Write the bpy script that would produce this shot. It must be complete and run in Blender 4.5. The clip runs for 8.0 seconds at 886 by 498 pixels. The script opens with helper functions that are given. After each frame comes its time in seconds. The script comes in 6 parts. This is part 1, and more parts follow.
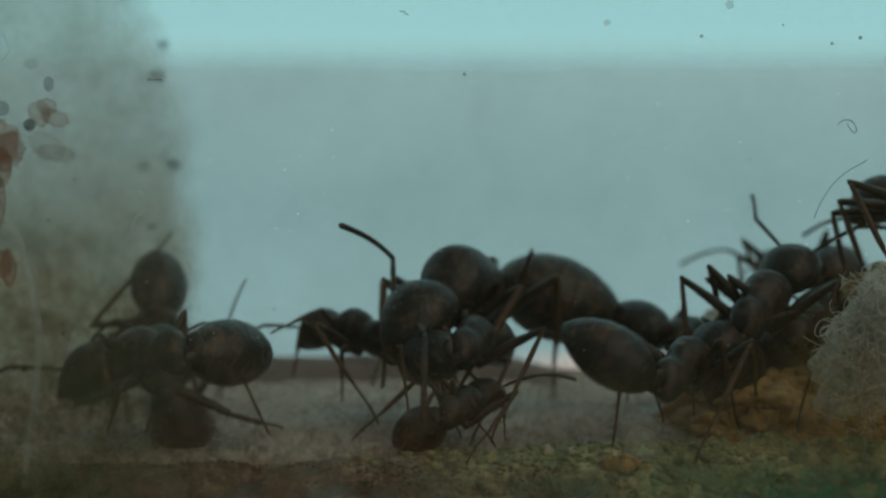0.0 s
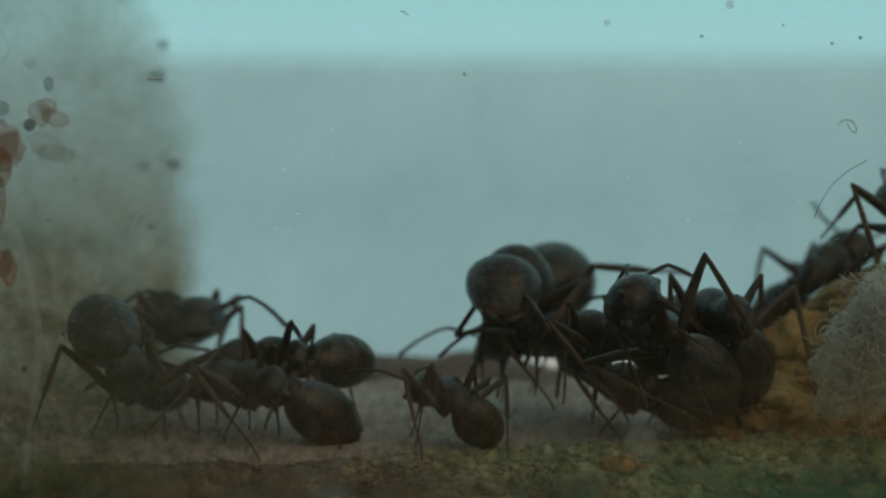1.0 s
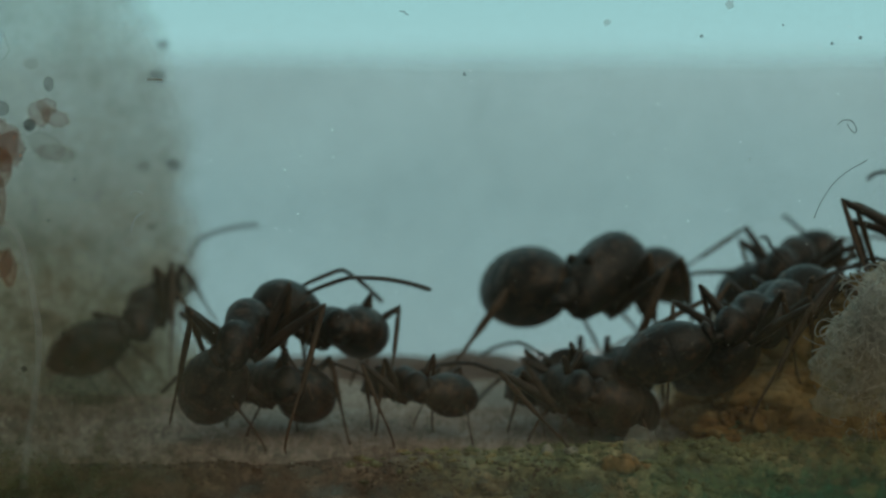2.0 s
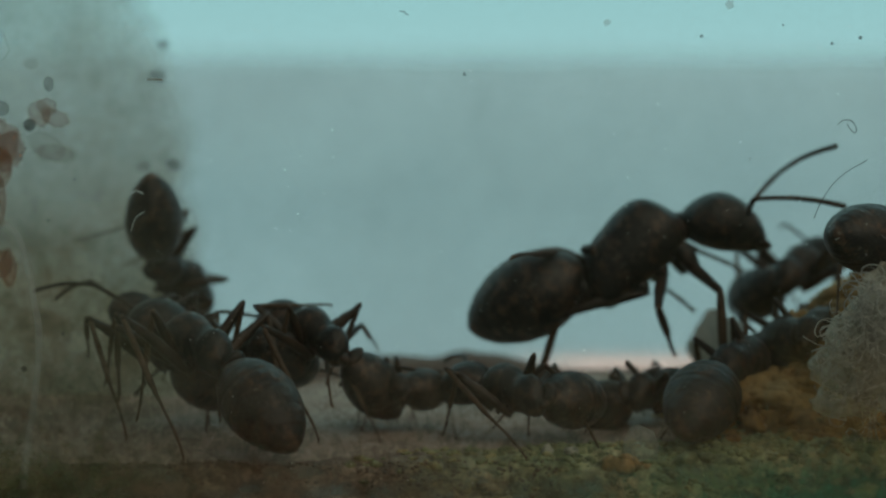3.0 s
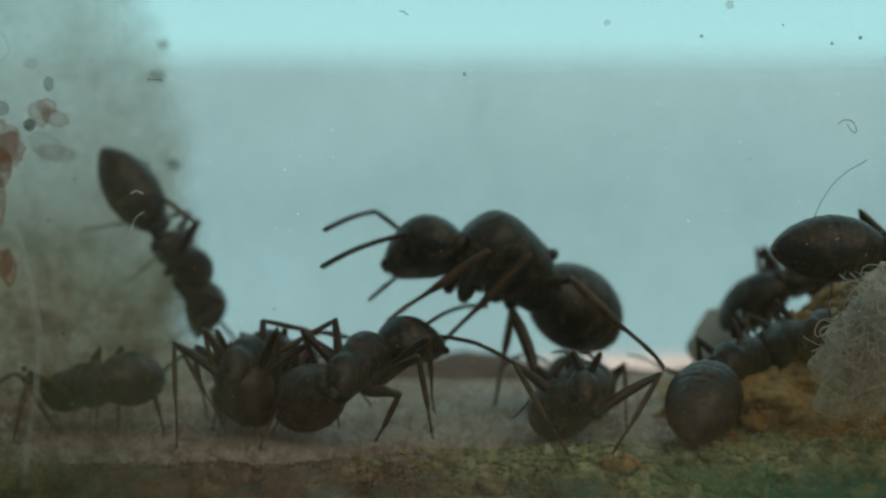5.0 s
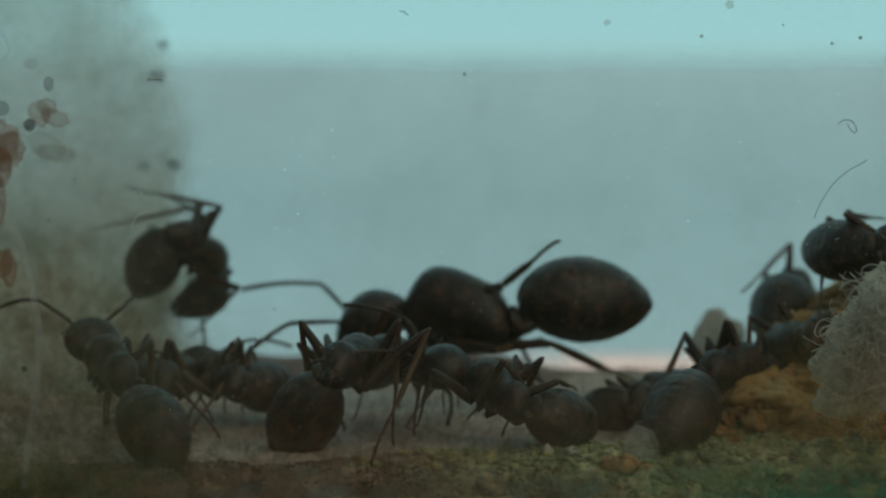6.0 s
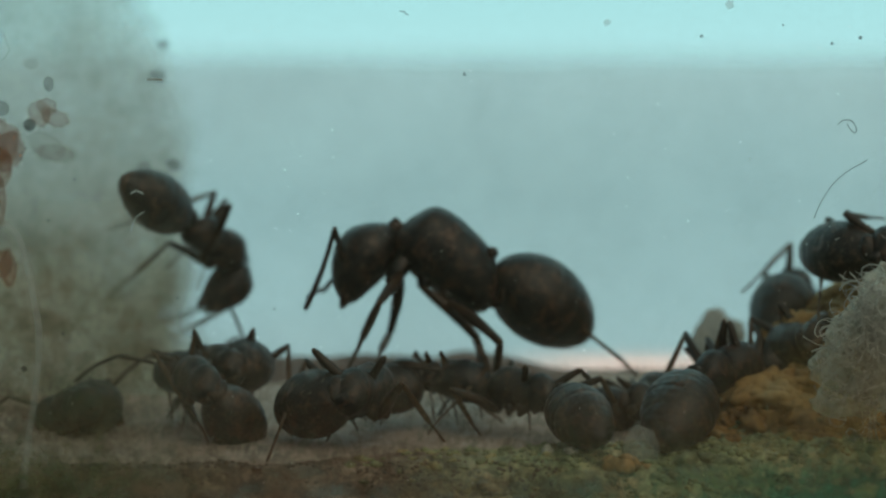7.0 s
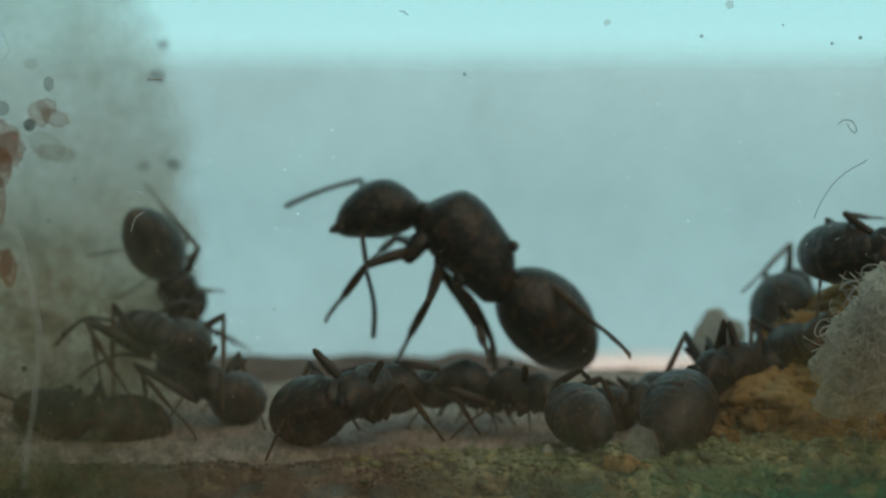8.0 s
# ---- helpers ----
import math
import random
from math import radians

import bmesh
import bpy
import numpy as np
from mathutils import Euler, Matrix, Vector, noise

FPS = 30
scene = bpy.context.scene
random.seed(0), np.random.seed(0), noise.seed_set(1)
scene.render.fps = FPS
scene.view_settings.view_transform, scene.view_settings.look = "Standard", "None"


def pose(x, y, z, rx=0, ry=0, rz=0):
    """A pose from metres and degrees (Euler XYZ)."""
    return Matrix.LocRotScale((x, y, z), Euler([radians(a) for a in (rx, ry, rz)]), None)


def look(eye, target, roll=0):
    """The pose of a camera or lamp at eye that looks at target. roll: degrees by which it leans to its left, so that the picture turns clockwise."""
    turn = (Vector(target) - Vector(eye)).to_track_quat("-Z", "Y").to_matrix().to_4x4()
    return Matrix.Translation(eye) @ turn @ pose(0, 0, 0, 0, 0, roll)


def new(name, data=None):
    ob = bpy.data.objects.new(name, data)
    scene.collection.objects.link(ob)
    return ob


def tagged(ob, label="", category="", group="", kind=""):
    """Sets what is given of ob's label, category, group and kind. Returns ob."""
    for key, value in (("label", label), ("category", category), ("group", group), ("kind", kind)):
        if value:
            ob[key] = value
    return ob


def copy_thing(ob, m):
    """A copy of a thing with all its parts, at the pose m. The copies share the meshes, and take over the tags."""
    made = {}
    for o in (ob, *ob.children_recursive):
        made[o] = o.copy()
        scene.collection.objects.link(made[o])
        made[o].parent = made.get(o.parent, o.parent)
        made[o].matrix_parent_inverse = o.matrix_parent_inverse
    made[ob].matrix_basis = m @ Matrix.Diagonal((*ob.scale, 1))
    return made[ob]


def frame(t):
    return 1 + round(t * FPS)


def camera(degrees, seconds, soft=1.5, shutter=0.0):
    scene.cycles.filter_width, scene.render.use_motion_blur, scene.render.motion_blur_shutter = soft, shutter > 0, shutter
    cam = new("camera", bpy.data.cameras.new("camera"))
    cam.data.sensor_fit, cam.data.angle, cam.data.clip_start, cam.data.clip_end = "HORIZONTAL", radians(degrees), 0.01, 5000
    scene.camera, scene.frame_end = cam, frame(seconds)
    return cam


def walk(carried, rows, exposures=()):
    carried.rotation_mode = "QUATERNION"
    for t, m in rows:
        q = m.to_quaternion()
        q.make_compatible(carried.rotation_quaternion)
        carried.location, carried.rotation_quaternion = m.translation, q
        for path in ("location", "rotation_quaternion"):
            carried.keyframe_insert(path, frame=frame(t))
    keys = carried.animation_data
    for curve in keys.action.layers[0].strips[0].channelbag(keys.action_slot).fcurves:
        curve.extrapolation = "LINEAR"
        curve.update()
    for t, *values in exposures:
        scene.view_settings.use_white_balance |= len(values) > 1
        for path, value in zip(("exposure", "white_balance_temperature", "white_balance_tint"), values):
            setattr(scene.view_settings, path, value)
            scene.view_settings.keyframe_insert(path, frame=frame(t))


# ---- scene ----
MM = 0.001
EYE = 5.31  # height of the lens over the chamber floor, mm

cam = camera(45.0, 8.0, 2.2, 0.5)
cam.data.dof.use_dof = True  # shallow focus, a little behind the pane
cam.data.dof.focus_distance, cam.data.dof.aperture_fstop = 26.9 * MM, 70.0
walk(cam, [(0.0, pose(0, 0, EYE * MM, 90, 0, 0)), (8.0, pose(0, 0, EYE * MM, 90, 0, 0))],
     exposures=[(0.0, 0.05), (1.5, 0.05), (3.0, 0.0), (3.5, 0.10), (4.0, 0.24), (4.5, 0.40), (5.8, 0.17), (6.0, 0.08), (6.5, 0.26), (7.0, 0.46), (7.5, 0.53), (8.0, 0.49)])

# ---- light: a pale glowing card behind the chamber, a dim room round it ----
world = bpy.data.worlds.new("room_light")
scene.world = world
world.use_nodes = True
world.node_tree.nodes["Background"].inputs[0].default_value = (0.80, 0.95, 0.90, 1)
world.node_tree.nodes["Background"].inputs[1].default_value = 0.10

# unseen warm fill, added on the camera side to brighten the fronts
lamp = bpy.data.lights.new("desk_lamp", "AREA")
lamp.energy, lamp.size, lamp.color = 0.265, 0.35, (0.94, 0.87, 0.64)
lamp_ob = new("desk_lamp", lamp)
lamp_ob.matrix_world = look((0.13, -0.16, 0.21), (0, 0.034, 0.004))


# ---- materials ----
def material(name):
    m = bpy.data.materials.new(name)
    m.use_nodes = True
    m.node_tree.nodes.clear()
    return m, m.node_tree


def node(tree, kind, at=None, **values):
    n = tree.nodes.new(kind)
    for key, value in values.items():
        n.inputs[key.replace("_", " ")].default_value = value
    return n


def noise_tex(tree, scale, detail=4.0, rough=0.55, coords="Object"):
    """Noise whose scale is counted in features per millimetre."""
    tc = tree.nodes.new("ShaderNodeTexCoord")
    n = tree.nodes.new("ShaderNodeTexNoise")
    n.inputs["Scale"].default_value = scale * 1000
    n.inputs["Detail"].default_value = detail
    n.inputs["Roughness"].default_value = rough
    tree.links.new(tc.outputs[coords], n.inputs["Vector"])
    return n.outputs["Fac"]


def ramp(tree, fac, stops):
    r = tree.nodes.new("ShaderNodeValToRGB")
    while len(r.color_ramp.elements) < len(stops):
        r.color_ramp.elements.new(0.5)
    for e, (at, colour) in zip(r.color_ramp.elements, stops):
        e.position = at
        e.color = (*colour, 1) if len(colour) == 3 else colour
    tree.links.new(fac, r.inputs["Fac"])
    return r.outputs["Color"]


def blend(tree, fac, a, b, how="MIX"):
    m = tree.nodes.new("ShaderNodeMix")
    m.data_type, m.blend_type = "RGBA", how
    for socket, value in ((m.inputs[0], fac), (m.inputs[6], a), (m.inputs[7], b)):
        if isinstance(value, (int, float)):
            socket.default_value = value
        elif isinstance(value, tuple):
            socket.default_value = (*value, 1)
        else:
            tree.links.new(value, socket)
    return m.outputs[2]


def sums(tree, how, a, b, clamp=False):
    m = tree.nodes.new("ShaderNodeMath")
    m.operation, m.use_clamp = how, clamp
    for socket, value in ((m.inputs[0], a), (m.inputs[1], b)):
        if isinstance(value, (int, float)):
            socket.default_value = value
        else:
            tree.links.new(value, socket)
    return m.outputs[0]


def surface(name, stops, scale=1.0, fine=8.0, rough=(0.5, 0.8), bump=0.05, bump_scale=None, spread=0.15,
            translucent=0.0, coat=0.0, coords="Object", dust=None, mottle=None):
    """Two scales of noise in colour, roughness and relief; each object a little lighter or darker."""
    m, tree = material(name)
    out = node(tree, "ShaderNodeOutputMaterial")
    p = node(tree, "ShaderNodeBsdfPrincipled")
    big, small = noise_tex(tree, scale, 5, coords=coords), noise_tex(tree, fine, 3, coords=coords)
    colour = ramp(tree, big, stops)
    grain = ramp(tree, small, [(0.25, (0.62, 0.62, 0.62)), (0.75, (1.0, 1.0, 1.0))])
    colour = blend(tree, 1.0, colour, grain, "MULTIPLY")
    info = tree.nodes.new("ShaderNodeObjectInfo")
    each = ramp(tree, info.outputs["Random"], [(0.0, (1 - spread,) * 3), (1.0, (1.0,) * 3)])
    colour = blend(tree, 1.0, colour, each, "MULTIPLY")
    if mottle:
        colour = blend(tree, ramp(tree, noise_tex(tree, 2.4, 8, 0.76, coords), [(0.50, (0.0,) * 3), (0.62, (0.9,) * 3)]), colour, mottle)
    if dust:
        colour = blend(tree, ramp(tree, noise_tex(tree, 6.0, 2, coords=coords), [(0.66, (0.0,) * 3), (0.74, (0.7,) * 3)]), colour, dust)
        colour = blend(tree, ramp(tree, noise_tex(tree, 0.7, 5, coords=coords), [(0.45, (0.0,) * 3), (0.8, (0.12,) * 3)]), colour, dust)
    tree.links.new(colour, p.inputs["Base Color"])
    r = tree.nodes.new("ShaderNodeMapRange")
    r.inputs["To Min"].default_value, r.inputs["To Max"].default_value = rough
    tree.links.new(small, r.inputs["Value"])
    tree.links.new(r.outputs[0], p.inputs["Roughness"])
    if bump:
        b = tree.nodes.new("ShaderNodeBump")
        b.inputs["Strength"].default_value = 0.8
        b.inputs["Distance"].default_value = bump * MM
        tree.links.new(noise_tex(tree, bump_scale or fine, 3, coords=coords), b.inputs["Height"])
        tree.links.new(b.outputs[0], p.inputs["Normal"])
    p.inputs["Coat Weight"].default_value = coat
    shader = p.outputs[0]
    if translucent:
        tr = tree.nodes.new("ShaderNodeBsdfTranslucent")
        tree.links.new(colour, tr.inputs["Color"])
        mix = node(tree, "ShaderNodeMixShader", Fac=translucent)
        tree.links.new(shader, mix.inputs[1])
        tree.links.new(tr.outputs[0], mix.inputs[2])
        shader = mix.outputs[0]
    tree.links.new(shader, out.inputs["Surface"])
    return m


def film(name, colour, cover, through_light=0.5, gloss=0.0):
    """A see-through layer; cover(tree) gives how much of it is opaque dirt."""
    m, tree = material(name)
    out = node(tree, "ShaderNodeOutputMaterial")
    clear = node(tree, "ShaderNodeBsdfTransparent")
    d, t = node(tree, "ShaderNodeBsdfDiffuse"), node(tree, "ShaderNodeBsdfTranslucent")
    if callable(colour):
        tint = colour(tree)
    else:
        tint = ramp(tree, noise_tex(tree, 0.25, 5), [(0.3, tuple(c * 0.8 for c in colour)), (0.7, colour)])
    tree.links.new(tint, d.inputs["Color"])
    tree.links.new(tint, t.inputs["Color"])
    body = node(tree, "ShaderNodeMixShader", Fac=through_light)
    tree.links.new(d.outputs[0], body.inputs[1])
    tree.links.new(t.outputs[0], body.inputs[2])
    mix = tree.nodes.new("ShaderNodeMixShader")
    c = cover(tree)
    if isinstance(c, (int, float)):
        mix.inputs[0].default_value = c
    else:
        tree.links.new(c, mix.inputs[0])
    tree.links.new(clear.outputs[0], mix.inputs[1])
    tree.links.new(body.outputs[0], mix.inputs[2])
    tree.links.new(mix.outputs[0], out.inputs["Surface"])
    return m


def axis(tree, which, low, high, coords="Object", curve="SMOOTHSTEP"):
    """0 at low mm to 1 at high mm along an axis of the object."""
    tc = tree.nodes.new("ShaderNodeTexCoord")
    sep = tree.nodes.new("ShaderNodeSeparateXYZ")
    tree.links.new(tc.outputs[coords], sep.inputs[0])
    r = tree.nodes.new("ShaderNodeMapRange")
    r.interpolation_type = curve
    r.inputs["From Min"].default_value, r.inputs["From Max"].default_value = low * MM, high * MM
    tree.links.new(sep.outputs["XYZ".index(which)], r.inputs["Value"])
    return r.outputs[0]


CUTICLE = surface("ant_cuticle", [(0.3, (0.004, 0.0035, 0.0035)), (0.55, (0.009, 0.007, 0.006)), (0.75, (0.020, 0.013, 0.009))], 1.6, 9, (0.25, 0.62), 0.06, 5, dust=(0.13, 0.12, 0.10), mottle=(0.085, 0.042, 0.025))
GASTER = surface("ant_gaster_cuticle", [(0.3, (0.005, 0.004, 0.0035)), (0.55, (0.012, 0.009, 0.007)), (0.75, (0.026, 0.016, 0.011))], 1.1, 9, (0.25, 0.62), 0.06, 5, dust=(0.16, 0.14, 0.11), mottle=(0.105, 0.054, 0.031))
LIMB = surface("ant_limb_cuticle", [(0.3, (0.022, 0.014, 0.009)), (0.7, (0.075, 0.040, 0.022))], 1.5, 12, (0.3, 0.5), 0.006, 14, translucent=0.15)
SHANK = surface("ant_shank_cuticle", [(0.3, (0.12, 0.070, 0.042)), (0.7, (0.27, 0.17, 0.105))], 1.2, 12, (0.3, 0.5), 0.006, 14, translucent=0.5)
EYEMAT = surface("ant_eye", [(0.3, (0.006, 0.006, 0.006)), (0.7, (0.014, 0.013, 0.012))], 4, 20, (0.15, 0.25), 0.003, 30)
SOIL = surface("damp_soil_floor", [(0.25, (0.30, 0.215, 0.165)), (0.5, (0.53, 0.445, 0.37)), (0.8, (0.68, 0.60, 0.52))], 0.35, 5, (0.65, 0.9), 0.08, 3)
BANK = surface("reddish_soil", [(0.3, (0.075, 0.038, 0.024)), (0.5, (0.19, 0.105, 0.068)), (0.75, (0.30, 0.19, 0.13))], 0.25, 3, (0.5, 0.8), 0.1, 2)
MOUND = surface("amber_soil", [(0.28, (0.19, 0.09, 0.028)), (0.40, (0.46, 0.25, 0.075)), (0.52, (0.66, 0.42, 0.155)), (0.66, (0.75, 0.55, 0.26)), (0.85, (0.76, 0.63, 0.40))], 0.8, 4, (0.5, 0.85), 0.07, 2.4, translucent=0.2)
GRAIN = surface("soil_grain", [(0.3, (0.14, 0.19, 0.09)), (0.5, (0.38, 0.42, 0.22)), (0.7, (0.58, 0.44, 0.20))], 0.8, 8, (0.45, 0.8), 0.05, 8, 0.0)
DARKSOIL = surface("wet_soil_speck", [(0.3, (0.06, 0.036, 0.024)), (0.7, (0.19, 0.12, 0.08))], 0.8, 8, (0.35, 0.7), 0.04, 8, 0.0)
CRUMB = surface("orange_crumb", [(0.3, (0.46, 0.25, 0.08)), (0.7, (0.70, 0.46, 0.19))], 1.2, 8, (0.5, 0.8), 0.06, 6)
PALE = surface("pale_crumb", [(0.3, (0.42, 0.44, 0.36)), (0.7, (0.62, 0.62, 0.52))], 1.2, 8, (0.5, 0.8), 0.06, 6)
FIBRE = surface("cotton_fibre", [(0.3, (0.90, 0.91, 0.86)), (0.7, (0.97, 0.97, 0.93))], 1.0, 8, (0.6, 0.9), 0.0, None, 0.2, 0.55)


FLAKE = film("thin_flake", (0.80, 0.82, 0.76), lambda tree: ramp(tree, noise_tex(tree, 1.2, 4), [(0.3, (0.18,) * 3), (0.7, (0.36,) * 3)]), 0.4)
FLUFF = film("matted_fluff", (0.84, 0.82, 0.72), lambda tree: ramp(tree, noise_tex(tree, 1.6, 6, 0.65), [(0.36, (0.16,) * 3), (0.60, (0.82,) * 3)]), 0.35)


def soil_band():
    """Brown wet soil that turns mossy green and crumbly to one side."""
    m, tree = material("algae_soil")
    out = node(tree, "ShaderNodeOutputMaterial")
    p = node(tree, "ShaderNodeBsdfPrincipled", Roughness=0.6)
    patches, specks = noise_tex(tree, 0.55, 7, 0.65), noise_tex(tree, 3.0, 4)
    brown = ramp(tree, patches, [(0.35, (0.07, 0.04, 0.026)), (0.47, (0.22, 0.145, 0.10)), (0.58, (0.37, 0.285, 0.21)), (0.70, (0.46, 0.38, 0.30))])
    green = ramp(tree, patches, [(0.30, (0.10, 0.16, 0.08)), (0.42, (0.29, 0.38, 0.18)), (0.53, (0.54, 0.57, 0.30)), (0.64, (0.70, 0.60, 0.34)), (0.78, (0.64, 0.41, 0.15))])
    side = sums(tree, "ADD", axis(tree, "X", -3.0, 5.0), sums(tree, "SUBTRACT", noise_tex(tree, 0.3, 3), 0.5), True)
    colour = blend(tree, side, brown, green)
    colour = blend(tree, 1.0, colour, ramp(tree, specks, [(0.3, (0.6,) * 3), (0.55, (1.0,) * 3)]), "MULTIPLY")
    tree.links.new(colour, p.inputs["Base Color"])
    b = tree.nodes.new("ShaderNodeBump")
    b.inputs["Strength"].default_value, b.inputs["Distance"].default_value = 0.9, 0.12 * MM
    tree.links.new(noise_tex(tree, 2.2, 5), b.inputs["Height"])
    tree.links.new(b.outputs[0], p.inputs["Normal"])
    tree.links.new(p.outputs[0], out.inputs["Surface"])
    return m


LIP = soil_band()


def creeping(tree, strength, grow, low, high, x0, x1):
    """Patches that grow up the pane between two heights, more to one side."""
    n = ramp(tree, noise_tex(tree, grow, 9, 0.74), [(0.38, (0.04,) * 3), (0.62, (1.0,) * 3)])
    down = sums(tree, "SUBTRACT", 1.0, axis(tree, "Z", low, high))
    side = axis(tree, "X", x0, x1) if x0 < x1 else sums(tree, "SUBTRACT", 1.0, axis(tree, "X", x1, x0))
    return sums(tree, "MULTIPLY", sums(tree, "MULTIPLY", down, side), sums(tree, "MULTIPLY", n, strength))


def grime_shade(tree):
    # mottled dirt plus the cotton's low shade, painted into the film
    return creeping(tree, 0.44, 1.5, 0.5, 8.6, -4.0, -9.0)


def algae(tree):
    return creeping(tree, 0.33, 2.0, -0.9, 1.6, 0.5, 8.0)


def streaks(tree):
    """Silt drawn out in level streaks along the foot of the pane."""
    tc = tree.nodes.new("ShaderNodeTexCoord")
    stretch = tree.nodes.new("ShaderNodeMapping")
    stretch.inputs["Scale"].default_value = (0.16, 1.0, 1.0)
    tree.links.new(tc.outputs["Object"], stretch.inputs["Vector"])
    n = tree.nodes.new("ShaderNodeTexNoise")
    n.inputs["Scale"].default_value, n.inputs["Detail"].default_value = 3200, 5
    tree.links.new(stretch.outputs[0], n.inputs["Vector"])
    lines = ramp(tree, n.outputs["Fac"], [(0.38, (0.12,) * 3), (0.62, (1.0,) * 3)])
    foot = sums(tree, "SUBTRACT", 1.0, axis(tree, "Z", -0.25, 0.75))
    return sums(tree, "MULTIPLY", sums(tree, "MULTIPLY", foot, lines), 0.40)


def silt(tree):
    """Fine blotches of dried silt over the foot of the pane."""
    blotch = ramp(tree, noise_tex(tree, 3.4, 6, 0.72), [(0.50, (0.0,) * 3), (0.58, (1.0,) * 3)])
    foot = sums(tree, "SUBTRACT", 1.0, axis(tree, "Z", 0.6, 3.2))
    return sums(tree, "MULTIPLY", sums(tree, "MULTIPLY", foot, blotch), 0.27)


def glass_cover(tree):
    # film thickens towards the left and towards the floor
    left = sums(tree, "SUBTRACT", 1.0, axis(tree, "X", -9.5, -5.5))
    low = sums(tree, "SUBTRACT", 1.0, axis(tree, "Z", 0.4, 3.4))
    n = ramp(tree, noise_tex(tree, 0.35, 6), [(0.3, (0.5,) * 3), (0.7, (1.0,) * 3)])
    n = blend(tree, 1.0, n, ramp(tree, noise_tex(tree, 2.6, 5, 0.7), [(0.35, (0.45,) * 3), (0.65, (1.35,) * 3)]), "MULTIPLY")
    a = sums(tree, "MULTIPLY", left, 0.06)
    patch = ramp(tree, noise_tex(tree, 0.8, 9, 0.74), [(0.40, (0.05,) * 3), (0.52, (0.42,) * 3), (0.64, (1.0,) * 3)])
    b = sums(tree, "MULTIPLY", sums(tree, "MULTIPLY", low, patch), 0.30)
    # haze put into the film low at the right, lightening heap and tuft
    haze_right = sums(tree, "MULTIPLY", axis(tree, "X", 6.0, 10.0), sums(tree, "SUBTRACT", 1.0, axis(tree, "Z", 0.5, 5.0)))
    b = sums(tree, "ADD", b, sums(tree, "MULTIPLY", haze_right, 0.26))
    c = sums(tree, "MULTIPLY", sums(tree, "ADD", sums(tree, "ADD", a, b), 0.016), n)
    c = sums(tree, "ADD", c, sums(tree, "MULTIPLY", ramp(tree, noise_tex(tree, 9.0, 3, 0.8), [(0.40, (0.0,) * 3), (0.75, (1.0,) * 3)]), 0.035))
    return sums(tree, "ADD", sums(tree, "ADD", sums(tree, "ADD", c, silt(tree)), streaks(tree)), sums(tree, "ADD", grime_shade(tree), algae(tree)), True)


def glass_dirt(tree):
    """Pale dust, amber haze, olive dirt with shade creeping in, green algae along soil."""
    dust = ramp(tree, noise_tex(tree, 0.25, 5), [(0.3, (0.48, 0.46, 0.34)), (0.7, (0.60, 0.57, 0.43))])
    low = sums(tree, "SUBTRACT", 1.0, axis(tree, "Z", 0.8, 3.6))
    dust = blend(tree, sums(tree, "MULTIPLY", low, 0.9), dust, ramp(tree, noise_tex(tree, 0.4, 4), [(0.40, (0.42, 0.34, 0.26)), (0.58, (0.34, 0.185, 0.11))]))
    amber = sums(tree, "MULTIPLY", axis(tree, "X", 6.2, 9.0), sums(tree, "SUBTRACT", 1.0, axis(tree, "Z", 2.0, 5.2)))
    amber = sums(tree, "MULTIPLY", amber, ramp(tree, noise_tex(tree, 0.5, 6, 0.7), [(0.40, (0.1,) * 3), (0.60, (1.0,) * 3)]))
    dust = blend(tree, amber, dust, (0.60, 0.38, 0.13))
    c = blend(tree, sums(tree, "MULTIPLY", grime_shade(tree), 5.0, True), dust, ramp(tree, noise_tex(tree, 0.7, 5, 0.65), [(0.40, (0.18, 0.10, 0.05)), (0.50, (0.235, 0.20, 0.12)), (0.62, (0.14, 0.16, 0.09))]))
    c = blend(tree, sums(tree, "MULTIPLY", silt(tree), 4.0, True), c, ramp(tree, noise_tex(tree, 0.6, 6, 0.7), [(0.40, (0.20, 0.095, 0.055)), (0.50, (0.17, 0.155, 0.105)), (0.60, (0.10, 0.13, 0.085))]))
    c = blend(tree, sums(tree, "MULTIPLY", streaks(tree), 3.0, True), c, ramp(tree, noise_tex(tree, 0.5, 6, 0.7), [(0.42, (0.15, 0.085, 0.05)), (0.52, (0.26, 0.25, 0.20)), (0.60, (0.33, 0.36, 0.32))]))
    olive = sums(tree, "SUBTRACT", 1.0, axis(tree, "X", -9.0, -4.5))
    c = blend(tree, sums(tree, "MULTIPLY", olive, sums(tree, "SUBTRACT", 1.0, axis(tree, "Z", 0.2, 1.6))), c, ramp(tree, noise_tex(tree, 0.9, 6, 0.7), [(0.40, (0.12, 0.115, 0.055)), (0.52, (0.20, 0.21, 0.11)), (0.62, (0.33, 0.30, 0.19))]))
    return blend(tree, sums(tree, "MULTIPLY", algae(tree), 5.0, True), c, ramp(tree, noise_tex(tree, 0.5, 6, 0.7), [(0.40, (0.085, 0.22, 0.13)), (0.55, (0.18, 0.35, 0.22)), (0.68, (0.42, 0.44, 0.22))]))


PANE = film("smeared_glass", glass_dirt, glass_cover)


def frost_cover(tree):
    fade = sums(tree, "SUBTRACT", 1.0, axis(tree, "Z", 12.9, 14.9))
    haze = ramp(tree, noise_tex(tree, 0.10, 3), [(0.3, (0.34,) * 3), (0.7, (0.44,) * 3)])
    return sums(tree, "MULTIPLY", fade, haze)


FROST = film("frosted_plastic", (0.78, 0.80, 0.80), frost_cover, 0.6)


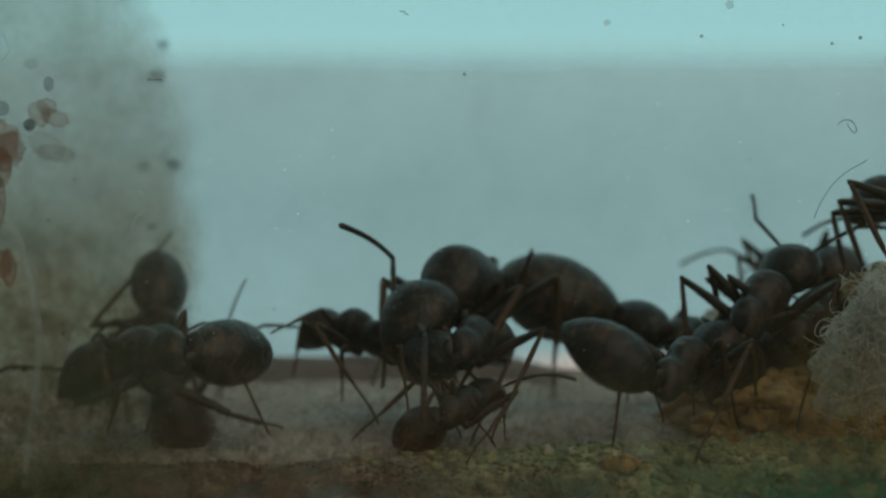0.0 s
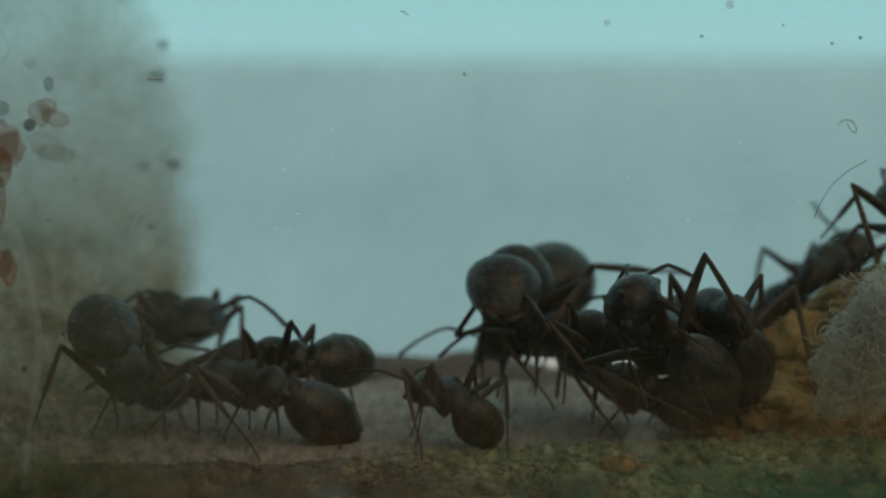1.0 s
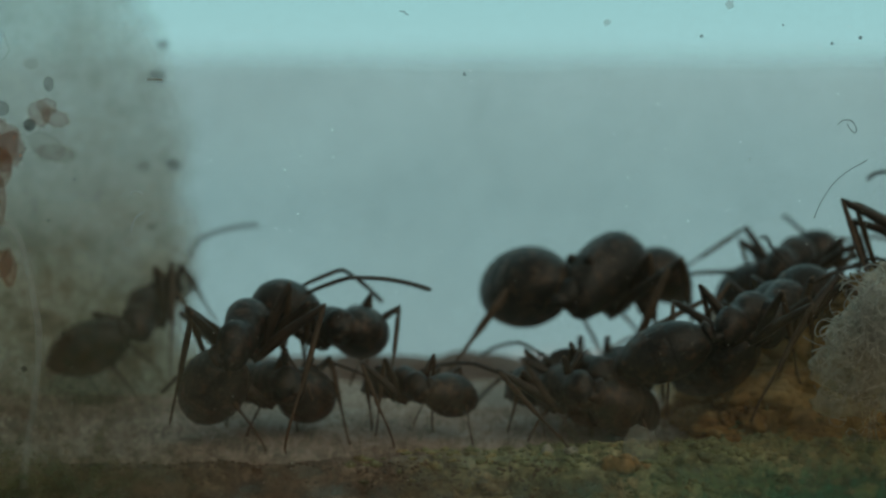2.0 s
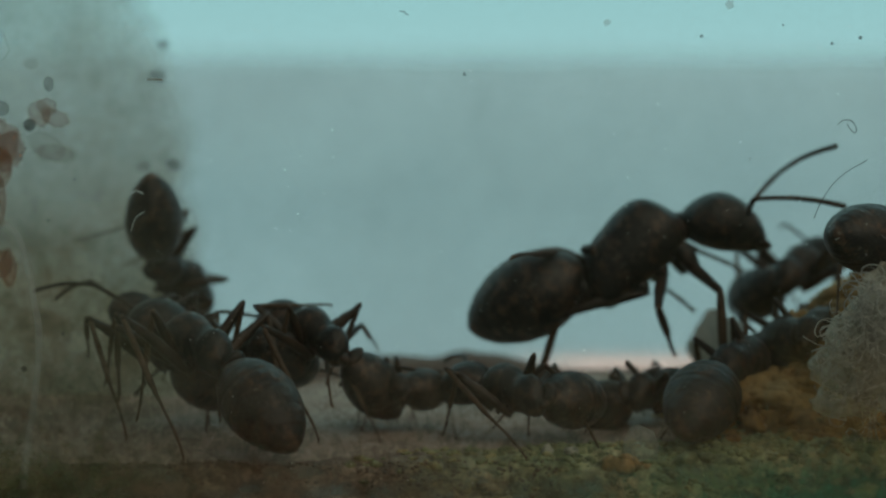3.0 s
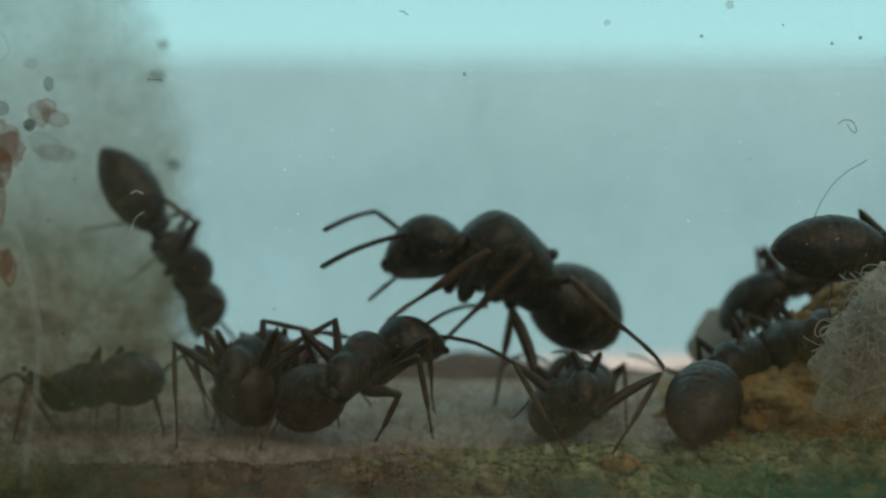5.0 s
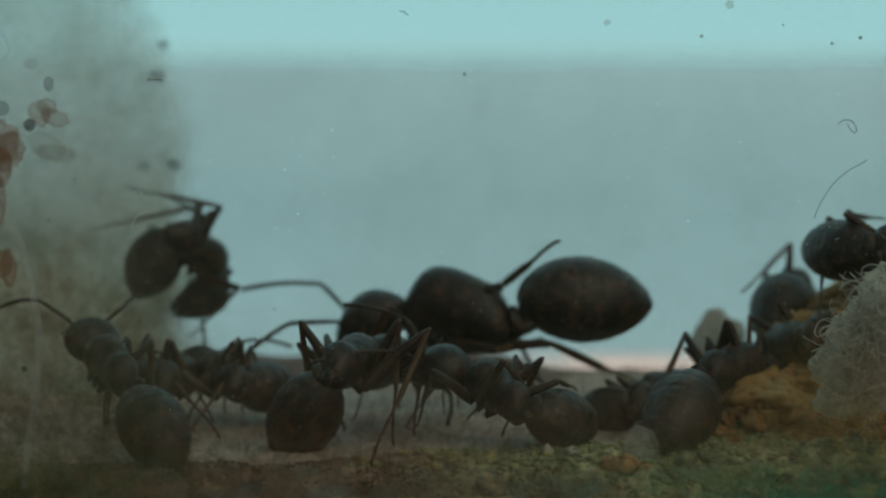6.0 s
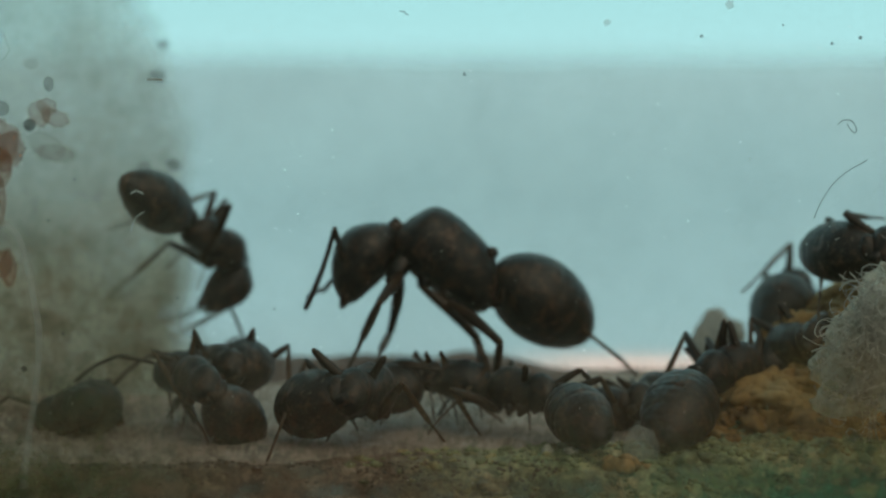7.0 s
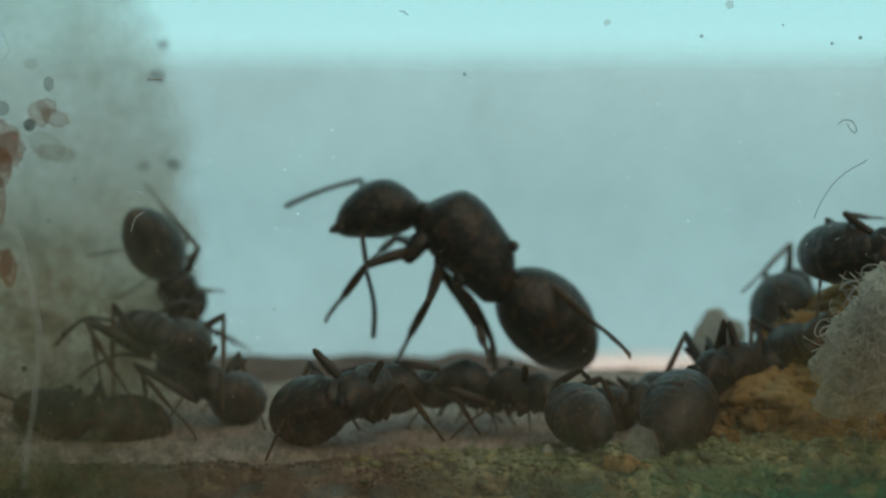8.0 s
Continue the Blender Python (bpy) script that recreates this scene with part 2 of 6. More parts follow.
def dried(name, colour, middle, rim, ragged=0.5):
    """A dried film, thin over the middle and thicker along a ragged rim."""
    def cover(tree):
        tc = tree.nodes.new("ShaderNodeTexCoord")
        sep = tree.nodes.new("ShaderNodeSeparateXYZ")
        tree.links.new(tc.outputs["Generated"], sep.inputs[0])
        x, z = (sums(tree, "MULTIPLY", sums(tree, "SUBTRACT", sep.outputs[k], 0.5), 2.0) for k in (0, 2))
        r = sums(tree, "SQRT", sums(tree, "ADD", sums(tree, "MULTIPLY", x, x), sums(tree, "MULTIPLY", z, z)), 0.0)
        r = sums(tree, "ADD", r, sums(tree, "MULTIPLY", sums(tree, "SUBTRACT", noise_tex(tree, 3.0, 5, 0.6, "Object"), 0.5), ragged))
        edge = ramp(tree, r, [(0.0, (middle,) * 3), (0.52, (middle,) * 3), (0.68, (rim,) * 3), (0.74, (rim * 0.8,) * 3), (0.84, (0.0,) * 3)])
        return blend(tree, 1.0, edge, ramp(tree, noise_tex(tree, 5.0, 4), [(0.3, (0.55,) * 3), (0.7, (1.0,) * 3)]), "MULTIPLY")
    return film(name, colour, cover, 0.5)


STAIN = dried("rust_stain", (0.45, 0.19, 0.09), 0.42, 0.55, 0.95)
RUST = dried("rust_smear", (0.42, 0.135, 0.04), 0.62, 0.70, 0.8)
HINT = dried("faint_smear", (0.33, 0.19, 0.12), 0.24, 0.30, 0.6)
BLOT = dried("grey_blot", (0.10, 0.085, 0.07), 0.55, 0.62, 0.35)
CLOT = dried("dark_clot", (0.035, 0.022, 0.015), 0.92, 0.96, 0.2)
SPOT = film("dark_speck", (0.06, 0.05, 0.04), lambda tree: 0.42, 0.3)
SMEAR = film("dried_dropping", (0.07, 0.06, 0.05), lambda tree: ramp(tree, noise_tex(tree, 2.2, 4), [(0.3, (0.25,) * 3), (0.7, (0.60,) * 3)]), 0.3)
LINT = film("pale_lint", (0.90, 0.93, 0.90), lambda tree: 0.45, 0.5)
HAIR = film("pale_hair", (0.85, 0.90, 0.86), lambda tree: 0.22, 0.3)


def plug_cover(tree):
    """Thick cotton that thins out along a slanting, ragged edge."""
    tc = tree.nodes.new("ShaderNodeTexCoord")
    sep = tree.nodes.new("ShaderNodeSeparateXYZ")
    tree.links.new(tc.outputs["Object"], sep.inputs[0])
    slant = sums(tree, "ADD", sep.outputs[0], sums(tree, "MULTIPLY", sep.outputs[2], 0.05))
    slant = sums(tree, "ADD", slant, sums(tree, "MULTIPLY", axis(tree, "Z", 9.5, 15.5), 1.5 * MM))
    ragged = sums(tree, "ADD", slant, sums(tree, "MULTIPLY", sums(tree, "SUBTRACT", noise_tex(tree, 0.45, 5), 0.5), 2.4 * MM))
    r = tree.nodes.new("ShaderNodeMapRange")
    r.interpolation_type = "SMOOTHSTEP"
    r.inputs["From Min"].default_value, r.inputs["From Max"].default_value = -10.2 * MM, -8.5 * MM
    r.inputs["To Min"].default_value, r.inputs["To Max"].default_value = 1.0, 0.0
    tree.links.new(ragged, r.inputs["Value"])
    edge = r.outputs[0]
    n = noise_tex(tree, 0.5, 6)
    return sums(tree, "MULTIPLY", edge, sums(tree, "ADD", sums(tree, "MULTIPLY", n, 0.56), sums(tree, "SUBTRACT", 0.24, sums(tree, "MULTIPLY", axis(tree, "Z", 7.5, 15.0), 0.12))), True)


def wad_shade_cover(tree):
    # denser towards the floor: the plug's low shade, put in as opacity
    low = sums(tree, "SUBTRACT", 1.0, axis(tree, "Z", 1.5, 10.5))
    return sums(tree, "MULTIPLY", plug_cover(tree), sums(tree, "MULTIPLY", low, 2.3), True)


def cotton_tint(tree):
    """Cotton with olive and tan damp patches."""
    c = ramp(tree, noise_tex(tree, 0.42, 6, 0.62), [(0.32, (0.58, 0.54, 0.45)), (0.48, (0.82, 0.785, 0.70)), (0.66, (0.95, 0.925, 0.865))])
    c = blend(tree, ramp(tree, noise_tex(tree, 0.9, 5, 0.6), [(0.54, (0.0,) * 3), (0.70, (0.55,) * 3)]), c, (0.43, 0.37, 0.30))
    return blend(tree, 1.0, c, ramp(tree, noise_tex(tree, 2.2, 4), [(0.3, (0.74,) * 3), (0.7, (1.0,) * 3)]), "MULTIPLY")


def soiled_tint(tree):
    """Brown, tan and olive dirt in the cotton."""
    c = ramp(tree, noise_tex(tree, 0.55, 6, 0.68), [(0.34, (0.40, 0.31, 0.22)), (0.48, (0.70, 0.64, 0.52)), (0.62, (0.80, 0.755, 0.64))])
    return blend(tree, ramp(tree, noise_tex(tree, 0.8, 5, 0.65), [(0.52, (0.0,) * 3), (0.66, (0.7,) * 3)]), c, (0.44, 0.42, 0.31))


PLUGMAT = film("matted_cotton", cotton_tint, plug_cover, 0.76)
WADMAT = film("soiled_shading_cotton", soiled_tint, wad_shade_cover, 0.70)


def glow_card():
    """A pale blue-green glowing card; a warm strip of light is painted low along one stretch."""
    m, tree = material("glow_card")
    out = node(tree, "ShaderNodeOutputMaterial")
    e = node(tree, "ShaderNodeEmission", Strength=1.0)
    # lighter and darker bands of backlight, painted by height into the glow
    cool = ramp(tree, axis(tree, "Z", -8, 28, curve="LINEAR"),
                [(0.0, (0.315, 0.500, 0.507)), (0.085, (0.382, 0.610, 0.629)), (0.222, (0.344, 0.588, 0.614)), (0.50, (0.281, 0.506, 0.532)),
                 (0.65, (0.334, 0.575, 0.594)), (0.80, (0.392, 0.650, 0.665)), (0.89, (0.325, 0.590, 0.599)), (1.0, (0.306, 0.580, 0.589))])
    # warm light strip painted into the emission, with no source of its own
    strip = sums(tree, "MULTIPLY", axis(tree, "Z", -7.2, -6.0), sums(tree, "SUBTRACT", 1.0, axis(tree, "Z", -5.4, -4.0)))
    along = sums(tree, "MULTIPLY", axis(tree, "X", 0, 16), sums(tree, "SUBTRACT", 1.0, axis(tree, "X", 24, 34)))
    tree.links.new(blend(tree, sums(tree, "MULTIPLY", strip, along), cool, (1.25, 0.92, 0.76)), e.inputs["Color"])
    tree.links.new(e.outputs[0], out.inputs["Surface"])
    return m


BACKLIGHT = glow_card()


# ---- mesh tools ----
def finish(bm, name, mat, smooth=True):
    me = bpy.data.meshes.new(name)
    bmesh.ops.recalc_face_normals(bm, faces=bm.faces)
    for f in bm.faces:
        f.smooth = smooth
    bm.to_mesh(me)
    bm.free()
    me.materials.append(mat)
    return me


def part(name, bm, mat, parent=None, label="", smooth=True):
    ob = new(name, bm if isinstance(bm, bpy.types.Mesh) else finish(bm, name, mat, smooth))
    ob.parent = parent
    return tagged(ob, label)


def spline(stations, n):
    """n Catmull-Rom samples along a list of tuples."""
    p = np.array(stations, float)
    p = np.vstack([2 * p[0] - p[1], p, 2 * p[-1] - p[-2]])
    out = []
    for s in np.linspace(0, len(stations) - 1 - 1e-6, n):
        i = int(s)
        u = s - i
        a, b, c, d = p[i:i + 4]
        out.append(0.5 * (2 * b + (c - a) * u + (2 * a - 5 * b + 4 * c - d) * u * u + (3 * b - a - 3 * c + d) * u ** 3))
    return out


def loft(bm, stations, n=16, around=16, squash=0.0, warp=0.0, seed=0):
    """A closed skin through stations (x, middle height, half width, half height), all in mm, along x."""
    rings = []
    for x, zc, hw, hh in spline(stations, n):
        hw, hh = max(hw, 0.004), max(hh, 0.004)
        ring = []
        for k in range(around):
            a = 2 * math.pi * k / around
            c, s = math.cos(a), math.sin(a)
            p = Vector((x, hw * c, zc + hh * (s if s > 0 else s * (1 - squash))))
            if warp:
                p += warp * noise.noise_vector(p * 1.3 + Vector((seed, 0, 0)))
            ring.append(bm.verts.new(p * MM))
        rings.append(ring)
    for r, q in zip(rings, rings[1:]):
        for k in range(around):
            bm.faces.new((r[k], r[(k + 1) % around], q[(k + 1) % around], q[k]))
    bm.faces.new(rings[0])
    bm.faces.new(rings[-1])
    return bm


def tube(bm, points, radii, around=8):
    """A skin along points in mm with a radius at each."""
    pts = [Vector(p) for p in points]
    rings, side = [], None
    for i, p in enumerate(pts):
        d = (pts[min(i + 1, len(pts) - 1)] - pts[max(i - 1, 0)]).normalized()
        if side is None:
            side = d.orthogonal().normalized()
        side = (side - d * side.dot(d)).normalized()
        up = d.cross(side)
        r = radii[min(i, len(radii) - 1)]
        rings.append([bm.verts.new((p + r * (math.cos(2 * math.pi * k / around) * side + math.sin(2 * math.pi * k / around) * up)) * MM)
                      for k in range(around)])
    for r, q in zip(rings, rings[1:]):
        for k in range(around):
            bm.faces.new((r[k], r[(k + 1) % around], q[(k + 1) % around], q[k]))
    bm.faces.new(rings[0])
    bm.faces.new(rings[-1])
    return bm


BALLS = {}


def ball(sub):
    """Points and faces of a unit icosphere."""
    if sub not in BALLS:
        b = bmesh.new()
        bmesh.ops.create_icosphere(b, subdivisions=sub, radius=1.0)
        BALLS[sub] = ([v.co.copy() for v in b.verts], [tuple(v.index for v in f.verts) for f in b.faces])
        b.free()
    return BALLS[sub]


def pebble(bm, centre, size, seed, rough=0.3, sub=2):
    """A lumpy grain, mm."""
    points, faces = ball(sub)
    sx, sy, sz = size
    centre, made = Vector(centre), []
    for q in points:
        p = q * (1 + rough * noise.noise(q * 1.4 + Vector((seed * 3.1, seed, 0))) + rough * 0.4 * noise.noise(q * 3.7 + Vector((seed, 0, 9)))
                 + (rough * 0.22 * noise.noise(q * 8.3 + Vector((seed, 4, 2))) if sub > 2 else 0))
        made.append(bm.verts.new((centre + Vector((p.x * sx, p.y * sy, p.z * sz))) * MM))
    for f in faces:
        bm.faces.new([made[k] for k in f])
    return bm


def slab(bm, x0, x1, y0, y1, z0, z1):
    c = bmesh.ops.create_cube(bm, size=1.0)
    for v in c["verts"]:
        v.co = Vector(((x0 + x1) / 2 + v.co.x * (x1 - x0), (y0 + y1) / 2 + v.co.y * (y1 - y0), (z0 + z1) / 2 + v.co.z * (z1 - z0))) * MM
    return bm


def sheet(bm, x0, x1, y0, y1, nx, ny, height):
    """A ground sheet with height(x, y) in mm."""
    grid = [[bm.verts.new(Vector((x0 + (x1 - x0) * i / nx, y0 + (y1 - y0) * j / ny,
                                  height(x0 + (x1 - x0) * i / nx, y0 + (y1 - y0) * j / ny))) * MM) for i in range(nx + 1)] for j in range(ny + 1)]
    for a, b in zip(grid, grid[1:]):
        for i in range(nx):
            bm.faces.new((a[i], a[i + 1], b[i + 1], b[i]))
    return bm


def ease(v, low, high):
    u = min(max((v - low) / (high - low), 0.0), 1.0)
    return u * u * (3 - 2 * u)


def fbm(x, y, seed, scale, octaves=4):
    v, a = 0.0, 1.0
    for _ in range(octaves):
        v += a * noise.noise(Vector((x * scale, y * scale, seed)))
        a, scale = a * 0.5, scale * 2.1
    return v


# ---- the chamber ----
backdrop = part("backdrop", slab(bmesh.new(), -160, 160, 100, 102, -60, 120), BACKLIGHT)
tagged(backdrop, "pale blue-green glowing backdrop card behind the nest chamber", "backdrop", kind="structure")


def floor_height(x, y):
    """A damp uneven floor that dips under the soil bank."""
    rim = 26.75 + 0.30 * fbm(x, 0, 6, 0.5)
    return 0.12 * fbm(x, y, 1, 0.35) - 0.8 * ease(x, -4.5, 0.5) * (1 - ease(y, 26.6, 28.6)) - 0.55 * (1 - ease(y, rim - 0.5, rim + 0.5))


floor = part("floor", sheet(bmesh.new(), -45, 45, 25.95, 47.4, 240, 70, floor_height), SOIL)
tagged(floor, "damp pinkish brown soil floor of the nest", "floor", kind="structure")

def bank_height(x, y):
    """A low ridge of soil heaped against the back wall."""
    ridge = (0.62 + 0.30 * fbm(x, 0, 3, 0.22)) * (1 - ease(x, 1.5, 6.5)) + 0.10
    return ridge * ease(y, 42.0, 46.2) + 0.14 * fbm(x, y, 12, 0.7) - 0.12


soil_bank = part("soil_bank", sheet(bmesh.new(), -45, 30, 41.5, 47.4, 200, 24, bank_height), BANK)
tagged(soil_bank, "low ridge of reddish brown soil along the back wall", "soil", kind="structure")

wall_back = part("wall_back", slab(bmesh.new(), -45, 45, 47.5, 49.5, -3, 15.0), FROST)
tagged(wall_back, "frosted translucent plastic back wall of the nest", "wall", kind="structure")

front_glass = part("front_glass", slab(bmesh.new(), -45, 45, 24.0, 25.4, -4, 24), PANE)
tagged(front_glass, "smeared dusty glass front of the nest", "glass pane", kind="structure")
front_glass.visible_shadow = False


def lip_height(x, y):
    """Soil that slopes down to the pane, in a higher and wider bank to one side."""
    rise, wide = ease(x, -0.5, 4.5), ease(x, -4.5, 0.5)
    bank = -0.78 + 0.80 * ease(y, 25.2, 26.05 + 0.5 * wide) + (0.10 * rise + 0.22 * ease(x, 5.0, 8.0)) * ease(y, 25.8, 28.0)
    tail = ease(y, 26.3 + 1.9 * wide, 27.6 + 2.2 * wide)
    return bank * (1 - tail) - 0.4 * tail + (0.13 * fbm(x, y, 5, 0.8) + 0.07 * fbm(x, y, 8, 2.6)) * (0.6 + 0.4 * rise)


def lip_skin():
    return sheet(bmesh.new(), -30, 30, 25.42, 29.9, 420, 44, lip_height)


soil_lip = part("soil_lip", lip_skin(), LIP)
tagged(soil_lip, "mossy green and brown damp soil along the glass", "soil", kind="structure")


def mound_height(x, y):
    foot = 6.2 + 0.10 * (y - 28)
    s = 1.5 * ease(x, foot, foot + 2.6) + 3.0 * ease(x, 9.8, 13.5)
    side = ease(y, 27.2, 30.8) * (1 - ease(y, 34, 46))
    return s * side + 0.38 * fbm(x, y, 9, 0.5, 3) * min(s, 1) * side - 0.2 + 0.15 * ease(x, foot, foot + 1)


mound = part("soil_mound", sheet(bmesh.new(), 4.5, 32, 26.4, 46, 170, 100, mound_height), MOUND)
tagged(mound, "amber brown heap of damp crumbly soil", "soil heap", kind="structure")


def wad_skin(layers, top):
    """Sheets of matted cotton one behind the other."""
    bm = bmesh.new()
    for layer in range(layers):
        y = 40.6 - layer * 0.8
        rows = []
        for j in range(61):
            row = []
            for i in range(41):
                x, z = -34 + i * 0.65, -0.3 + (top + 0.3) * j / 60
                row.append(bm.verts.new(Vector((x, y + 0.5 * fbm(x, z, layer * 7, 0.3), z)) * MM))
            rows.append(row)
        for a, b in zip(rows, rows[1:]):
            for i in range(40):
                bm.faces.new((a[i], a[i + 1], b[i + 1], b[i]))
    return bm


cotton_plug = part("cotton_plug", wad_skin(2, 21.0), PLUGMAT)
tagged(cotton_plug, "matted grey-beige damp cotton plug with a fuzzy edge", "cotton plug", kind="structure")
# added sheet: brown dirt plus the shade at the plug's foot
cotton_wad = part("cotton_wad", wad_skin(1, 11.0), WADMAT)
cotton_wad.location.y = -1.7 * MM
tagged(cotton_wad, "added soiled brownish cotton sheet shading the foot of the plug", "cotton plug", kind="structure")

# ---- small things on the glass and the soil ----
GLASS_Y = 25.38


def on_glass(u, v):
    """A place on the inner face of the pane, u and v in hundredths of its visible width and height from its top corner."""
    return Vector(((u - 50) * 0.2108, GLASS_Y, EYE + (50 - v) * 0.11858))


def blot(name, label, category, places, mat, thick=0.05, seed=0, group=""):
    """A dried smear of flat lumps on the pane; places: (u, v, half width, half height in mm)."""
    bm = bmesh.new()
    for i, (u, v, a, b) in enumerate(places):
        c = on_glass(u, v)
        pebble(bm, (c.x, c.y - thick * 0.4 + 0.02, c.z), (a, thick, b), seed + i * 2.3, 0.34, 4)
    return tagged(part(name, bm, mat), label, category, group)


def pool(label, u, v, a, b, mat, turn=0.0, category="stain"):
    """A dried pool on the pane: a thin domed disc, turned by some degrees."""
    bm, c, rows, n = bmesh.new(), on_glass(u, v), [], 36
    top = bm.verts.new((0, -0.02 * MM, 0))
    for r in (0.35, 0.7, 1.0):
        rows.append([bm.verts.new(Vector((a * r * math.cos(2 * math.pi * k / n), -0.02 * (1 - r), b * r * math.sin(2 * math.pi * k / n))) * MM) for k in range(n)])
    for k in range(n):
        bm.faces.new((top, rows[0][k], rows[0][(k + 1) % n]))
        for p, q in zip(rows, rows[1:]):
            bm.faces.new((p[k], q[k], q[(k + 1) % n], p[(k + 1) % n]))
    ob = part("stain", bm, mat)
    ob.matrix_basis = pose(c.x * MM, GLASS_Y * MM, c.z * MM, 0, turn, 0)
    return tagged(ob, label, category, "stains on the glass")


pool("rusty brown dried pool on the glass", 4.6, 22.9, .34, .42, STAIN)
pool("pale brown dried droplet on the glass", 5.4, 21.6, .30, .28, STAIN)
pool("brown ringed dried droplet on the glass", 6.4, 23.9, .44, .27, STAIN, 12)
pool("dark dried droplet stuck on the glass", 3.45, 25.2, .19, .19, CLOT)
pool("grey dried droplet stuck on the glass", 5.6, 17.0, .16, .23, BLOT)
pool("faint grey dried droplet on the glass", 3.6, 12.9, .24, .18, HINT)
pool("grey dried droplet stuck on the glass", 0.2, 21.9, .26, .24, BLOT)
pool("broad rust-red smear drying on the glass", 0.1, 28.3, .62, .62, RUST)
pool("dark red smear drying on the glass", 1.0, 30.6, .50, .62, RUST, 25)
pool("rust-red smear drying on the glass", 0.2, 33.8, .36, .60, RUST)
pool("rust-red smear drying on the glass", 0.0, 40.5, .22, .80, RUST)
pool("faint brown crescent smear on the glass", 5.4, 29.6, .62, .40, HINT, 30)
pool("faint brown smear on the glass", 6.6, 30.9, .60, .26, HINT, 10)
pool("orange-brown smear on the glass near the soil", 1.1, 54.0, .26, .56, RUST)
pool("orange-brown smear on the glass near the soil", 0.2, 53.0, .36, .42, RUST)
for u, v, a in ((2.8, 74.0, .07), (8.5, 36.0, .03), (5.6, 44.2, .03), (79.1, 7.4, .035), (93.8, 8.9, .035), (97.0, 7.7, .04), (52.4, 15.0, .035),
                (7.2, 67.0, .035), (20.1, 59.8, .03), (31.0, 62.0, .02), (88.3, 5.2, .02)):
    blot("speck", "tiny dark speck of dirt on the glass", "speck", [(u, v, a, a)], SPOT, 0.03, u, "specks on the glass")
for u, v, a, b in ((82.3, 1.1, .09, .10), (5.5, 44.3, .03, .03), (68.5, 4.6, .08, .07)):
    blot("speck", "tiny pale water spot on the glass", "speck", [(u, v, a, b)], HAIR, 0.008, u, "specks on the glass")


def glass_dust(count, seed):
    """Pale motes of dust all over the pane."""
    rng = random.Random(seed)
    bm = bmesh.new()
    for i in range(count):
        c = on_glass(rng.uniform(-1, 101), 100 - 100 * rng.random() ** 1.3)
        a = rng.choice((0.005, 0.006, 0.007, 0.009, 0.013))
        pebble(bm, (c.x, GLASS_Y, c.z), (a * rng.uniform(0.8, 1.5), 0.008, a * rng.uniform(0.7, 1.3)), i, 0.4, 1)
    return bm


tagged(part("dust", glass_dust(560, 77), FIBRE), "fine pale dust motes stuck on the glass", "dust", kind="stuff")


def strand(name, label, points, radius, mat, group="", flat=1.0, y=0.0):
    """A hair or fibre along places on the pane."""
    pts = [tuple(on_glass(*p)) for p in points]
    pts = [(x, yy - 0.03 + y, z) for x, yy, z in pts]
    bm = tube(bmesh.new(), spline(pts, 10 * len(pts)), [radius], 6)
    return tagged(part(name, bm, mat), label, "fibre", group)


strand("glue_streak", "pale translucent streak of glue running down the glass", [(0.0, 44.6), (1.2, 45.4), (2.3, 48), (3.2, 53), (4.0, 60), (4.6, 68), (4.2, 78), (3.4, 88), (2.9, 95), (2.9, 101)], 0.085, HAIR)
strand("hair", "fine dark curled hair stuck on the glass", [(94.4, 25.1), (95.0, 24.3), (95.8, 24.3), (96.4, 25.4), (96.4, 26.8), (95.9, 26.2), (95.4, 25.0)], 0.011, SPOT, "hairs")
strand("hair", "short white fibre caught on the cotton edge", [(16.7, 16.2), (17.5, 16.1), (18.4, 16.2)], 0.022, FIBRE, "hairs")
strand("hair", "short dark hair lying on the glass", [(45.1, 2.5), (45.6, 2.6), (46.1, 3.3)], 0.012, SPOT, "hairs")
strand("hair", "short curved white fibre on the glass", [(14.9, 46.5), (15.3, 44.2), (15.8, 43.2), (16.4, 42.6)], 0.016, LINT, "hairs")
strand("hair", "short white smear of fibre on the glass", [(14.9, 38.9), (15.5, 38.4), (16.3, 38.9)], 0.022, LINT, "hairs")
strand("hair", "fine pale hair bent on the glass", [(0.6, 6.5), (0.9, 8.5), (1.2, 10.2), (0.6, 12.2)], 0.015, HAIR, "hairs")
strand("hair", "long fine grey fibre standing out of the cotton", [(94.2, 43.5), (94.9, 40.5), (96.2, 36.8), (98.0, 33.8), (100.5, 31.2)], 0.012, SPOT, "hairs", y=1.5)


def droplet(x, y, z, r, seed):
    """A flat dried drip with an uneven rim."""
    bm = bmesh.new()
    rim = []
    for k in range(28):
        a = 2 * math.pi * k / 28
        q = Vector((math.cos(a), 0, math.sin(a)))
        w = r * (1 + 0.35 * noise.noise(q * 1.3 + Vector((seed, 0, 0))) + 0.15 * noise.noise(q * 4 + Vector((0, seed, 0))))
        rim.append(bm.verts.new(Vector((x + q.x * w, y - 0.05 * q.z, z + q.z * w * 0.9)) * MM))
    top = bm.verts.new(Vector((x, y - 0.08, z)) * MM)
    for k in range(28):
        bm.faces.new((rim[k], rim[(k + 1) % 28], top))
    return tagged(part("dropping", bm, SMEAR), "dark dried dropping on the matted cotton", "dropping", "droppings on the cotton")


for u, v, r in ((-10.2, 11.5, .28), (-10.7, 8.26, .24), (-9.65, 8.30, .26), (-10.0, 12.6, .20), (-10.4, 6.1, .16)):
    droplet(u, 38.2, v, r, u)

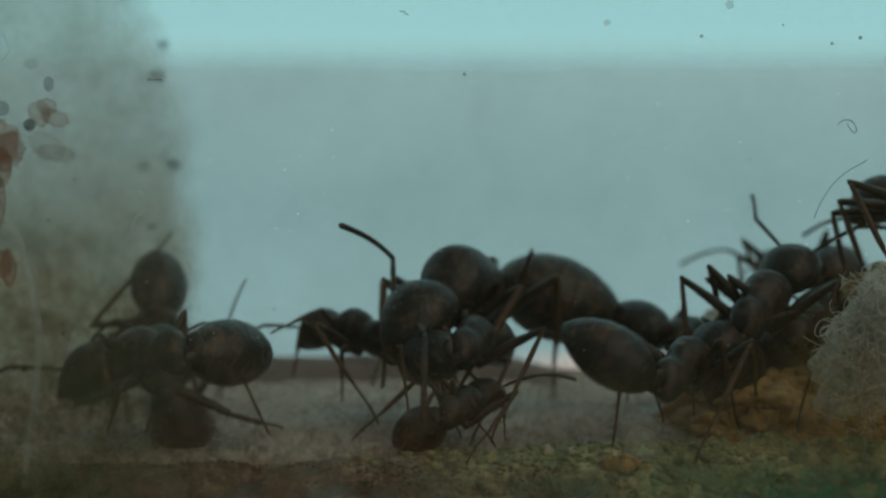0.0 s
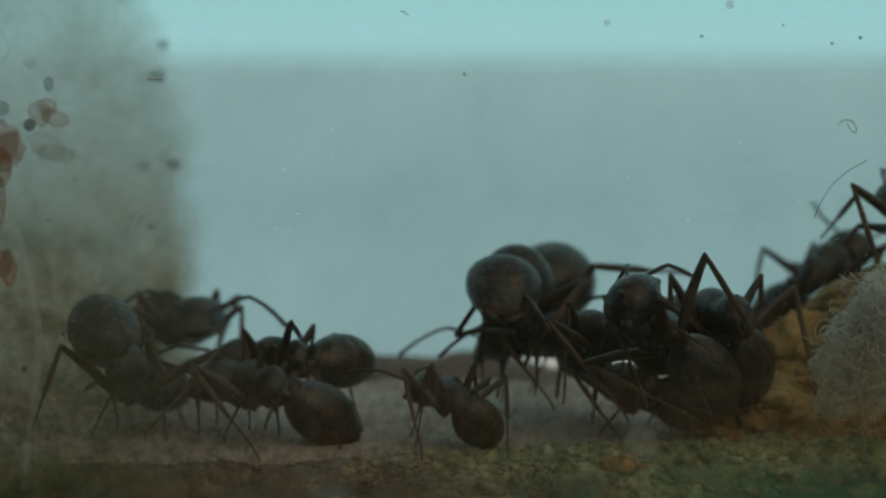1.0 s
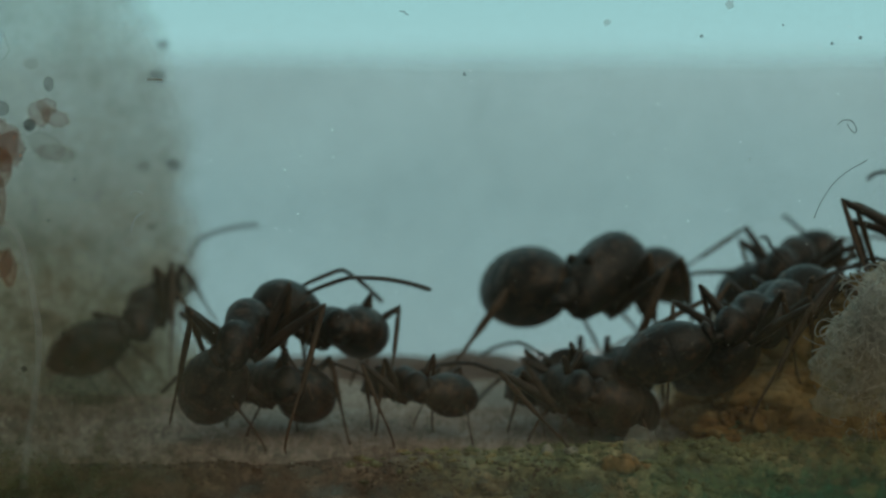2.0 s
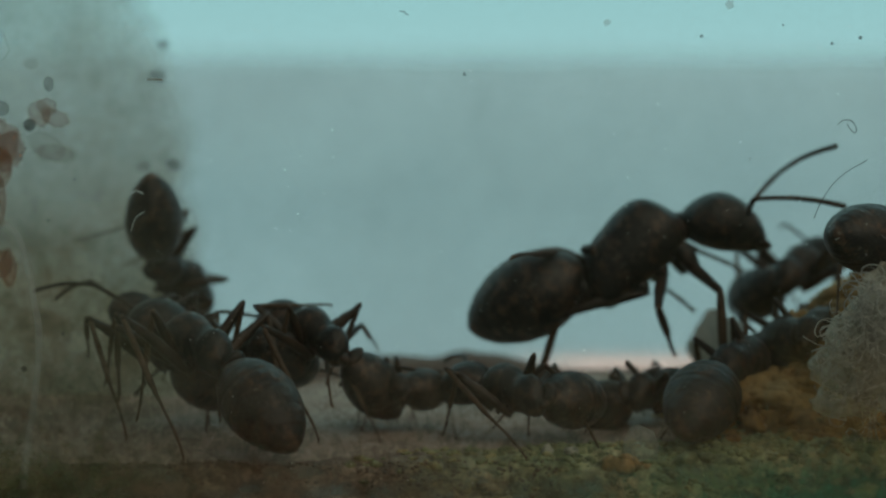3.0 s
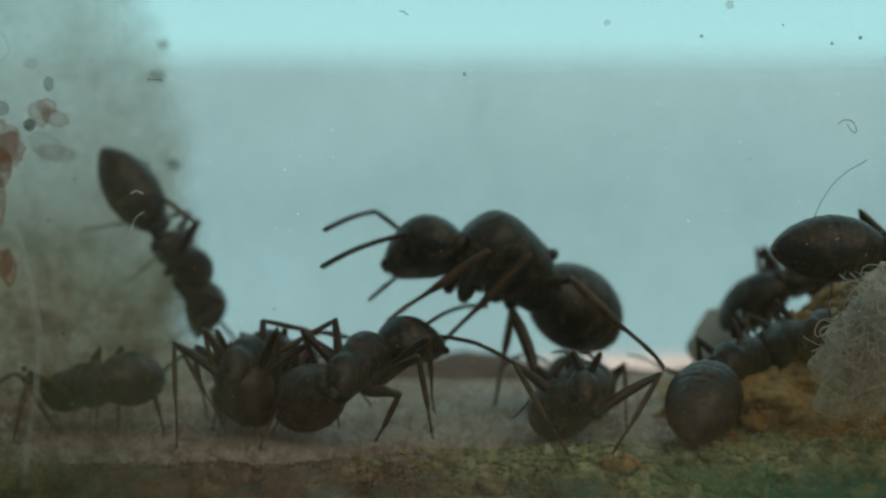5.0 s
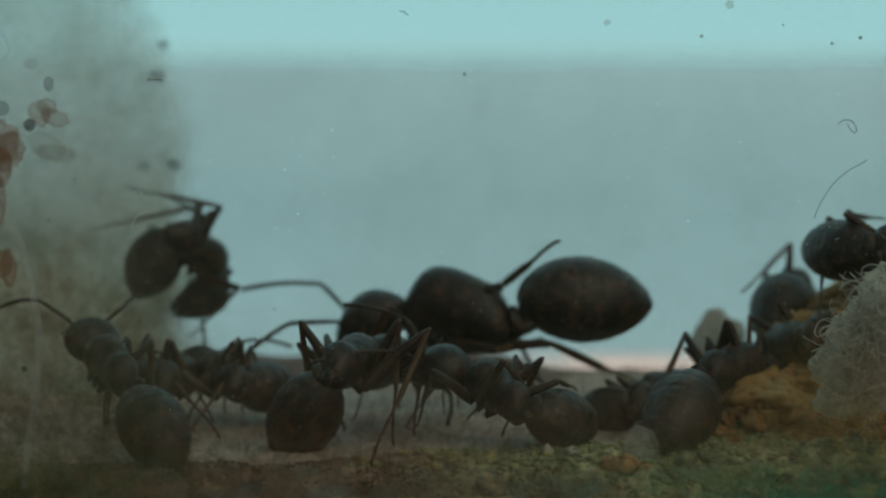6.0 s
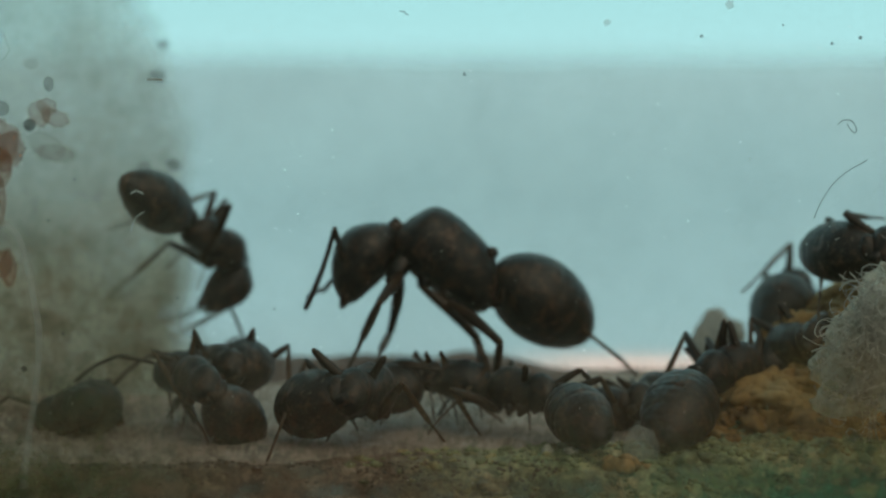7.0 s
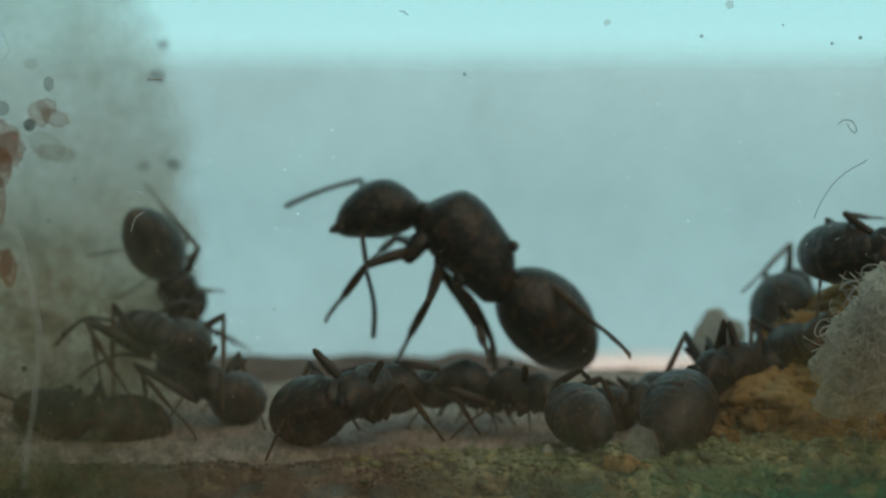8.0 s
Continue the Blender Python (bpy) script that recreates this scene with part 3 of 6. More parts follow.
# cotton against the pane
def cotton_core():
    bm = bmesh.new()
    for i, (u, v, a, b) in enumerate(((98.5, 70, .6, .8), (101.5, 65, .8, .8), (95.8, 75, .4, .5), (101, 78, 1.0, .8), (103, 60, .7, .7), (96.5, 82, .5, .4))):
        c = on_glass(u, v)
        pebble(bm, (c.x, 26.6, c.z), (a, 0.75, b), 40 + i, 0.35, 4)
    return bm


def cotton_fibres(count, seed):
    """Loose curled fibres over the lump."""
    rng = random.Random(seed)
    bm = bmesh.new()
    for _ in range(count):
        u, v = rng.gauss(98.6, 2.0), rng.gauss(70, 6.5)
        if v < 54 + (100 - u) * 2.2:
            v = 54 + (100 - u) * 2.2 + rng.uniform(-1, 3)
        if u < 93.4 or (u < 96.0 and rng.random() < 0.55):
            continue
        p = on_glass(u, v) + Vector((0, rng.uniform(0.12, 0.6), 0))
        d = Vector((rng.gauss(0, 1), rng.gauss(0, 0.25), rng.gauss(0, 1))).normalized()
        curl = rng.gauss(0, 0.48)
        pts = []
        for k in range(9):
            pts.append(tuple(p))
            p = p + d * 0.13
            d = (Matrix.Rotation(curl + rng.gauss(0, 0.22), 3, "Y") @ d + Vector((0, rng.gauss(0, 0.1), 0))).normalized()
            p.y = min(max(p.y, GLASS_Y + 0.04), 27)
        tube(bm, pts, [rng.choice((0.007, 0.009, 0.013, 0.019))], 4)
    return bm


tuft = tagged(new("cotton_tuft"), "frayed tuft of dirty white cotton pressed on the glass", "cotton")
part("cotton_lump", cotton_core(), FLUFF, tuft)
tagged(part("fibres", cotton_fibres(520, 3), FIBRE, tuft), kind="stuff")


# end walls and base that close the nest
for name, x in (("wall_left", -45.6), ("wall_right", 45.6)):
    wall = part(name, slab(bmesh.new(), x - 0.5, x + 0.5, 25.5, 47.4, -3, 15), SOIL)
    tagged(wall, "plain plaster end wall of the nest chamber", "wall", kind="structure")
base = part("base", slab(bmesh.new(), -46, 46, 24, 50, -6, -4.1), SOIL)
tagged(base, "plain plaster base under the nest chamber", "base", kind="structure")


# crumbs and grains
def lump(name, label, category, centre, bits, mat, seed, group=""):
    rng = random.Random(seed)
    bm = bmesh.new()
    for i in range(bits):
        o = Vector((rng.gauss(0, 0.24), rng.gauss(0, 0.15), rng.uniform(-0.05, 0.15)))
        pebble(bm, Vector(centre) + o, (rng.uniform(.14, .28), rng.uniform(.14, .24), rng.uniform(.10, .2)), seed + i, 0.4, 2)
    return tagged(part(name, bm, mat), label, category, group)


def on_lip(x, y):
    return (x, y, lip_height(x, y))


lump("crumb", "orange-brown food crumb on the damp soil", "crumb", on_lip(4.55, 26.4), 9, CRUMB, 3, "crumbs")
lump("crumb", "small tan crumb on the damp soil", "crumb", on_lip(6.3, 26.5), 6, GRAIN, 5, "crumbs")
lump("crumb", "pale flaky crumb on the damp soil", "crumb", on_lip(3.1, 27.2), 4, PALE, 8, "crumbs")
def single(name, label, category, centre, size, mat, seed, rough=0.5):
    return tagged(part(name, pebble(bmesh.new(), centre, size, seed, rough, 4), mat), label, category, "crumbs")


single("husk", "pale beige empty husk lying on the soil heap", "husk", (10.48, 41.0, 1.66), (1.0, 0.7, 1.1), FIBRE, 21, 0.4)
single("amber_crumb", "translucent amber crumb on the soil heap", "crumb", (10.5, 32.4, 2.5), (0.75, 0.6, 0.8), MOUND, 25, 0.7)
single("flake", "thin pale translucent flake standing in the soil", "flake", (4.95, 26.7, 0.26), (0.42, 0.05, 0.60), FLAKE, 33, 0.3)
lump("clod", "dark wet clod of soil by the glass", "clod", on_lip(1.35, 25.8), 6, LIP, 11, "crumbs")


def grains(count, seed, place, low, high, rough=0.4, sub=1):
    rng = random.Random(seed)
    bm = bmesh.new()
    for i in range(count):
        x, y, z = place(rng)
        a = rng.uniform(low, high)
        pebble(bm, (x, y, z + 0.1 * a), (a * rng.uniform(.7, 1.6), a * rng.uniform(.7, 1.2), a * rng.uniform(.45, 1)), i * 1.7, rough, sub)
    return bm


def lip_place(rng):
    x = rng.triangular(-3, 14, 7)
    return on_lip(x, rng.uniform(25.5, 28.4))


def rim_place(rng):
    x = rng.uniform(-12, 3)
    return on_lip(x, rng.triangular(25.5, 26.8, 26.0))


def mound_place(rng):
    x, y = rng.uniform(7.2, 15), rng.uniform(28, 34)
    return x, y, mound_height(x, y)


lip_grains = part("soil_grains", grains(900, 5, lip_place, 0.03, 0.13, 0.7), GRAIN)
tagged(lip_grains, "scattered tan and green soil grains along the glass", "soil grains", kind="stuff")
rim_grains = part("soil_grains", grains(600, 31, rim_place, 0.015, 0.06, 0.8), DARKSOIL)
tagged(rim_grains, "dark wet soil specks strewn along the glass", "soil grains", kind="stuff")
mound_grains = part("soil_lumps", grains(650, 8, mound_place, 0.05, 0.44, 0.6, 3), MOUND)
crumbly = part("soil_grains", grains(900, 12, mound_place, 0.03, 0.12, 0.7), GRAIN)
tagged(crumbly, "fine tan soil grains lying on the heap", "soil grains", kind="stuff")
tagged(mound_grains, "rounded amber lumps of soil on the heap", "soil lumps", kind="stuff")


# ---- ants ----
# limb lengths in mm: coxa place in the thorax's frame, femur, tibia with tarsus
WORKER = dict(head=1.72, thorax=2.55, gaster=3.05, limb=1.0, scape=1.4, whip=2.15,
              legs=((1.86, 1.6, 2.6), (1.43, 1.75, 2.9), (1.01, 2.05, 3.5)))
MAJOR = dict(head=1.995, thorax=2.958, gaster=3.538, limb=1.1, scape=1.624, whip=2.494,
             legs=((2.158, 1.856, 3.016), (1.659, 2.03, 3.364), (1.172, 2.378, 4.06)))
MINOR = dict(head=1.342, thorax=1.989, gaster=2.379, limb=0.8, scape=1.092, whip=1.677,
             legs=((1.451, 1.248, 2.028), (1.115, 1.365, 2.262), (0.788, 1.599, 2.73)))
QUEEN = dict(head=2.6, thorax=3.95, gaster=4.45, limb=1.35, scape=2.2, whip=2.8,
             legs=((2.9, 2.2, 3.6), (2.1, 2.3, 3.9), (1.3, 2.8, 4.8)))


def ant_head(kind):
    L = kind["head"]
    big = kind is QUEEN
    w = 0.43 * L if not big else 0.425 * L
    bm = bmesh.new()
    loft(bm, [(-0.10 * L, 0.0, 0.10 * L, 0.08 * L), (0.02 * L, 0.01 * L, 0.66 * w, 0.23 * L), (0.22 * L, 0.05 * L, 0.98 * w, 0.34 * L),
              (0.45 * L, 0.05 * L, w, 0.365 * L), (0.66 * L, 0.02 * L, 0.86 * w, 0.31 * L), (0.84 * L, -0.04 * L, 0.66 * w, 0.22 * L),
              (0.93 * L, -0.09 * L, 0.50 * w, 0.13 * L), (0.97 * L, -0.11 * L, 0.30 * w, 0.05 * L)], 22, 20)
    if big:
        for v in bm.verts:
            v.co.z *= 0.98
    tube(bm, [(-0.22 * L, 0, -0.03 * L), (0.02 * L, 0, 0)], [0.09 * L, 0.11 * L])
    return finish(bm, "head", CUTICLE)


def ant_mandible(kind, side):
    L = kind["head"]
    bm = bmesh.new()
    pts = [(0.84 * L, side * 0.20 * L, -0.10 * L), (0.95 * L, side * 0.17 * L, -0.13 * L), (1.01 * L, side * 0.09 * L, -0.15 * L), (1.03 * L, side * 0.01 * L, -0.16 * L)]
    tube(bm, pts, [0.065 * L, 0.06 * L, 0.045 * L, 0.015 * L])
    return finish(bm, "mandible", LIMB)


def ant_eye(kind, side):
    L = kind["head"]
    bm = bmesh.new()
    pebble(bm, (0.42 * L, side * 0.35 * L, 0.08 * L), (0.10 * L, 0.05 * L, 0.09 * L), 1, 0.0, 2)
    return finish(bm, "eye", EYEMAT)


def ant_thorax(kind):
    L = kind["thorax"]
    bm = bmesh.new()
    if kind is QUEEN:
        loft(bm, [(0.0, 0.0, 0.08 * L, 0.09 * L), (0.07 * L, 0.03 * L, 0.16 * L, 0.18 * L), (0.22 * L, 0.09 * L, 0.225 * L, 0.255 * L),
                  (0.42 * L, 0.115 * L, 0.265 * L, 0.285 * L), (0.63 * L, 0.13 * L, 0.285 * L, 0.30 * L), (0.80 * L, 0.125 * L, 0.26 * L, 0.27 * L),
                  (0.90 * L, 0.07 * L, 0.17 * L, 0.18 * L), (0.96 * L, 0.0, 0.07 * L, 0.08 * L)], 32, 22)
        for s in (-1, 1):  # the long fore coxae
            tube(bm, [(0.76 * L, s * 0.08 * L, -0.02 * L), (0.78 * L, s * 0.13 * L, -0.16 * L), (0.76 * L, s * 0.14 * L, -0.29 * L), (0.74 * L, s * 0.14 * L, -0.35 * L)],
                 [0.07 * L, 0.085 * L, 0.065 * L, 0.03 * L])
        for s in (-1, 1):
            pebble(bm, (0.22 * L, s * 0.09 * L, 0.33 * L), (0.05 * L, 0.05 * L, 0.05 * L), 3, 0.1, 2)
    else:
        loft(bm, [(0.0, -0.04 * L, 0.07 * L, 0.07 * L), (0.07 * L, -0.01 * L, 0.13 * L, 0.175 * L), (0.20 * L, 0.03 * L, 0.165 * L, 0.215 * L),
                  (0.36 * L, 0.01 * L, 0.165 * L, 0.20 * L), (0.52 * L, 0.05 * L, 0.185 * L, 0.225 * L), (0.72 * L, 0.05 * L, 0.22 * L, 0.235 * L),
                  (0.88 * L, 0.01 * L, 0.16 * L, 0.17 * L), (0.99 * L, -0.01 * L, 0.08 * L, 0.07 * L)], 26, 18)
    # coxae under the body
    for x, femur, tibia in kind["legs"]:
        for s in (-1, 1):
            tube(bm, [(x, s * 0.05 * L, -0.06 * L), (x + 0.02 * L, s * 0.10 * L, -0.16 * L), (x, s * 0.13 * L, -0.21 * L)],
                 [0.07 * L, 0.065 * L, 0.035 * L])
    return finish(bm, "thorax", CUTICLE)


def ant_petiole(kind):
    L = kind["gaster"]
    bm = bmesh.new()
    tube(bm, [(-0.03 * L, 0, 0), (0.08 * L, 0, 0.0), (0.20 * L, 0, 0.0)], [0.045 * L, 0.05 * L, 0.045 * L])
    loft(bm, [(0.03 * L, 0.05 * L, 0.03 * L, 0.05 * L), (0.07 * L, 0.075 * L, 0.085 * L, 0.11 * L), (0.11 * L, 0.075 * L, 0.07 * L, 0.10 * L), (0.14 * L, 0.05 * L, 0.03 * L, 0.05 * L)], 8, 12)
    return finish(bm, "petiole", CUTICLE)


def ant_gaster(kind):
    L = kind["gaster"]
    fat, rise, start = (0.335, 0.0, 0.0) if kind is QUEEN else (0.28, 0.035, 0.07)
    bm = bmesh.new()
    stations = []
    edges = (0.36, 0.55, 0.73, 0.87)
    for i in range(61):
        u = i / 60
        r = fat * max(math.sin(math.pi * min(u, 0.992) ** 0.90), 0.02) ** (0.56 if kind is QUEEN else 0.60) if 0 < u else 0.01
        for e in edges:  # overlapping plates
            d = u - e
            if 0 <= d < 0.05:
                r *= 1 - 0.02 * (1 - d / 0.05)
        stations.append(((start + (1.0 - start) * u) * L, rise * min(1.0, 0.75 + 0.5 * math.sin(math.pi * u)) * L, r * L, r * L * 0.96))
    loft(bm, stations, 90, 24, 0.05)
    return finish(bm, "gaster", GASTER)


def ant_femur(kind, k):
    _, f, _ = kind["legs"][k]
    w = 0.125 * kind["limb"]
    bm = bmesh.new()
    tube(bm, [(-0.05 * f, 0, 0), (0.05 * f, 0, 0), (0.25 * f, 0, 0.02 * f), (0.5 * f, 0, 0.03 * f), (0.8 * f, 0, 0.015 * f), (0.97 * f, 0, 0), (1.02 * f, 0, 0)],
         [0.6 * w, 0.75 * w, 1.12 * w, 1.12 * w, 0.85 * w, 0.72 * w, 0.4 * w], 10)
    return finish(bm, "leg", LIMB)


def ant_tibia(kind, k):
    _, _, t = kind["legs"][k]
    w = (0.112 if kind is QUEEN else 0.084) * kind["limb"]
    bm = bmesh.new()
    tube(bm, [(-0.02 * t, 0, 0), (0.04 * t, 0, 0), (0.25 * t, 0, 0.0), (0.48 * t, 0, 0), (0.55 * t, 0, 0), (0.60 * t, 0, 0.004 * t), (0.78 * t, 0, 0.012 * t),
              (0.80 * t, 0, 0.012 * t), (0.90 * t, 0, 0.01 * t), (0.98 * t, 0, 0.0), (1.0 * t, 0, -0.02 * t)],
         [0.5 * w, 0.75 * w, 0.95 * w, 0.85 * w, 0.55 * w, 0.45 * w, 0.4 * w, 0.5 * w, 0.38 * w, 0.42 * w, 0.15 * w], 8)
    return finish(bm, "lower_leg", SHANK)


def ant_scape(kind):
    s = kind["scape"]
    w = 0.062 * kind["limb"]
    bm = bmesh.new()
    tube(bm, [(-0.03 * s, 0, 0), (0.05 * s, 0, 0), (0.4 * s, 0, 0.02 * s), (0.8 * s, 0, 0.015 * s), (1.0 * s, 0, 0)], [0.8 * w, 0.7 * w, 0.9 * w, 1.0 * w, 0.9 * w])
    return finish(bm, "antenna", LIMB)


def ant_whip(kind):
    s = kind["whip"]
    w = 0.066 * kind["limb"]
    bm = bmesh.new()
    pts, radii = [], []
    for i in range(12):  # beads of the funiculus
        for u, r in ((0.06, 0.78), (0.5, 1.0), (0.94, 0.84)):
            x = (i + u) / 12
            pts.append((x * s, 0, 0.05 * s * math.sin(math.pi * x)))
            radii.append(w * r * (0.9 + 0.2 * x) * (1 if i < 11 or u < 0.9 else 0.4))
    tube(bm, pts, radii, 8)
    return finish(bm, "flagellum", LIMB)


def build_ant(name, kind, label, group):
    root = tagged(new(name), label, "ant", group)

    def limb(part_name, slot, mesh, parent):
        ob = part(part_name, mesh, None, parent)
        ob["slot"] = slot
        return ob

    limb("thorax", "thorax", ant_thorax(kind), root)
    head = limb("head", "head", ant_head(kind), root)
    for s in (1, -1):
        limb("eye", "eye", ant_eye(kind, s), head)
        limb("mandible", "mandible", ant_mandible(kind, s), head)
    gaster = limb("gaster", "gaster", ant_gaster(kind), root)
    petiole = limb("petiole", "petiole", ant_petiole(kind), root if kind is QUEEN else gaster)
    if kind is QUEEN:
        petiole.matrix_basis = pose(0, 0, 0, 0, -35, 180)
    for s, side in ((1, "l"), (-1, "r")):
        for k in range(3):
            upper = limb("leg", "femur_%s%d" % (side, k + 1), ant_femur(kind, k), root)
            lower = limb("lower_leg", "tibia_%s%d" % (side, k + 1), ant_tibia(kind, k), upper)
            lower.matrix_basis = pose(kind["legs"][k][1] * MM, 0, 0)
        a = limb("antenna", "scape_%s" % side, ant_scape(kind), root)
        f = limb("flagellum", "whip_%s" % side, ant_whip(kind), a)
        f.matrix_basis = pose(kind["scape"] * MM, 0, 0)
    return root


queen = build_ant("queen_ant", QUEEN, "large dark brown wingless queen ant with a bulky thorax", "ants of the nest")
first = build_ant("ant", WORKER, "dark brown glossy worker ant in the nest", "ants of the nest")
ANTS = {"q": (queen, QUEEN), "d": (first, WORKER)}
ANTS["s"] = (build_ant("ant", MINOR, "small dark brown worker ant in the nest", "ants of the nest"), MINOR)
ANTS["c"] = (build_ant("ant", MAJOR, "big dark brown worker ant with a round gaster", "ants of the nest"), MAJOR)
for key in "bgkl":
    ANTS[key] = (copy_thing(ANTS["c"][0], Matrix()), MAJOR)
for key in "efmnp":
    ANTS[key] = (copy_thing(first, Matrix()), WORKER)
for keys, words in (("b", "dark brown worker ant clambering beside the cotton plug"), ("mp", "dark brown worker ant by the soiled cotton"),
                    ("kn", "dark brown worker ant climbing the soil heap"), ("g", "big dark brown worker ant at the foot of the soil heap"),
                    ("l", "big dark brown worker ant high on the soil heap")):
    for key in keys:
        tagged(ANTS[key][0], words, "ant", "ants of the nest")


# ---- how the ants move ----
def v3(p):
    return Vector(p) * MM


def basis(forward, up):
    """A turn whose x points forward and whose z leans to up."""
    x = Vector(forward).normalized()
    y = Vector(up).cross(x)
    if y.length < 1e-6:
        y = Vector((0, 1, 0.01)).cross(x)
    y.normalize()
    z = x.cross(y)
    return Matrix((x, y, z)).transposed()


def bend(hip, foot, a, b, pole):
    """The knee of a two-part limb of lengths a and b from hip towards foot, bent towards pole."""
    d = foot - hip
    n = min(max(d.length, abs(a - b) * 1.02 + 1e-9), (a + b) * 0.995)
    d.normalize()
    along = (a * a - b * b + n * n) / (2 * n)
    out = pole - d * pole.dot(d)
    out.normalize()
    return hip + d * along + out * math.sqrt(max(a * a - along * along, 0.0)), hip + d * n


def rest_limbs(kind, rng):
    """Feet and knees of a standing ant in the thorax's frame, mm."""
    L, out = kind["thorax"], {}
    for s, side in ((1, "l"), (-1, "r")):
        for k, (x, f, t) in enumerate(kind["legs"]):
            reach = (0.44, 0.06, -0.50)[k] * (f + t) * 0.7
            out["%s%d" % (side, k + 1)] = Vector((x + reach + rng.uniform(-.25, .25), s * (0.22 * (f + t) + rng.uniform(-.15, .15)), -0.52 * L - 0.12 * (f + t)))
    return out


def solve(kind, seed, waist, neck, mouth, tip, up=(0, 0, 1), limbs=None, feet=None, front=None):
    """All poses of one ant at one moment, from places of its waist, neck, mouth and gaster tip in mm.
    limbs: {limb: (knee, foot)}; front: where the gaster begins, if not at the waist; feet: the height on which free feet stand, or None for feet in the air."""
    rng = random.Random(seed)
    limbs = limbs or {}
    W, N, H, G = (v3(p) for p in (waist, neck, mouth, tip))
    turn = basis(N - W, up)
    root = Matrix.Translation(W) @ turn.to_4x4()
    inv = root.inverted()
    out = {"root": root}
    lift = 0.03 * kind["thorax"] * MM
    head_turn = basis(inv.to_3x3() @ (H - N), (0, 0, 1) if abs((inv.to_3x3() @ (H - N)).normalized().z) < 0.9 else (1, 0, 0.2))
    out["head"] = Matrix.Translation((kind["thorax"] * MM, 0, 0)) @ head_turn.to_4x4()
    start = inv @ v3(front) if front else Vector((0, 0, -lift))
    tip_turn = basis(inv @ G - start, (0, 0, 1))
    out["gaster"] = Matrix.Translation(start) @ tip_turn.to_4x4()
    rest = rest_limbs(kind, rng)
    for s, side in ((1, "l"), (-1, "r")):
        for k, (x, f, t) in enumerate(kind["legs"]):
            slot = "%s%d" % (side, k + 1)
            hip = Vector((x, s * 0.13 * kind["thorax"], -0.20 * kind["thorax"])) * MM
            if slot in limbs:
                knee, foot = inv @ v3(limbs[slot][0]), inv @ v3(limbs[slot][1])
                knee = hip + (knee - hip).normalized() * f * MM
            else:
                foot = root @ (rest[slot] * MM)
                foot.y = max(foot.y, 26.0 * MM)
                if feet is not None:
                    foot.z = feet * MM
                foot.z = max(foot.z, 0.05 * MM)
                knee, foot = bend(hip, inv @ foot, f * MM, t * MM, Vector(((0.5, 0.0, -0.35)[k], s * 1.1, 0.28)))
            upper = Matrix.Translation(hip) @ basis(knee - hip, (0, 0, 1)).to_4x4()
            lower = Matrix.Translation((f * MM, 0, 0)) @ basis(upper.to_3x3().inverted() @ (foot - knee), (0, 0, 1)).to_4x4()
            out["femur_" + slot], out["tibia_" + slot] = upper, lower
        root_at = out["head"] @ (Vector((0.68, s * 0.15, 0.14)) * kind["head"] * MM)
        slot = "a" + side
        if slot in limbs:
            elbow, end = inv @ v3(limbs[slot][0]), inv @ v3(limbs[slot][1])
        else:
            hd = out["head"].to_3x3()
            elbow = root_at + hd @ Vector((0.45 + rng.uniform(-.2, .2), s * 0.6, 0.25 + rng.uniform(-.2, .2)))
            end = elbow + hd @ Vector((0.9, s * 0.05, -0.75 + rng.uniform(-.3, .5)))
        scape = Matrix.Translation(root_at) @ basis(elbow - root_at, (0, 0, 1)).to_4x4()
        elbow = root_at + (elbow - root_at).normalized() * kind["scape"] * MM
        whip = Matrix.Translation((kind["scape"] * MM, 0, 0)) @ basis(scape.to_3x3().inverted() @ (end - elbow), (0, 0, 1)).to_4x4()
        out["scape_" + side], out["whip_" + side] = scape, whip
    return out


STANCES = {}


def stance(who, t, *places, up=(0, 0, 1), feet=None, front=None, **limbs):
    kind = ANTS[who][1]
    STANCES.setdefault(who, []).append((t, solve(kind, len(STANCES) * 7 + ord(who), *places, up=up, limbs=limbs, feet=feet, front=front)))


def between(a, b, u):
    qa, qb = a.to_quaternion(), b.to_quaternion()
    if qa.dot(qb) < 0:
        qb.negate()
    return Matrix.Translation(a.translation.lerp(b.translation, u)) @ qa.slerp(qb, u).to_matrix().to_4x4()


def pose_at(rows, t, slot):
    if t <= rows[0][0]:
        return rows[0][1][slot]
    for (ta, a), (tb, b) in zip(rows, rows[1:]):
        if t <= tb:
            u = (t - ta) / (tb - ta)
            return between(a[slot], b[slot], u * u * (3 - 2 * u))
    return rows[-1][1][slot]


def keyed(ob, rows, slot, times):
    """Key one part, with more rows where it turns quickly."""
    out, last = [], None
    for t in times:
        here = pose_at(rows, t, slot)
        if last is not None:
            n = int(last[1].to_quaternion().rotation_difference(here.to_quaternion()).angle / math.radians(20)) + 1
            for k in range(1, min(n, 12)):
                mid = last[0] + (t - last[0]) * k / min(n, 12)
                out.append((mid, pose_at(rows, mid, slot)))
        out.append((t, here))
        last = (t, here)
    walk(ob, out)


def play(who):
    """Key an ant and its moving parts."""
    root, _ = ANTS[who]
    rows = sorted(STANCES[who], key=lambda r: r[0])
    times = sorted({0.0, 8.0} | {round(0.1 * i, 3) for i in range(81)} | {r[0] for r in rows})
    keyed(root, rows, "root", times)
    for ob in root.children_recursive:
        slot = ob["slot"]
        if slot in rows[0][1]:
            keyed(ob, rows, slot, times)


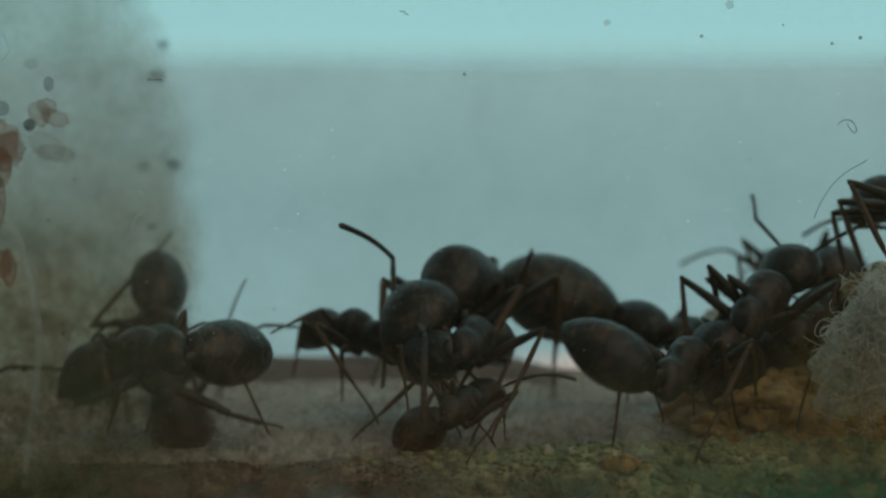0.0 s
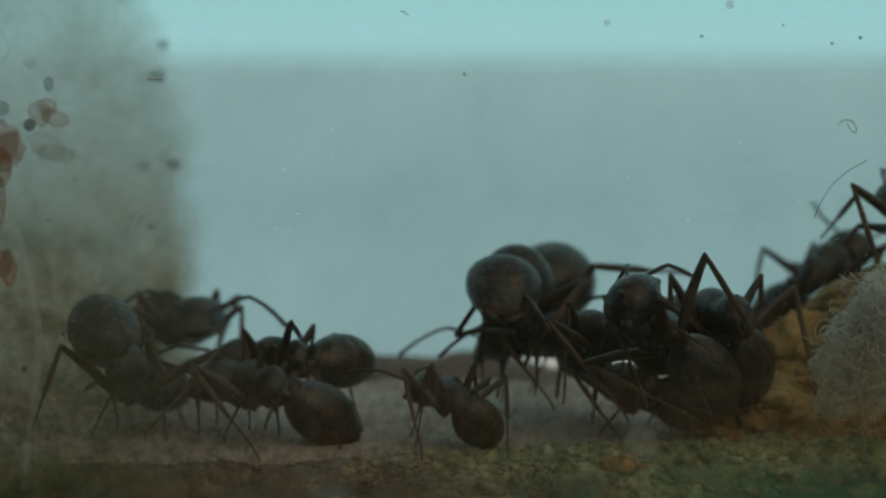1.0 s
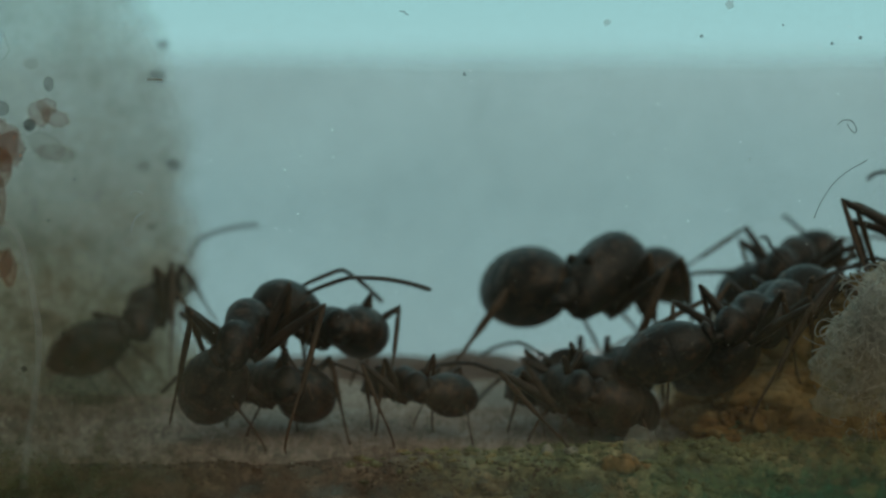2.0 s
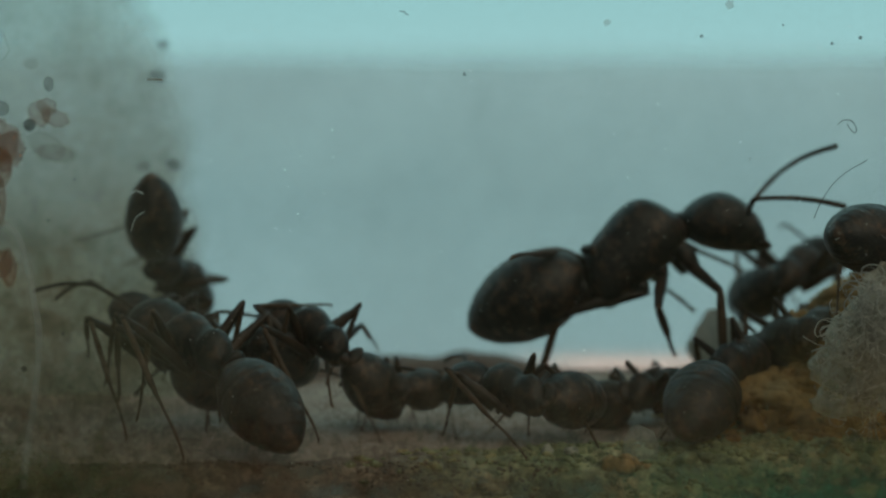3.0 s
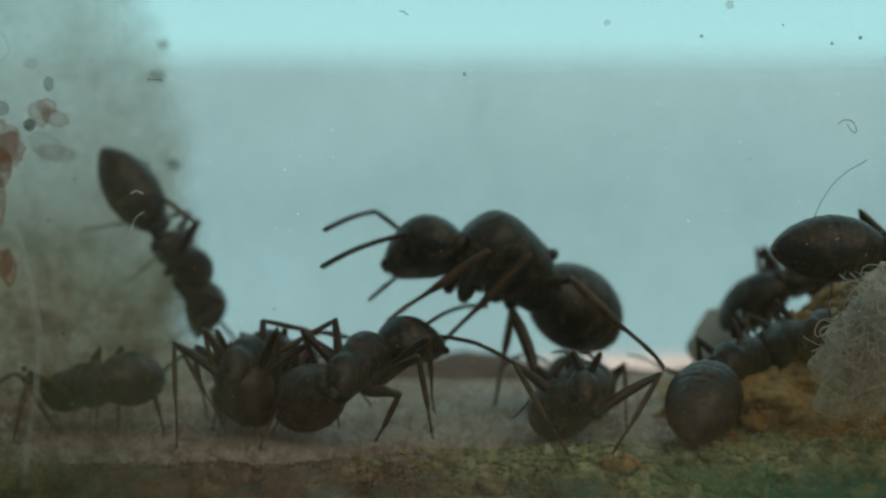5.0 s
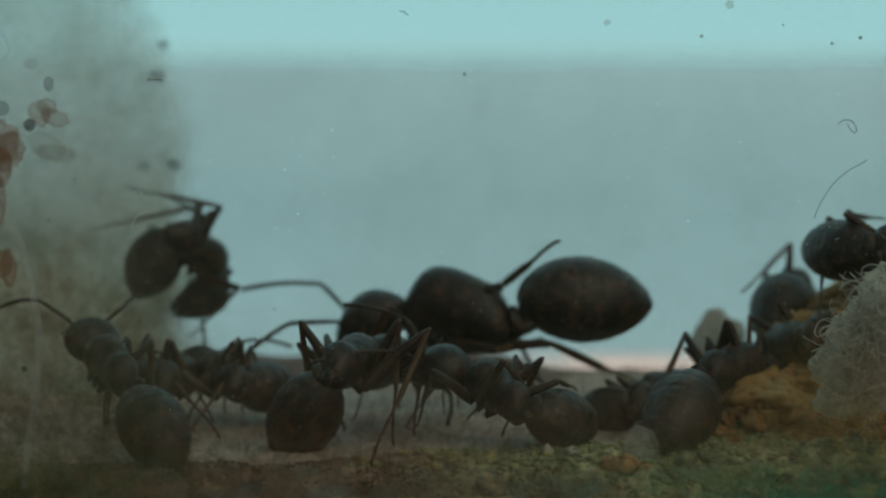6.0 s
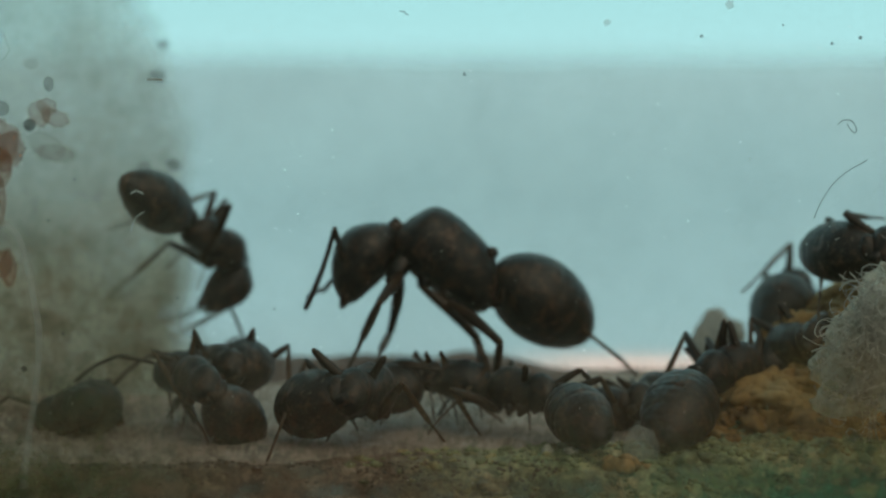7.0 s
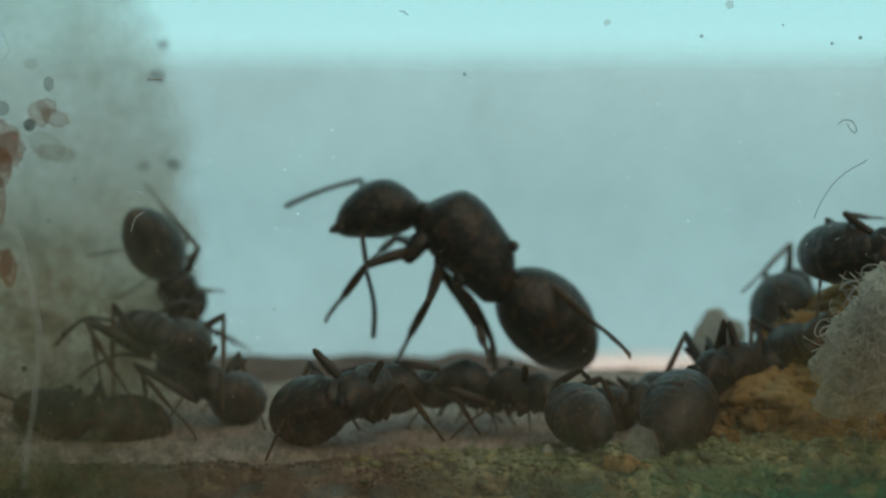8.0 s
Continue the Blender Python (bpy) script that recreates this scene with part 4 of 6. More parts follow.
def motions():
    # waist, neck, mouth and gaster tip of each ant, mm; then knee and foot, or elbow and tip, of the limbs that stand out
    stance("q", 0, (1.59, 35.00, 3.48), (-0.15, 31.54, 3.91), (-1.30, 29.75, 2.50), (5.81, 35.00, 2.86), front=(1.74, 35.00, 4.40), ar=((-1.48, 31.58, 5.08), (-2.85, 29.31, 5.98)), l2=((1.58, 31.08, 4.34), (1.20, 34.45, 2.42)), r2=((2.27, 33.10, 3.83), (2.28, 29.50, 5.33)))
    stance("q", 0.2, (1.78, 35.00, 3.39), (0.10, 31.52, 3.91), (-0.81, 29.39, 2.84), (4.55, 38.44, 3.71), front=(1.92, 35.00, 4.13), l3=((2.80, 33.42, 5.33), (6.03, 36.13, 3.04)))
    stance("q", 0.3, (2.24, 35.00, 3.66), (0.60, 31.49, 4.08), (-0.21, 29.45, 2.77), (4.49, 38.74, 3.57), front=(2.29, 35.00, 3.89), l3=((3.73, 32.70, 5.15), (6.57, 35.95, 3.05)), ar=((-0.75, 32.08, 4.31), (-1.78, 29.54, 4.86)))
    stance("q", 0.4, (3.21, 35.50, 2.64), (1.77, 31.84, 4.30), (1.53, 29.28, 3.71), (4.76, 39.62, 3.88), front=(3.39, 35.50, 4.11), l3=((5.01, 33.79, 4.96), (7.33, 37.89, 4.03)), l2=((2.83, 33.32, 5.30), (3.95, 36.29, 3.03)), ar=((0.10, 31.72, 2.34), (1.89, 29.57, 2.48)), r1=((1.23, 35.13, 2.36), (0.77, 31.78, 1.13)), r2=((2.20, 35.94, 2.29), (1.64, 32.34, 0.88)), r3=((4.15, 36.36, 2.26), (3.38, 31.80, 0.96)))
    stance("q", 0.5, (3.21, 35.50, 2.79), (1.85, 31.80, 4.38), (1.73, 29.22, 3.90), (4.60, 39.70, 3.96), front=(3.49, 35.50, 4.20), l3=((5.28, 33.74, 4.83), (8.67, 36.81, 3.38)), l2=((3.24, 33.26, 5.37), (4.35, 36.44, 3.40)), ar=((0.23, 31.69, 2.56), (1.17, 29.07, 2.87)), al=((3.01, 28.37, 3.18), (2.49, 31.02, 2.46)), r1=((1.22, 35.06, 2.37), (0.77, 31.70, 1.14)), r2=((2.20, 35.88, 2.30), (1.64, 32.29, 0.89)), r3=((4.15, 36.33, 2.26), (3.37, 31.77, 0.96)))
    stance("q", 0.8, (3.02, 35.50, 2.79), (1.65, 31.81, 4.38), (1.56, 29.23, 3.90), (4.12, 39.77, 4.02), front=(3.30, 35.50, 4.20), l3=((4.98, 33.77, 4.96), (8.02, 37.39, 4.14)), l2=((2.92, 33.27, 5.39), (4.15, 36.39, 3.41)), ar=((0.18, 31.72, 2.51), (1.81, 29.49, 2.99)), al=((2.95, 28.47, 3.14), (2.57, 31.15, 2.45)), r1=((1.22, 35.08, 2.36), (0.77, 31.73, 1.14)), r2=((2.20, 35.85, 2.30), (1.64, 32.26, 0.90)), r3=((4.12, 36.14, 2.27), (3.35, 31.58, 0.99)))
    stance("q", 1, (3.08, 35.50, 2.83), (1.68, 31.82, 4.43), (1.59, 29.25, 3.85), (4.41, 39.72, 4.03), front=(3.38, 35.50, 4.24), l3=((4.99, 33.78, 5.04), (8.52, 36.98, 4.45)), l2=((2.70, 33.30, 5.46), (4.33, 36.26, 3.51)), ar=((0.18, 31.67, 2.45), (1.81, 29.45, 2.99)), al=((2.87, 28.43, 3.07), (2.57, 31.14, 2.45)), r1=((1.22, 35.07, 2.36), (0.77, 31.72, 1.14)), r2=((2.20, 35.85, 2.30), (1.64, 32.25, 0.90)), r3=((4.13, 36.18, 2.27), (3.36, 31.62, 0.98)))
    stance("q", 1.2, (3.21, 35.50, 2.79), (1.82, 31.82, 4.43), (1.87, 29.25, 3.82), (4.14, 39.77, 3.98), front=(3.34, 35.50, 4.20), l3=((4.56, 33.86, 5.48), (8.55, 36.28, 4.37)), l2=((3.44, 31.60, 4.49), (3.91, 34.29, 1.70)), ar=((-0.07, 31.89, 3.47), (0.71, 29.28, 2.85)), r1=((1.22, 35.05, 2.37), (0.77, 31.70, 1.14)), r2=((2.20, 35.87, 2.30), (1.64, 32.28, 0.89)), r3=((4.14, 36.31, 2.26), (3.37, 31.75, 0.96)))
    stance("q", 1.3, (3.11, 35.50, 3.73), (1.45, 31.99, 4.06), (0.91, 29.71, 3.05), (4.13, 39.74, 3.85), front=(3.21, 35.50, 4.11), l3=((4.72, 33.79, 5.25), (8.54, 36.64, 4.65)), l2=((3.59, 31.42, 4.00), (3.94, 34.53, 1.68)), ar=((-0.83, 31.93, 3.30), (-1.30, 29.20, 2.86)))
    stance("q", 1.5, (6.03, 35.00, 3.48), (6.32, 31.14, 4.26), (6.42, 28.84, 3.04), (4.91, 39.38, 4.54), front=(5.66, 35.00, 4.31))
    stance("q", 1.7, (4.73, 35.00, 3.66), (6.97, 38.13, 4.32), (8.30, 40.12, 3.46), (3.09, 39.20, 4.06), front=(4.18, 35.00, 4.31), l3=((2.50, 36.58, 4.04), (-0.84, 36.00, 0.38)))
    stance("q", 2.25, (3.80, 34.50, 3.30), (6.45, 36.50, 4.78), (8.34, 37.50, 3.98), (1.25, 37.80, 3.20), front=(3.40, 34.50, 4.24), l3=((2.40, 34.60, 5.00), (0.60, 32.60, 1.20)))
    stance("q", 2.8, (2.89, 34.00, 2.99), (5.93, 34.97, 5.24), (8.38, 34.97, 4.51), (-0.58, 36.38, 2.37), front=(2.59, 34.00, 4.16), r1=((6.24, 32.25, 4.27), (8.49, 34.50, 2.59)), r2=((3.36, 33.32, 2.33), (3.90, 36.71, 0.48)), l3=((2.77, 35.02, 5.52), (1.54, 30.42, 4.84)), r3=((1.82, 33.91, 2.24), (0.32, 37.72, 0.05)))
    stance("q", 3, (4.81, 34.00, 3.71), (7.81, 34.28, 6.20), (10.33, 34.28, 5.80), (0.99, 35.60, 2.70), front=(4.51, 34.00, 4.70), ar=((9.25, 31.76, 6.80), (12.04, 31.82, 6.57)), al=((11.05, 35.39, 7.76), (12.16, 32.93, 8.49)), r1=((8.26, 31.86, 4.06), (8.28, 31.27, 0.37)), r2=((6.37, 31.65, 3.57), (7.58, 34.92, 1.82)), r3=((3.66, 33.87, 3.20), (2.89, 35.53, 0.05)), l3=((3.81, 34.83, 5.28), (1.94, 30.41, 5.09)))
    stance("q", 3.2, (3.94, 33.00, 3.41), (5.12, 29.73, 5.17), (5.75, 27.50, 4.09), (1.15, 36.46, 3.19), front=(3.59, 33.00, 4.19), r3=((1.20, 31.45, 3.64), (0.02, 32.95, 0.05)), ar=((7.13, 26.93, 4.97), (8.47, 29.36, 5.33)), r1=((6.58, 29.55, 4.31), (8.68, 31.83, 2.47)), r2=((4.55, 28.59, 2.91), (5.74, 31.84, 1.12)))
    stance("q", 3.3, (3.59, 33.00, 3.76), (4.65, 29.23, 3.24), (4.63, 26.74, 2.50), (1.29, 36.86, 4.16), front=(3.50, 33.00, 4.11), r3=((4.96, 34.03, 2.45), (5.97, 37.57, 0.05)), l3=((1.61, 32.00, 2.62), (1.26, 36.00, 0.05)))
    stance("q", 3.5, (0.72, 31.00, 1.23), (0.97, 28.58, 4.34), (0.93, 30.27, 6.32), (0.79, 35.42, 2.33), up=(0, 1, 0.3), front=(0.72, 31.00, 1.81), ar=((-0.84, 29.37, 5.82), (-3.18, 29.05, 4.32)), al=((2.76, 29.20, 6.08), (2.73, 31.75, 4.92)), r1=((-0.73, 28.59, 4.97), (-1.06, 31.43, 2.79)), r2=((-1.83, 28.95, 3.25), (-1.28, 30.71, 0.05)), r3=((-1.63, 31.51, 2.48), (-1.30, 34.30, 0.05)), l1=((2.79, 28.61, 4.70), (4.55, 31.35, 3.17)), l2=((3.30, 30.31, 2.40), (3.34, 32.91, 0.05)), l3=((1.88, 32.11, 0.66), (2.46, 36.40, 0.05)))
    stance("q", 3.6, (1.33, 33.00, 3.24), (1.14, 29.24, 4.43), (1.05, 26.82, 3.48), (1.30, 37.18, 1.70), r1=((-1.37, 30.03, 4.18), (-2.51, 33.02, 2.54)), l1=((3.37, 30.92, 4.43), (5.47, 33.27, 2.69)), r2=((-1.41, 31.70, 3.15), (-1.22, 33.58, 0.05)), l2=((2.76, 32.40, 1.90), (2.61, 35.04, 0.05)), ar=((-0.56, 25.67, 3.91), (-0.57, 27.80, 2.09)), al=((2.54, 25.54, 3.90), (2.81, 27.88, 2.38)))
    stance("q", 3.8, (1.58, 34.00, 4.16), (-0.19, 30.65, 5.08), (-2.44, 31.45, 4.18), (2.45, 38.33, 3.14), up=(0.5, 0, 0.8), front=(2.17, 34.00, 3.39), ar=((-3.23, 33.19, 4.80), (-4.48, 32.71, 1.87)), l1=((-1.32, 29.72, 3.91), (-3.60, 32.17, 2.61)), r1=((-0.69, 33.35, 2.86), (-2.13, 30.06, 3.10)), r3=((2.97, 32.88, 4.45), (4.88, 28.79, 2.82)), l3=((1.62, 31.96, 0.94), (1.72, 35.73, 0.05)))
    stance("q", 4, (2.17, 34.00, 4.16), (1.11, 30.47, 5.57), (-0.66, 32.21, 4.82), (1.88, 37.76, 1.90), up=(0.7, 0, 0.7), front=(2.23, 34.00, 4.25), al=((-1.26, 30.14, 6.63), (-2.87, 29.91, 4.35)), l1=((-0.53, 31.06, 5.75), (-2.45, 32.24, 2.94)), r1=((-0.86, 33.09, 4.10), (-2.69, 30.13, 3.18)), l2=((-0.53, 31.70, 2.74), (-2.48, 35.06, 2.37)), r3=((3.70, 32.68, 4.61), (4.36, 28.36, 2.63)), l3=((1.60, 31.50, 1.17), (1.90, 35.53, 0.05)), r2=((0.98, 32.01, 2.43), (1.72, 33.85, 0.05)))
    stance("q", 4.5, (2.80, 34.00, 4.34), (1.86, 30.42, 5.73), (0.36, 32.54, 5.84), (1.79, 37.59, 1.71), up=(0.7, 0, 0.7), front=(2.23, 34.00, 4.30), al=((0.25, 29.97, 7.38), (-2.26, 29.81, 6.15)), ar=((-0.77, 32.06, 6.61), (0.25, 29.47, 6.34)), l1=((0.16, 31.07, 5.87), (-2.36, 32.17, 3.54)), r1=((-0.42, 32.92, 4.63), (-2.27, 29.86, 4.22)), l2=((0.08, 31.69, 3.04), (-3.19, 33.71, 2.39)), r3=((3.92, 31.43, 4.70), (4.16, 27.04, 2.78)), l3=((1.66, 32.22, 1.21), (1.83, 36.03, 0.05)), r2=((0.29, 34.17, 4.24), (-2.02, 36.73, 2.42)))
    stance("q", 5.15, (3.34, 34.00, 3.60), (1.15, 33.00, 4.78), (-0.65, 34.60, 4.10), (5.60, 36.40, 2.90), up=(0.35, 0, 0.85), front=(3.30, 34.00, 4.20), r3=((4.60, 31.90, 4.60), (6.20, 29.00, 2.20)), l3=((2.60, 32.20, 2.20), (2.80, 34.60, 0.05)), r2=((2.20, 34.80, 3.90), (1.20, 34.60, 0.60)), al=((-1.20, 32.20, 5.40), (-3.40, 31.60, 4.60)), ar=((-1.60, 34.60, 5.70), (-3.60, 33.60, 5.80)))
    stance("q", 5.8, (3.88, 34.00, 2.85), (0.45, 35.58, 3.82), (-1.65, 36.61, 2.80), (8.35, 34.85, 3.87), front=(4.10, 34.00, 4.16), ar=((-2.57, 36.59, 4.92), (-5.02, 35.33, 5.42)), al=((-1.86, 33.93, 3.89), (-5.35, 33.33, 3.30)), r2=((3.11, 35.25, 4.66), (7.34, 34.22, 7.05)), r3=((3.38, 34.97, 5.15), (3.59, 30.71, 7.35)), l3=((5.10, 33.69, 2.62), (7.23, 37.37, 0.39)), l2=((2.76, 32.46, 2.58), (3.14, 35.80, 0.60)))
    stance("q", 6, (2.17, 34.00, 2.60), (-1.30, 35.63, 3.30), (-3.59, 35.99, 2.24), (6.65, 34.61, 3.51), front=(2.35, 34.00, 3.80), ar=((-4.26, 37.64, 4.04), (-7.50, 36.98, 3.86)), l3=((3.43, 33.72, 2.32), (7.03, 36.34, 0.53)), r2=((1.82, 35.28, 4.01), (3.50, 32.13, 5.58)), l2=((1.67, 32.94, 2.19), (3.48, 36.39, 2.25)))
    stance("q", 6.2, (1.54, 34.00, 2.81), (-1.79, 35.96, 3.33), (-4.09, 35.96, 2.23), (5.81, 35.46, 3.38), front=(1.72, 34.00, 3.71), r2=((0.32, 35.49, 4.59), (-0.40, 31.73, 5.33)), l3=((2.86, 33.88, 2.37), (6.16, 36.90, 0.65)))
    stance("q", 6.5, (0.86, 34.00, 2.72), (-2.53, 35.27, 4.15), (-4.68, 35.27, 2.78), (4.55, 36.33, 3.35), front=(0.90, 34.00, 3.75), ar=((-5.68, 35.32, 5.21), (-7.61, 34.37, 3.42)), l3=((2.06, 33.72, 2.54), (5.28, 36.86, 0.85)), l1=((-1.27, 32.60, 2.57), (0.02, 31.82, 0.05)), l2=((0.81, 34.20, 2.21), (1.06, 34.74, 0.05)), r1=((-2.83, 37.23, 2.18), (-4.81, 34.48, 0.96)), r2=((-0.10, 35.26, 4.86), (0.85, 31.47, 4.91)))
    stance("q", 7, (1.54, 34.00, 3.62), (-1.71, 33.79, 5.76), (-3.36, 33.79, 3.82), (4.79, 36.10, 2.42), front=(1.72, 34.00, 4.68), al=((-3.20, 31.59, 5.91), (-4.18, 32.39, 3.41)), ar=((-4.03, 36.00, 3.90), (-4.19, 33.20, 3.78)), l1=((-1.86, 31.35, 3.75), (-3.00, 33.97, 1.56)), r1=((-1.74, 35.10, 2.55), (-2.07, 31.58, 1.91)), l2=((1.07, 33.15, 2.56), (1.56, 36.05, 0.05)), l3=((1.67, 31.38, 2.59), (1.65, 35.48, 0.08)), r3=((2.74, 34.19, 4.21), (6.36, 35.01, 1.17)), r2=((0.99, 34.18, 2.54), (1.55, 30.53, 1.29)))
    stance("q", 7.2, (1.60, 34.00, 3.62), (-1.50, 33.80, 5.98), (-4.04, 33.80, 6.24), (4.86, 35.90, 2.22), front=(1.85, 34.00, 4.72), al=((-3.20, 31.25, 6.81), (-5.27, 32.82, 5.76)), l1=((-2.45, 31.57, 5.08), (-2.03, 33.08, 1.83)), r1=((-1.74, 35.02, 2.74), (-2.07, 31.53, 1.91)), l2=((1.04, 33.15, 2.58), (1.46, 36.31, 0.34)), l3=((1.68, 31.39, 2.59), (1.65, 35.48, 0.08)), r3=((2.82, 34.19, 4.23), (6.38, 35.12, 1.15)), r2=((0.97, 34.17, 2.58), (1.55, 30.54, 1.29)))
    stance("q", 7.5, (1.60, 34.00, 3.62), (-1.59, 33.79, 5.85), (-3.74, 33.79, 4.47), (4.87, 35.77, 2.12), front=(1.85, 34.00, 4.70), al=((-4.04, 31.35, 4.96), (-4.91, 33.29, 3.13)), ar=((-3.80, 36.11, 4.38), (-4.20, 33.69, 3.01)), l1=((-1.51, 31.16, 4.96), (-3.49, 34.07, 4.21)), r1=((-1.59, 35.81, 3.06), (-2.09, 32.47, 1.81)), l2=((1.06, 33.14, 2.54), (1.27, 36.36, 0.34)), l3=((1.67, 31.36, 2.59), (1.65, 35.45, 0.08)), r3=((2.80, 34.19, 4.23), (6.38, 35.10, 1.16)), r2=((1.00, 34.17, 2.54), (1.55, 30.52, 1.30)))
    stance("q", 7.8, (1.96, 34.00, 3.80), (-0.77, 33.80, 6.58), (-3.26, 33.80, 7.14), (4.74, 35.46, 1.67), front=(2.05, 34.00, 4.75), al=((-3.05, 31.36, 7.07), (-4.36, 33.83, 6.90)), l1=((-1.99, 31.72, 5.91), (-2.59, 33.98, 3.17)), r1=((-0.74, 35.92, 3.81), (-1.64, 33.05, 1.84)), l2=((1.17, 33.14, 2.80), (1.64, 36.15, 0.36)), l3=((1.76, 31.44, 2.59), (1.80, 35.53, 0.07)), r3=((3.22, 34.68, 4.50), (6.55, 36.37, 1.49)), r2=((1.02, 34.15, 2.75), (1.63, 30.59, 1.29)))
    stance("q", 8, (1.92, 34.00, 3.85), (-0.93, 34.00, 6.58), (-3.52, 34.00, 6.29), (4.88, 35.78, 1.51), front=(1.99, 34.00, 4.39), ar=((-2.77, 36.38, 7.67), (-5.37, 36.02, 6.71)), al=((-2.38, 33.12, 4.63), (-2.28, 34.80, 2.39)), l1=((-2.30, 32.03, 4.82), (-3.83, 34.70, 2.95)), r1=((-1.62, 36.48, 5.71), (-2.34, 33.06, 4.84)), l2=((-0.40, 31.39, 3.83), (-1.53, 34.44, 1.69)), r2=((1.12, 34.33, 2.82), (1.32, 30.50, 2.10)), r3=((3.21, 34.19, 4.40), (5.38, 30.49, 2.23)), l3=((1.60, 35.25, 2.35), (2.00, 39.48, 0.12)))
    stance("b", 0, (-8.97, 34.22, 3.12), (-9.55, 36.60, 1.46), (-10.22, 38.07, 0.30), (-9.74, 37.05, 5.09), up=(0, -1, 0.3))
    stance("b", 0.2, (-9.69, 37.12, 2.98), (-10.24, 39.23, 0.98), (-10.73, 40.77, -0.19), (-10.22, 40.36, 4.30), up=(0, -1, 0.3))
    stance("b", 0.5, (-9.49, 37.12, 2.68), (-9.50, 34.32, 1.70), (-9.78, 32.41, 1.25), (-9.93, 40.50, 3.65), up=(0.7, 0, 0.7))
    stance("b", 0.7, (-9.88, 37.12, 3.18), (-11.65, 39.43, 2.62), (-12.67, 41.06, 2.11), (-9.05, 40.37, 4.28))
    stance("b", 1, (-9.69, 37.12, 2.58), (-7.97, 34.74, 2.94), (-7.52, 32.80, 3.07), (-10.58, 40.52, 2.99))
    stance("b", 1.2, (-10.06, 36.00, 1.33), (-9.75, 38.93, 1.63), (-9.49, 40.90, 1.61), (-12.13, 38.65, 0.23))
    stance("b", 1.3, (-10.16, 36.00, 1.53), (-9.96, 38.95, 1.67), (-9.82, 40.94, 1.70), (-12.19, 38.72, 0.52))
    stance("b", 1.5, (-9.84, 35.96, 3.58), (-9.18, 38.08, 5.53), (-8.90, 38.99, 7.28), (-11.18, 32.87, 2.49), up=(-0.5, -0.3, 0.5), ar=((-9.19, 38.64, 8.50), (-9.78, 38.64, 10.92)), al=((-7.92, 39.02, 6.13), (-5.54, 38.31, 5.83)), r2=((-10.50, 36.66, 5.44), (-10.67, 33.43, 6.39)))
    stance("b", 1.7, (-10.43, 35.96, 2.10), (-11.16, 38.47, 3.50), (-10.68, 39.85, 4.86), (-12.99, 37.94, 0.67), up=(-0.7, -0.3, 0.3))
    stance("b", 2.8, (-10.00, 35.96, 4.47), (-11.04, 38.09, 2.71), (-11.46, 39.89, 1.96), (-9.25, 33.27, 6.64), up=(1, 0, 0.2), r3=((-8.64, 35.65, 3.83), (-10.38, 38.99, 5.33)))
    stance("b", 3, (-9.73, 35.96, 4.76), (-8.98, 38.72, 4.00), (-9.60, 39.94, 2.55), (-9.40, 34.08, 7.75), up=(1, -0.3, 0.4), r3=((-7.56, 37.47, 4.25), (-9.80, 40.86, 4.46)))
    stance("b", 3.5, (-9.38, 35.96, 4.76), (-9.64, 38.08, 2.71), (-10.07, 39.39, 1.27), (-9.14, 33.15, 6.90), up=(1, -0.3, 0.3), r3=((-8.65, 36.77, 5.59), (-10.13, 40.41, 6.61)))
    stance("b", 4, (-9.92, 35.96, 4.47), (-10.30, 37.96, 2.32), (-10.25, 39.67, 1.31), (-9.58, 33.66, 7.14), up=(1, -0.3, 0.3), r3=((-9.07, 36.77, 5.16), (-10.35, 40.48, 6.19)))
    stance("b", 4.5, (-9.62, 35.96, 5.61), (-8.82, 38.00, 3.63), (-8.43, 39.39, 2.25), (-10.02, 33.77, 8.36), up=(1, 0, 0.6), r3=((-8.44, 36.67, 6.34), (-10.24, 40.07, 7.66)), r2=((-10.89, 38.27, 4.32), (-13.31, 40.34, 3.20)))
    stance("b", 5.8, (-9.20, 35.96, 5.99), (-8.02, 38.30, 4.63), (-9.26, 38.20, 3.07), (-11.00, 38.62, 4.51), up=(0.7, 0, 0.7))
    stance("b", 6, (-9.14, 35.96, 6.05), (-7.86, 37.97, 4.29), (-9.33, 37.86, 2.93), (-10.97, 37.90, 3.73), up=(1, 0, 0.8), r3=((-7.62, 36.62, 6.76), (-11.33, 38.05, 7.54)), r2=((-8.26, 36.78, 6.47), (-10.27, 39.35, 7.31)))
    stance("b", 6.5, (-9.11, 35.96, 5.86), (-9.00, 37.97, 3.69), (-9.77, 38.21, 1.85), (-10.06, 33.18, 7.82), up=(1, 0, 0.3), r3=((-7.86, 36.71, 6.28), (-9.67, 40.34, 6.30)), r2=((-10.63, 38.37, 4.82), (-13.19, 40.32, 3.84)), r1=((-9.05, 35.37, 3.36), (-11.26, 37.15, 2.39)))
    stance("b", 7, (-8.53, 35.96, 6.09), (-7.25, 38.26, 4.72), (-8.31, 37.92, 3.06), (-9.91, 32.94, 7.33), up=(0.8, 0, 0.6), r3=((-7.09, 35.70, 6.75), (-8.82, 39.36, 6.37)), r2=((-9.71, 37.96, 5.53), (-12.20, 38.89, 3.48)), r1=((-7.95, 38.64, 3.08), (-10.52, 39.51, 1.78)))
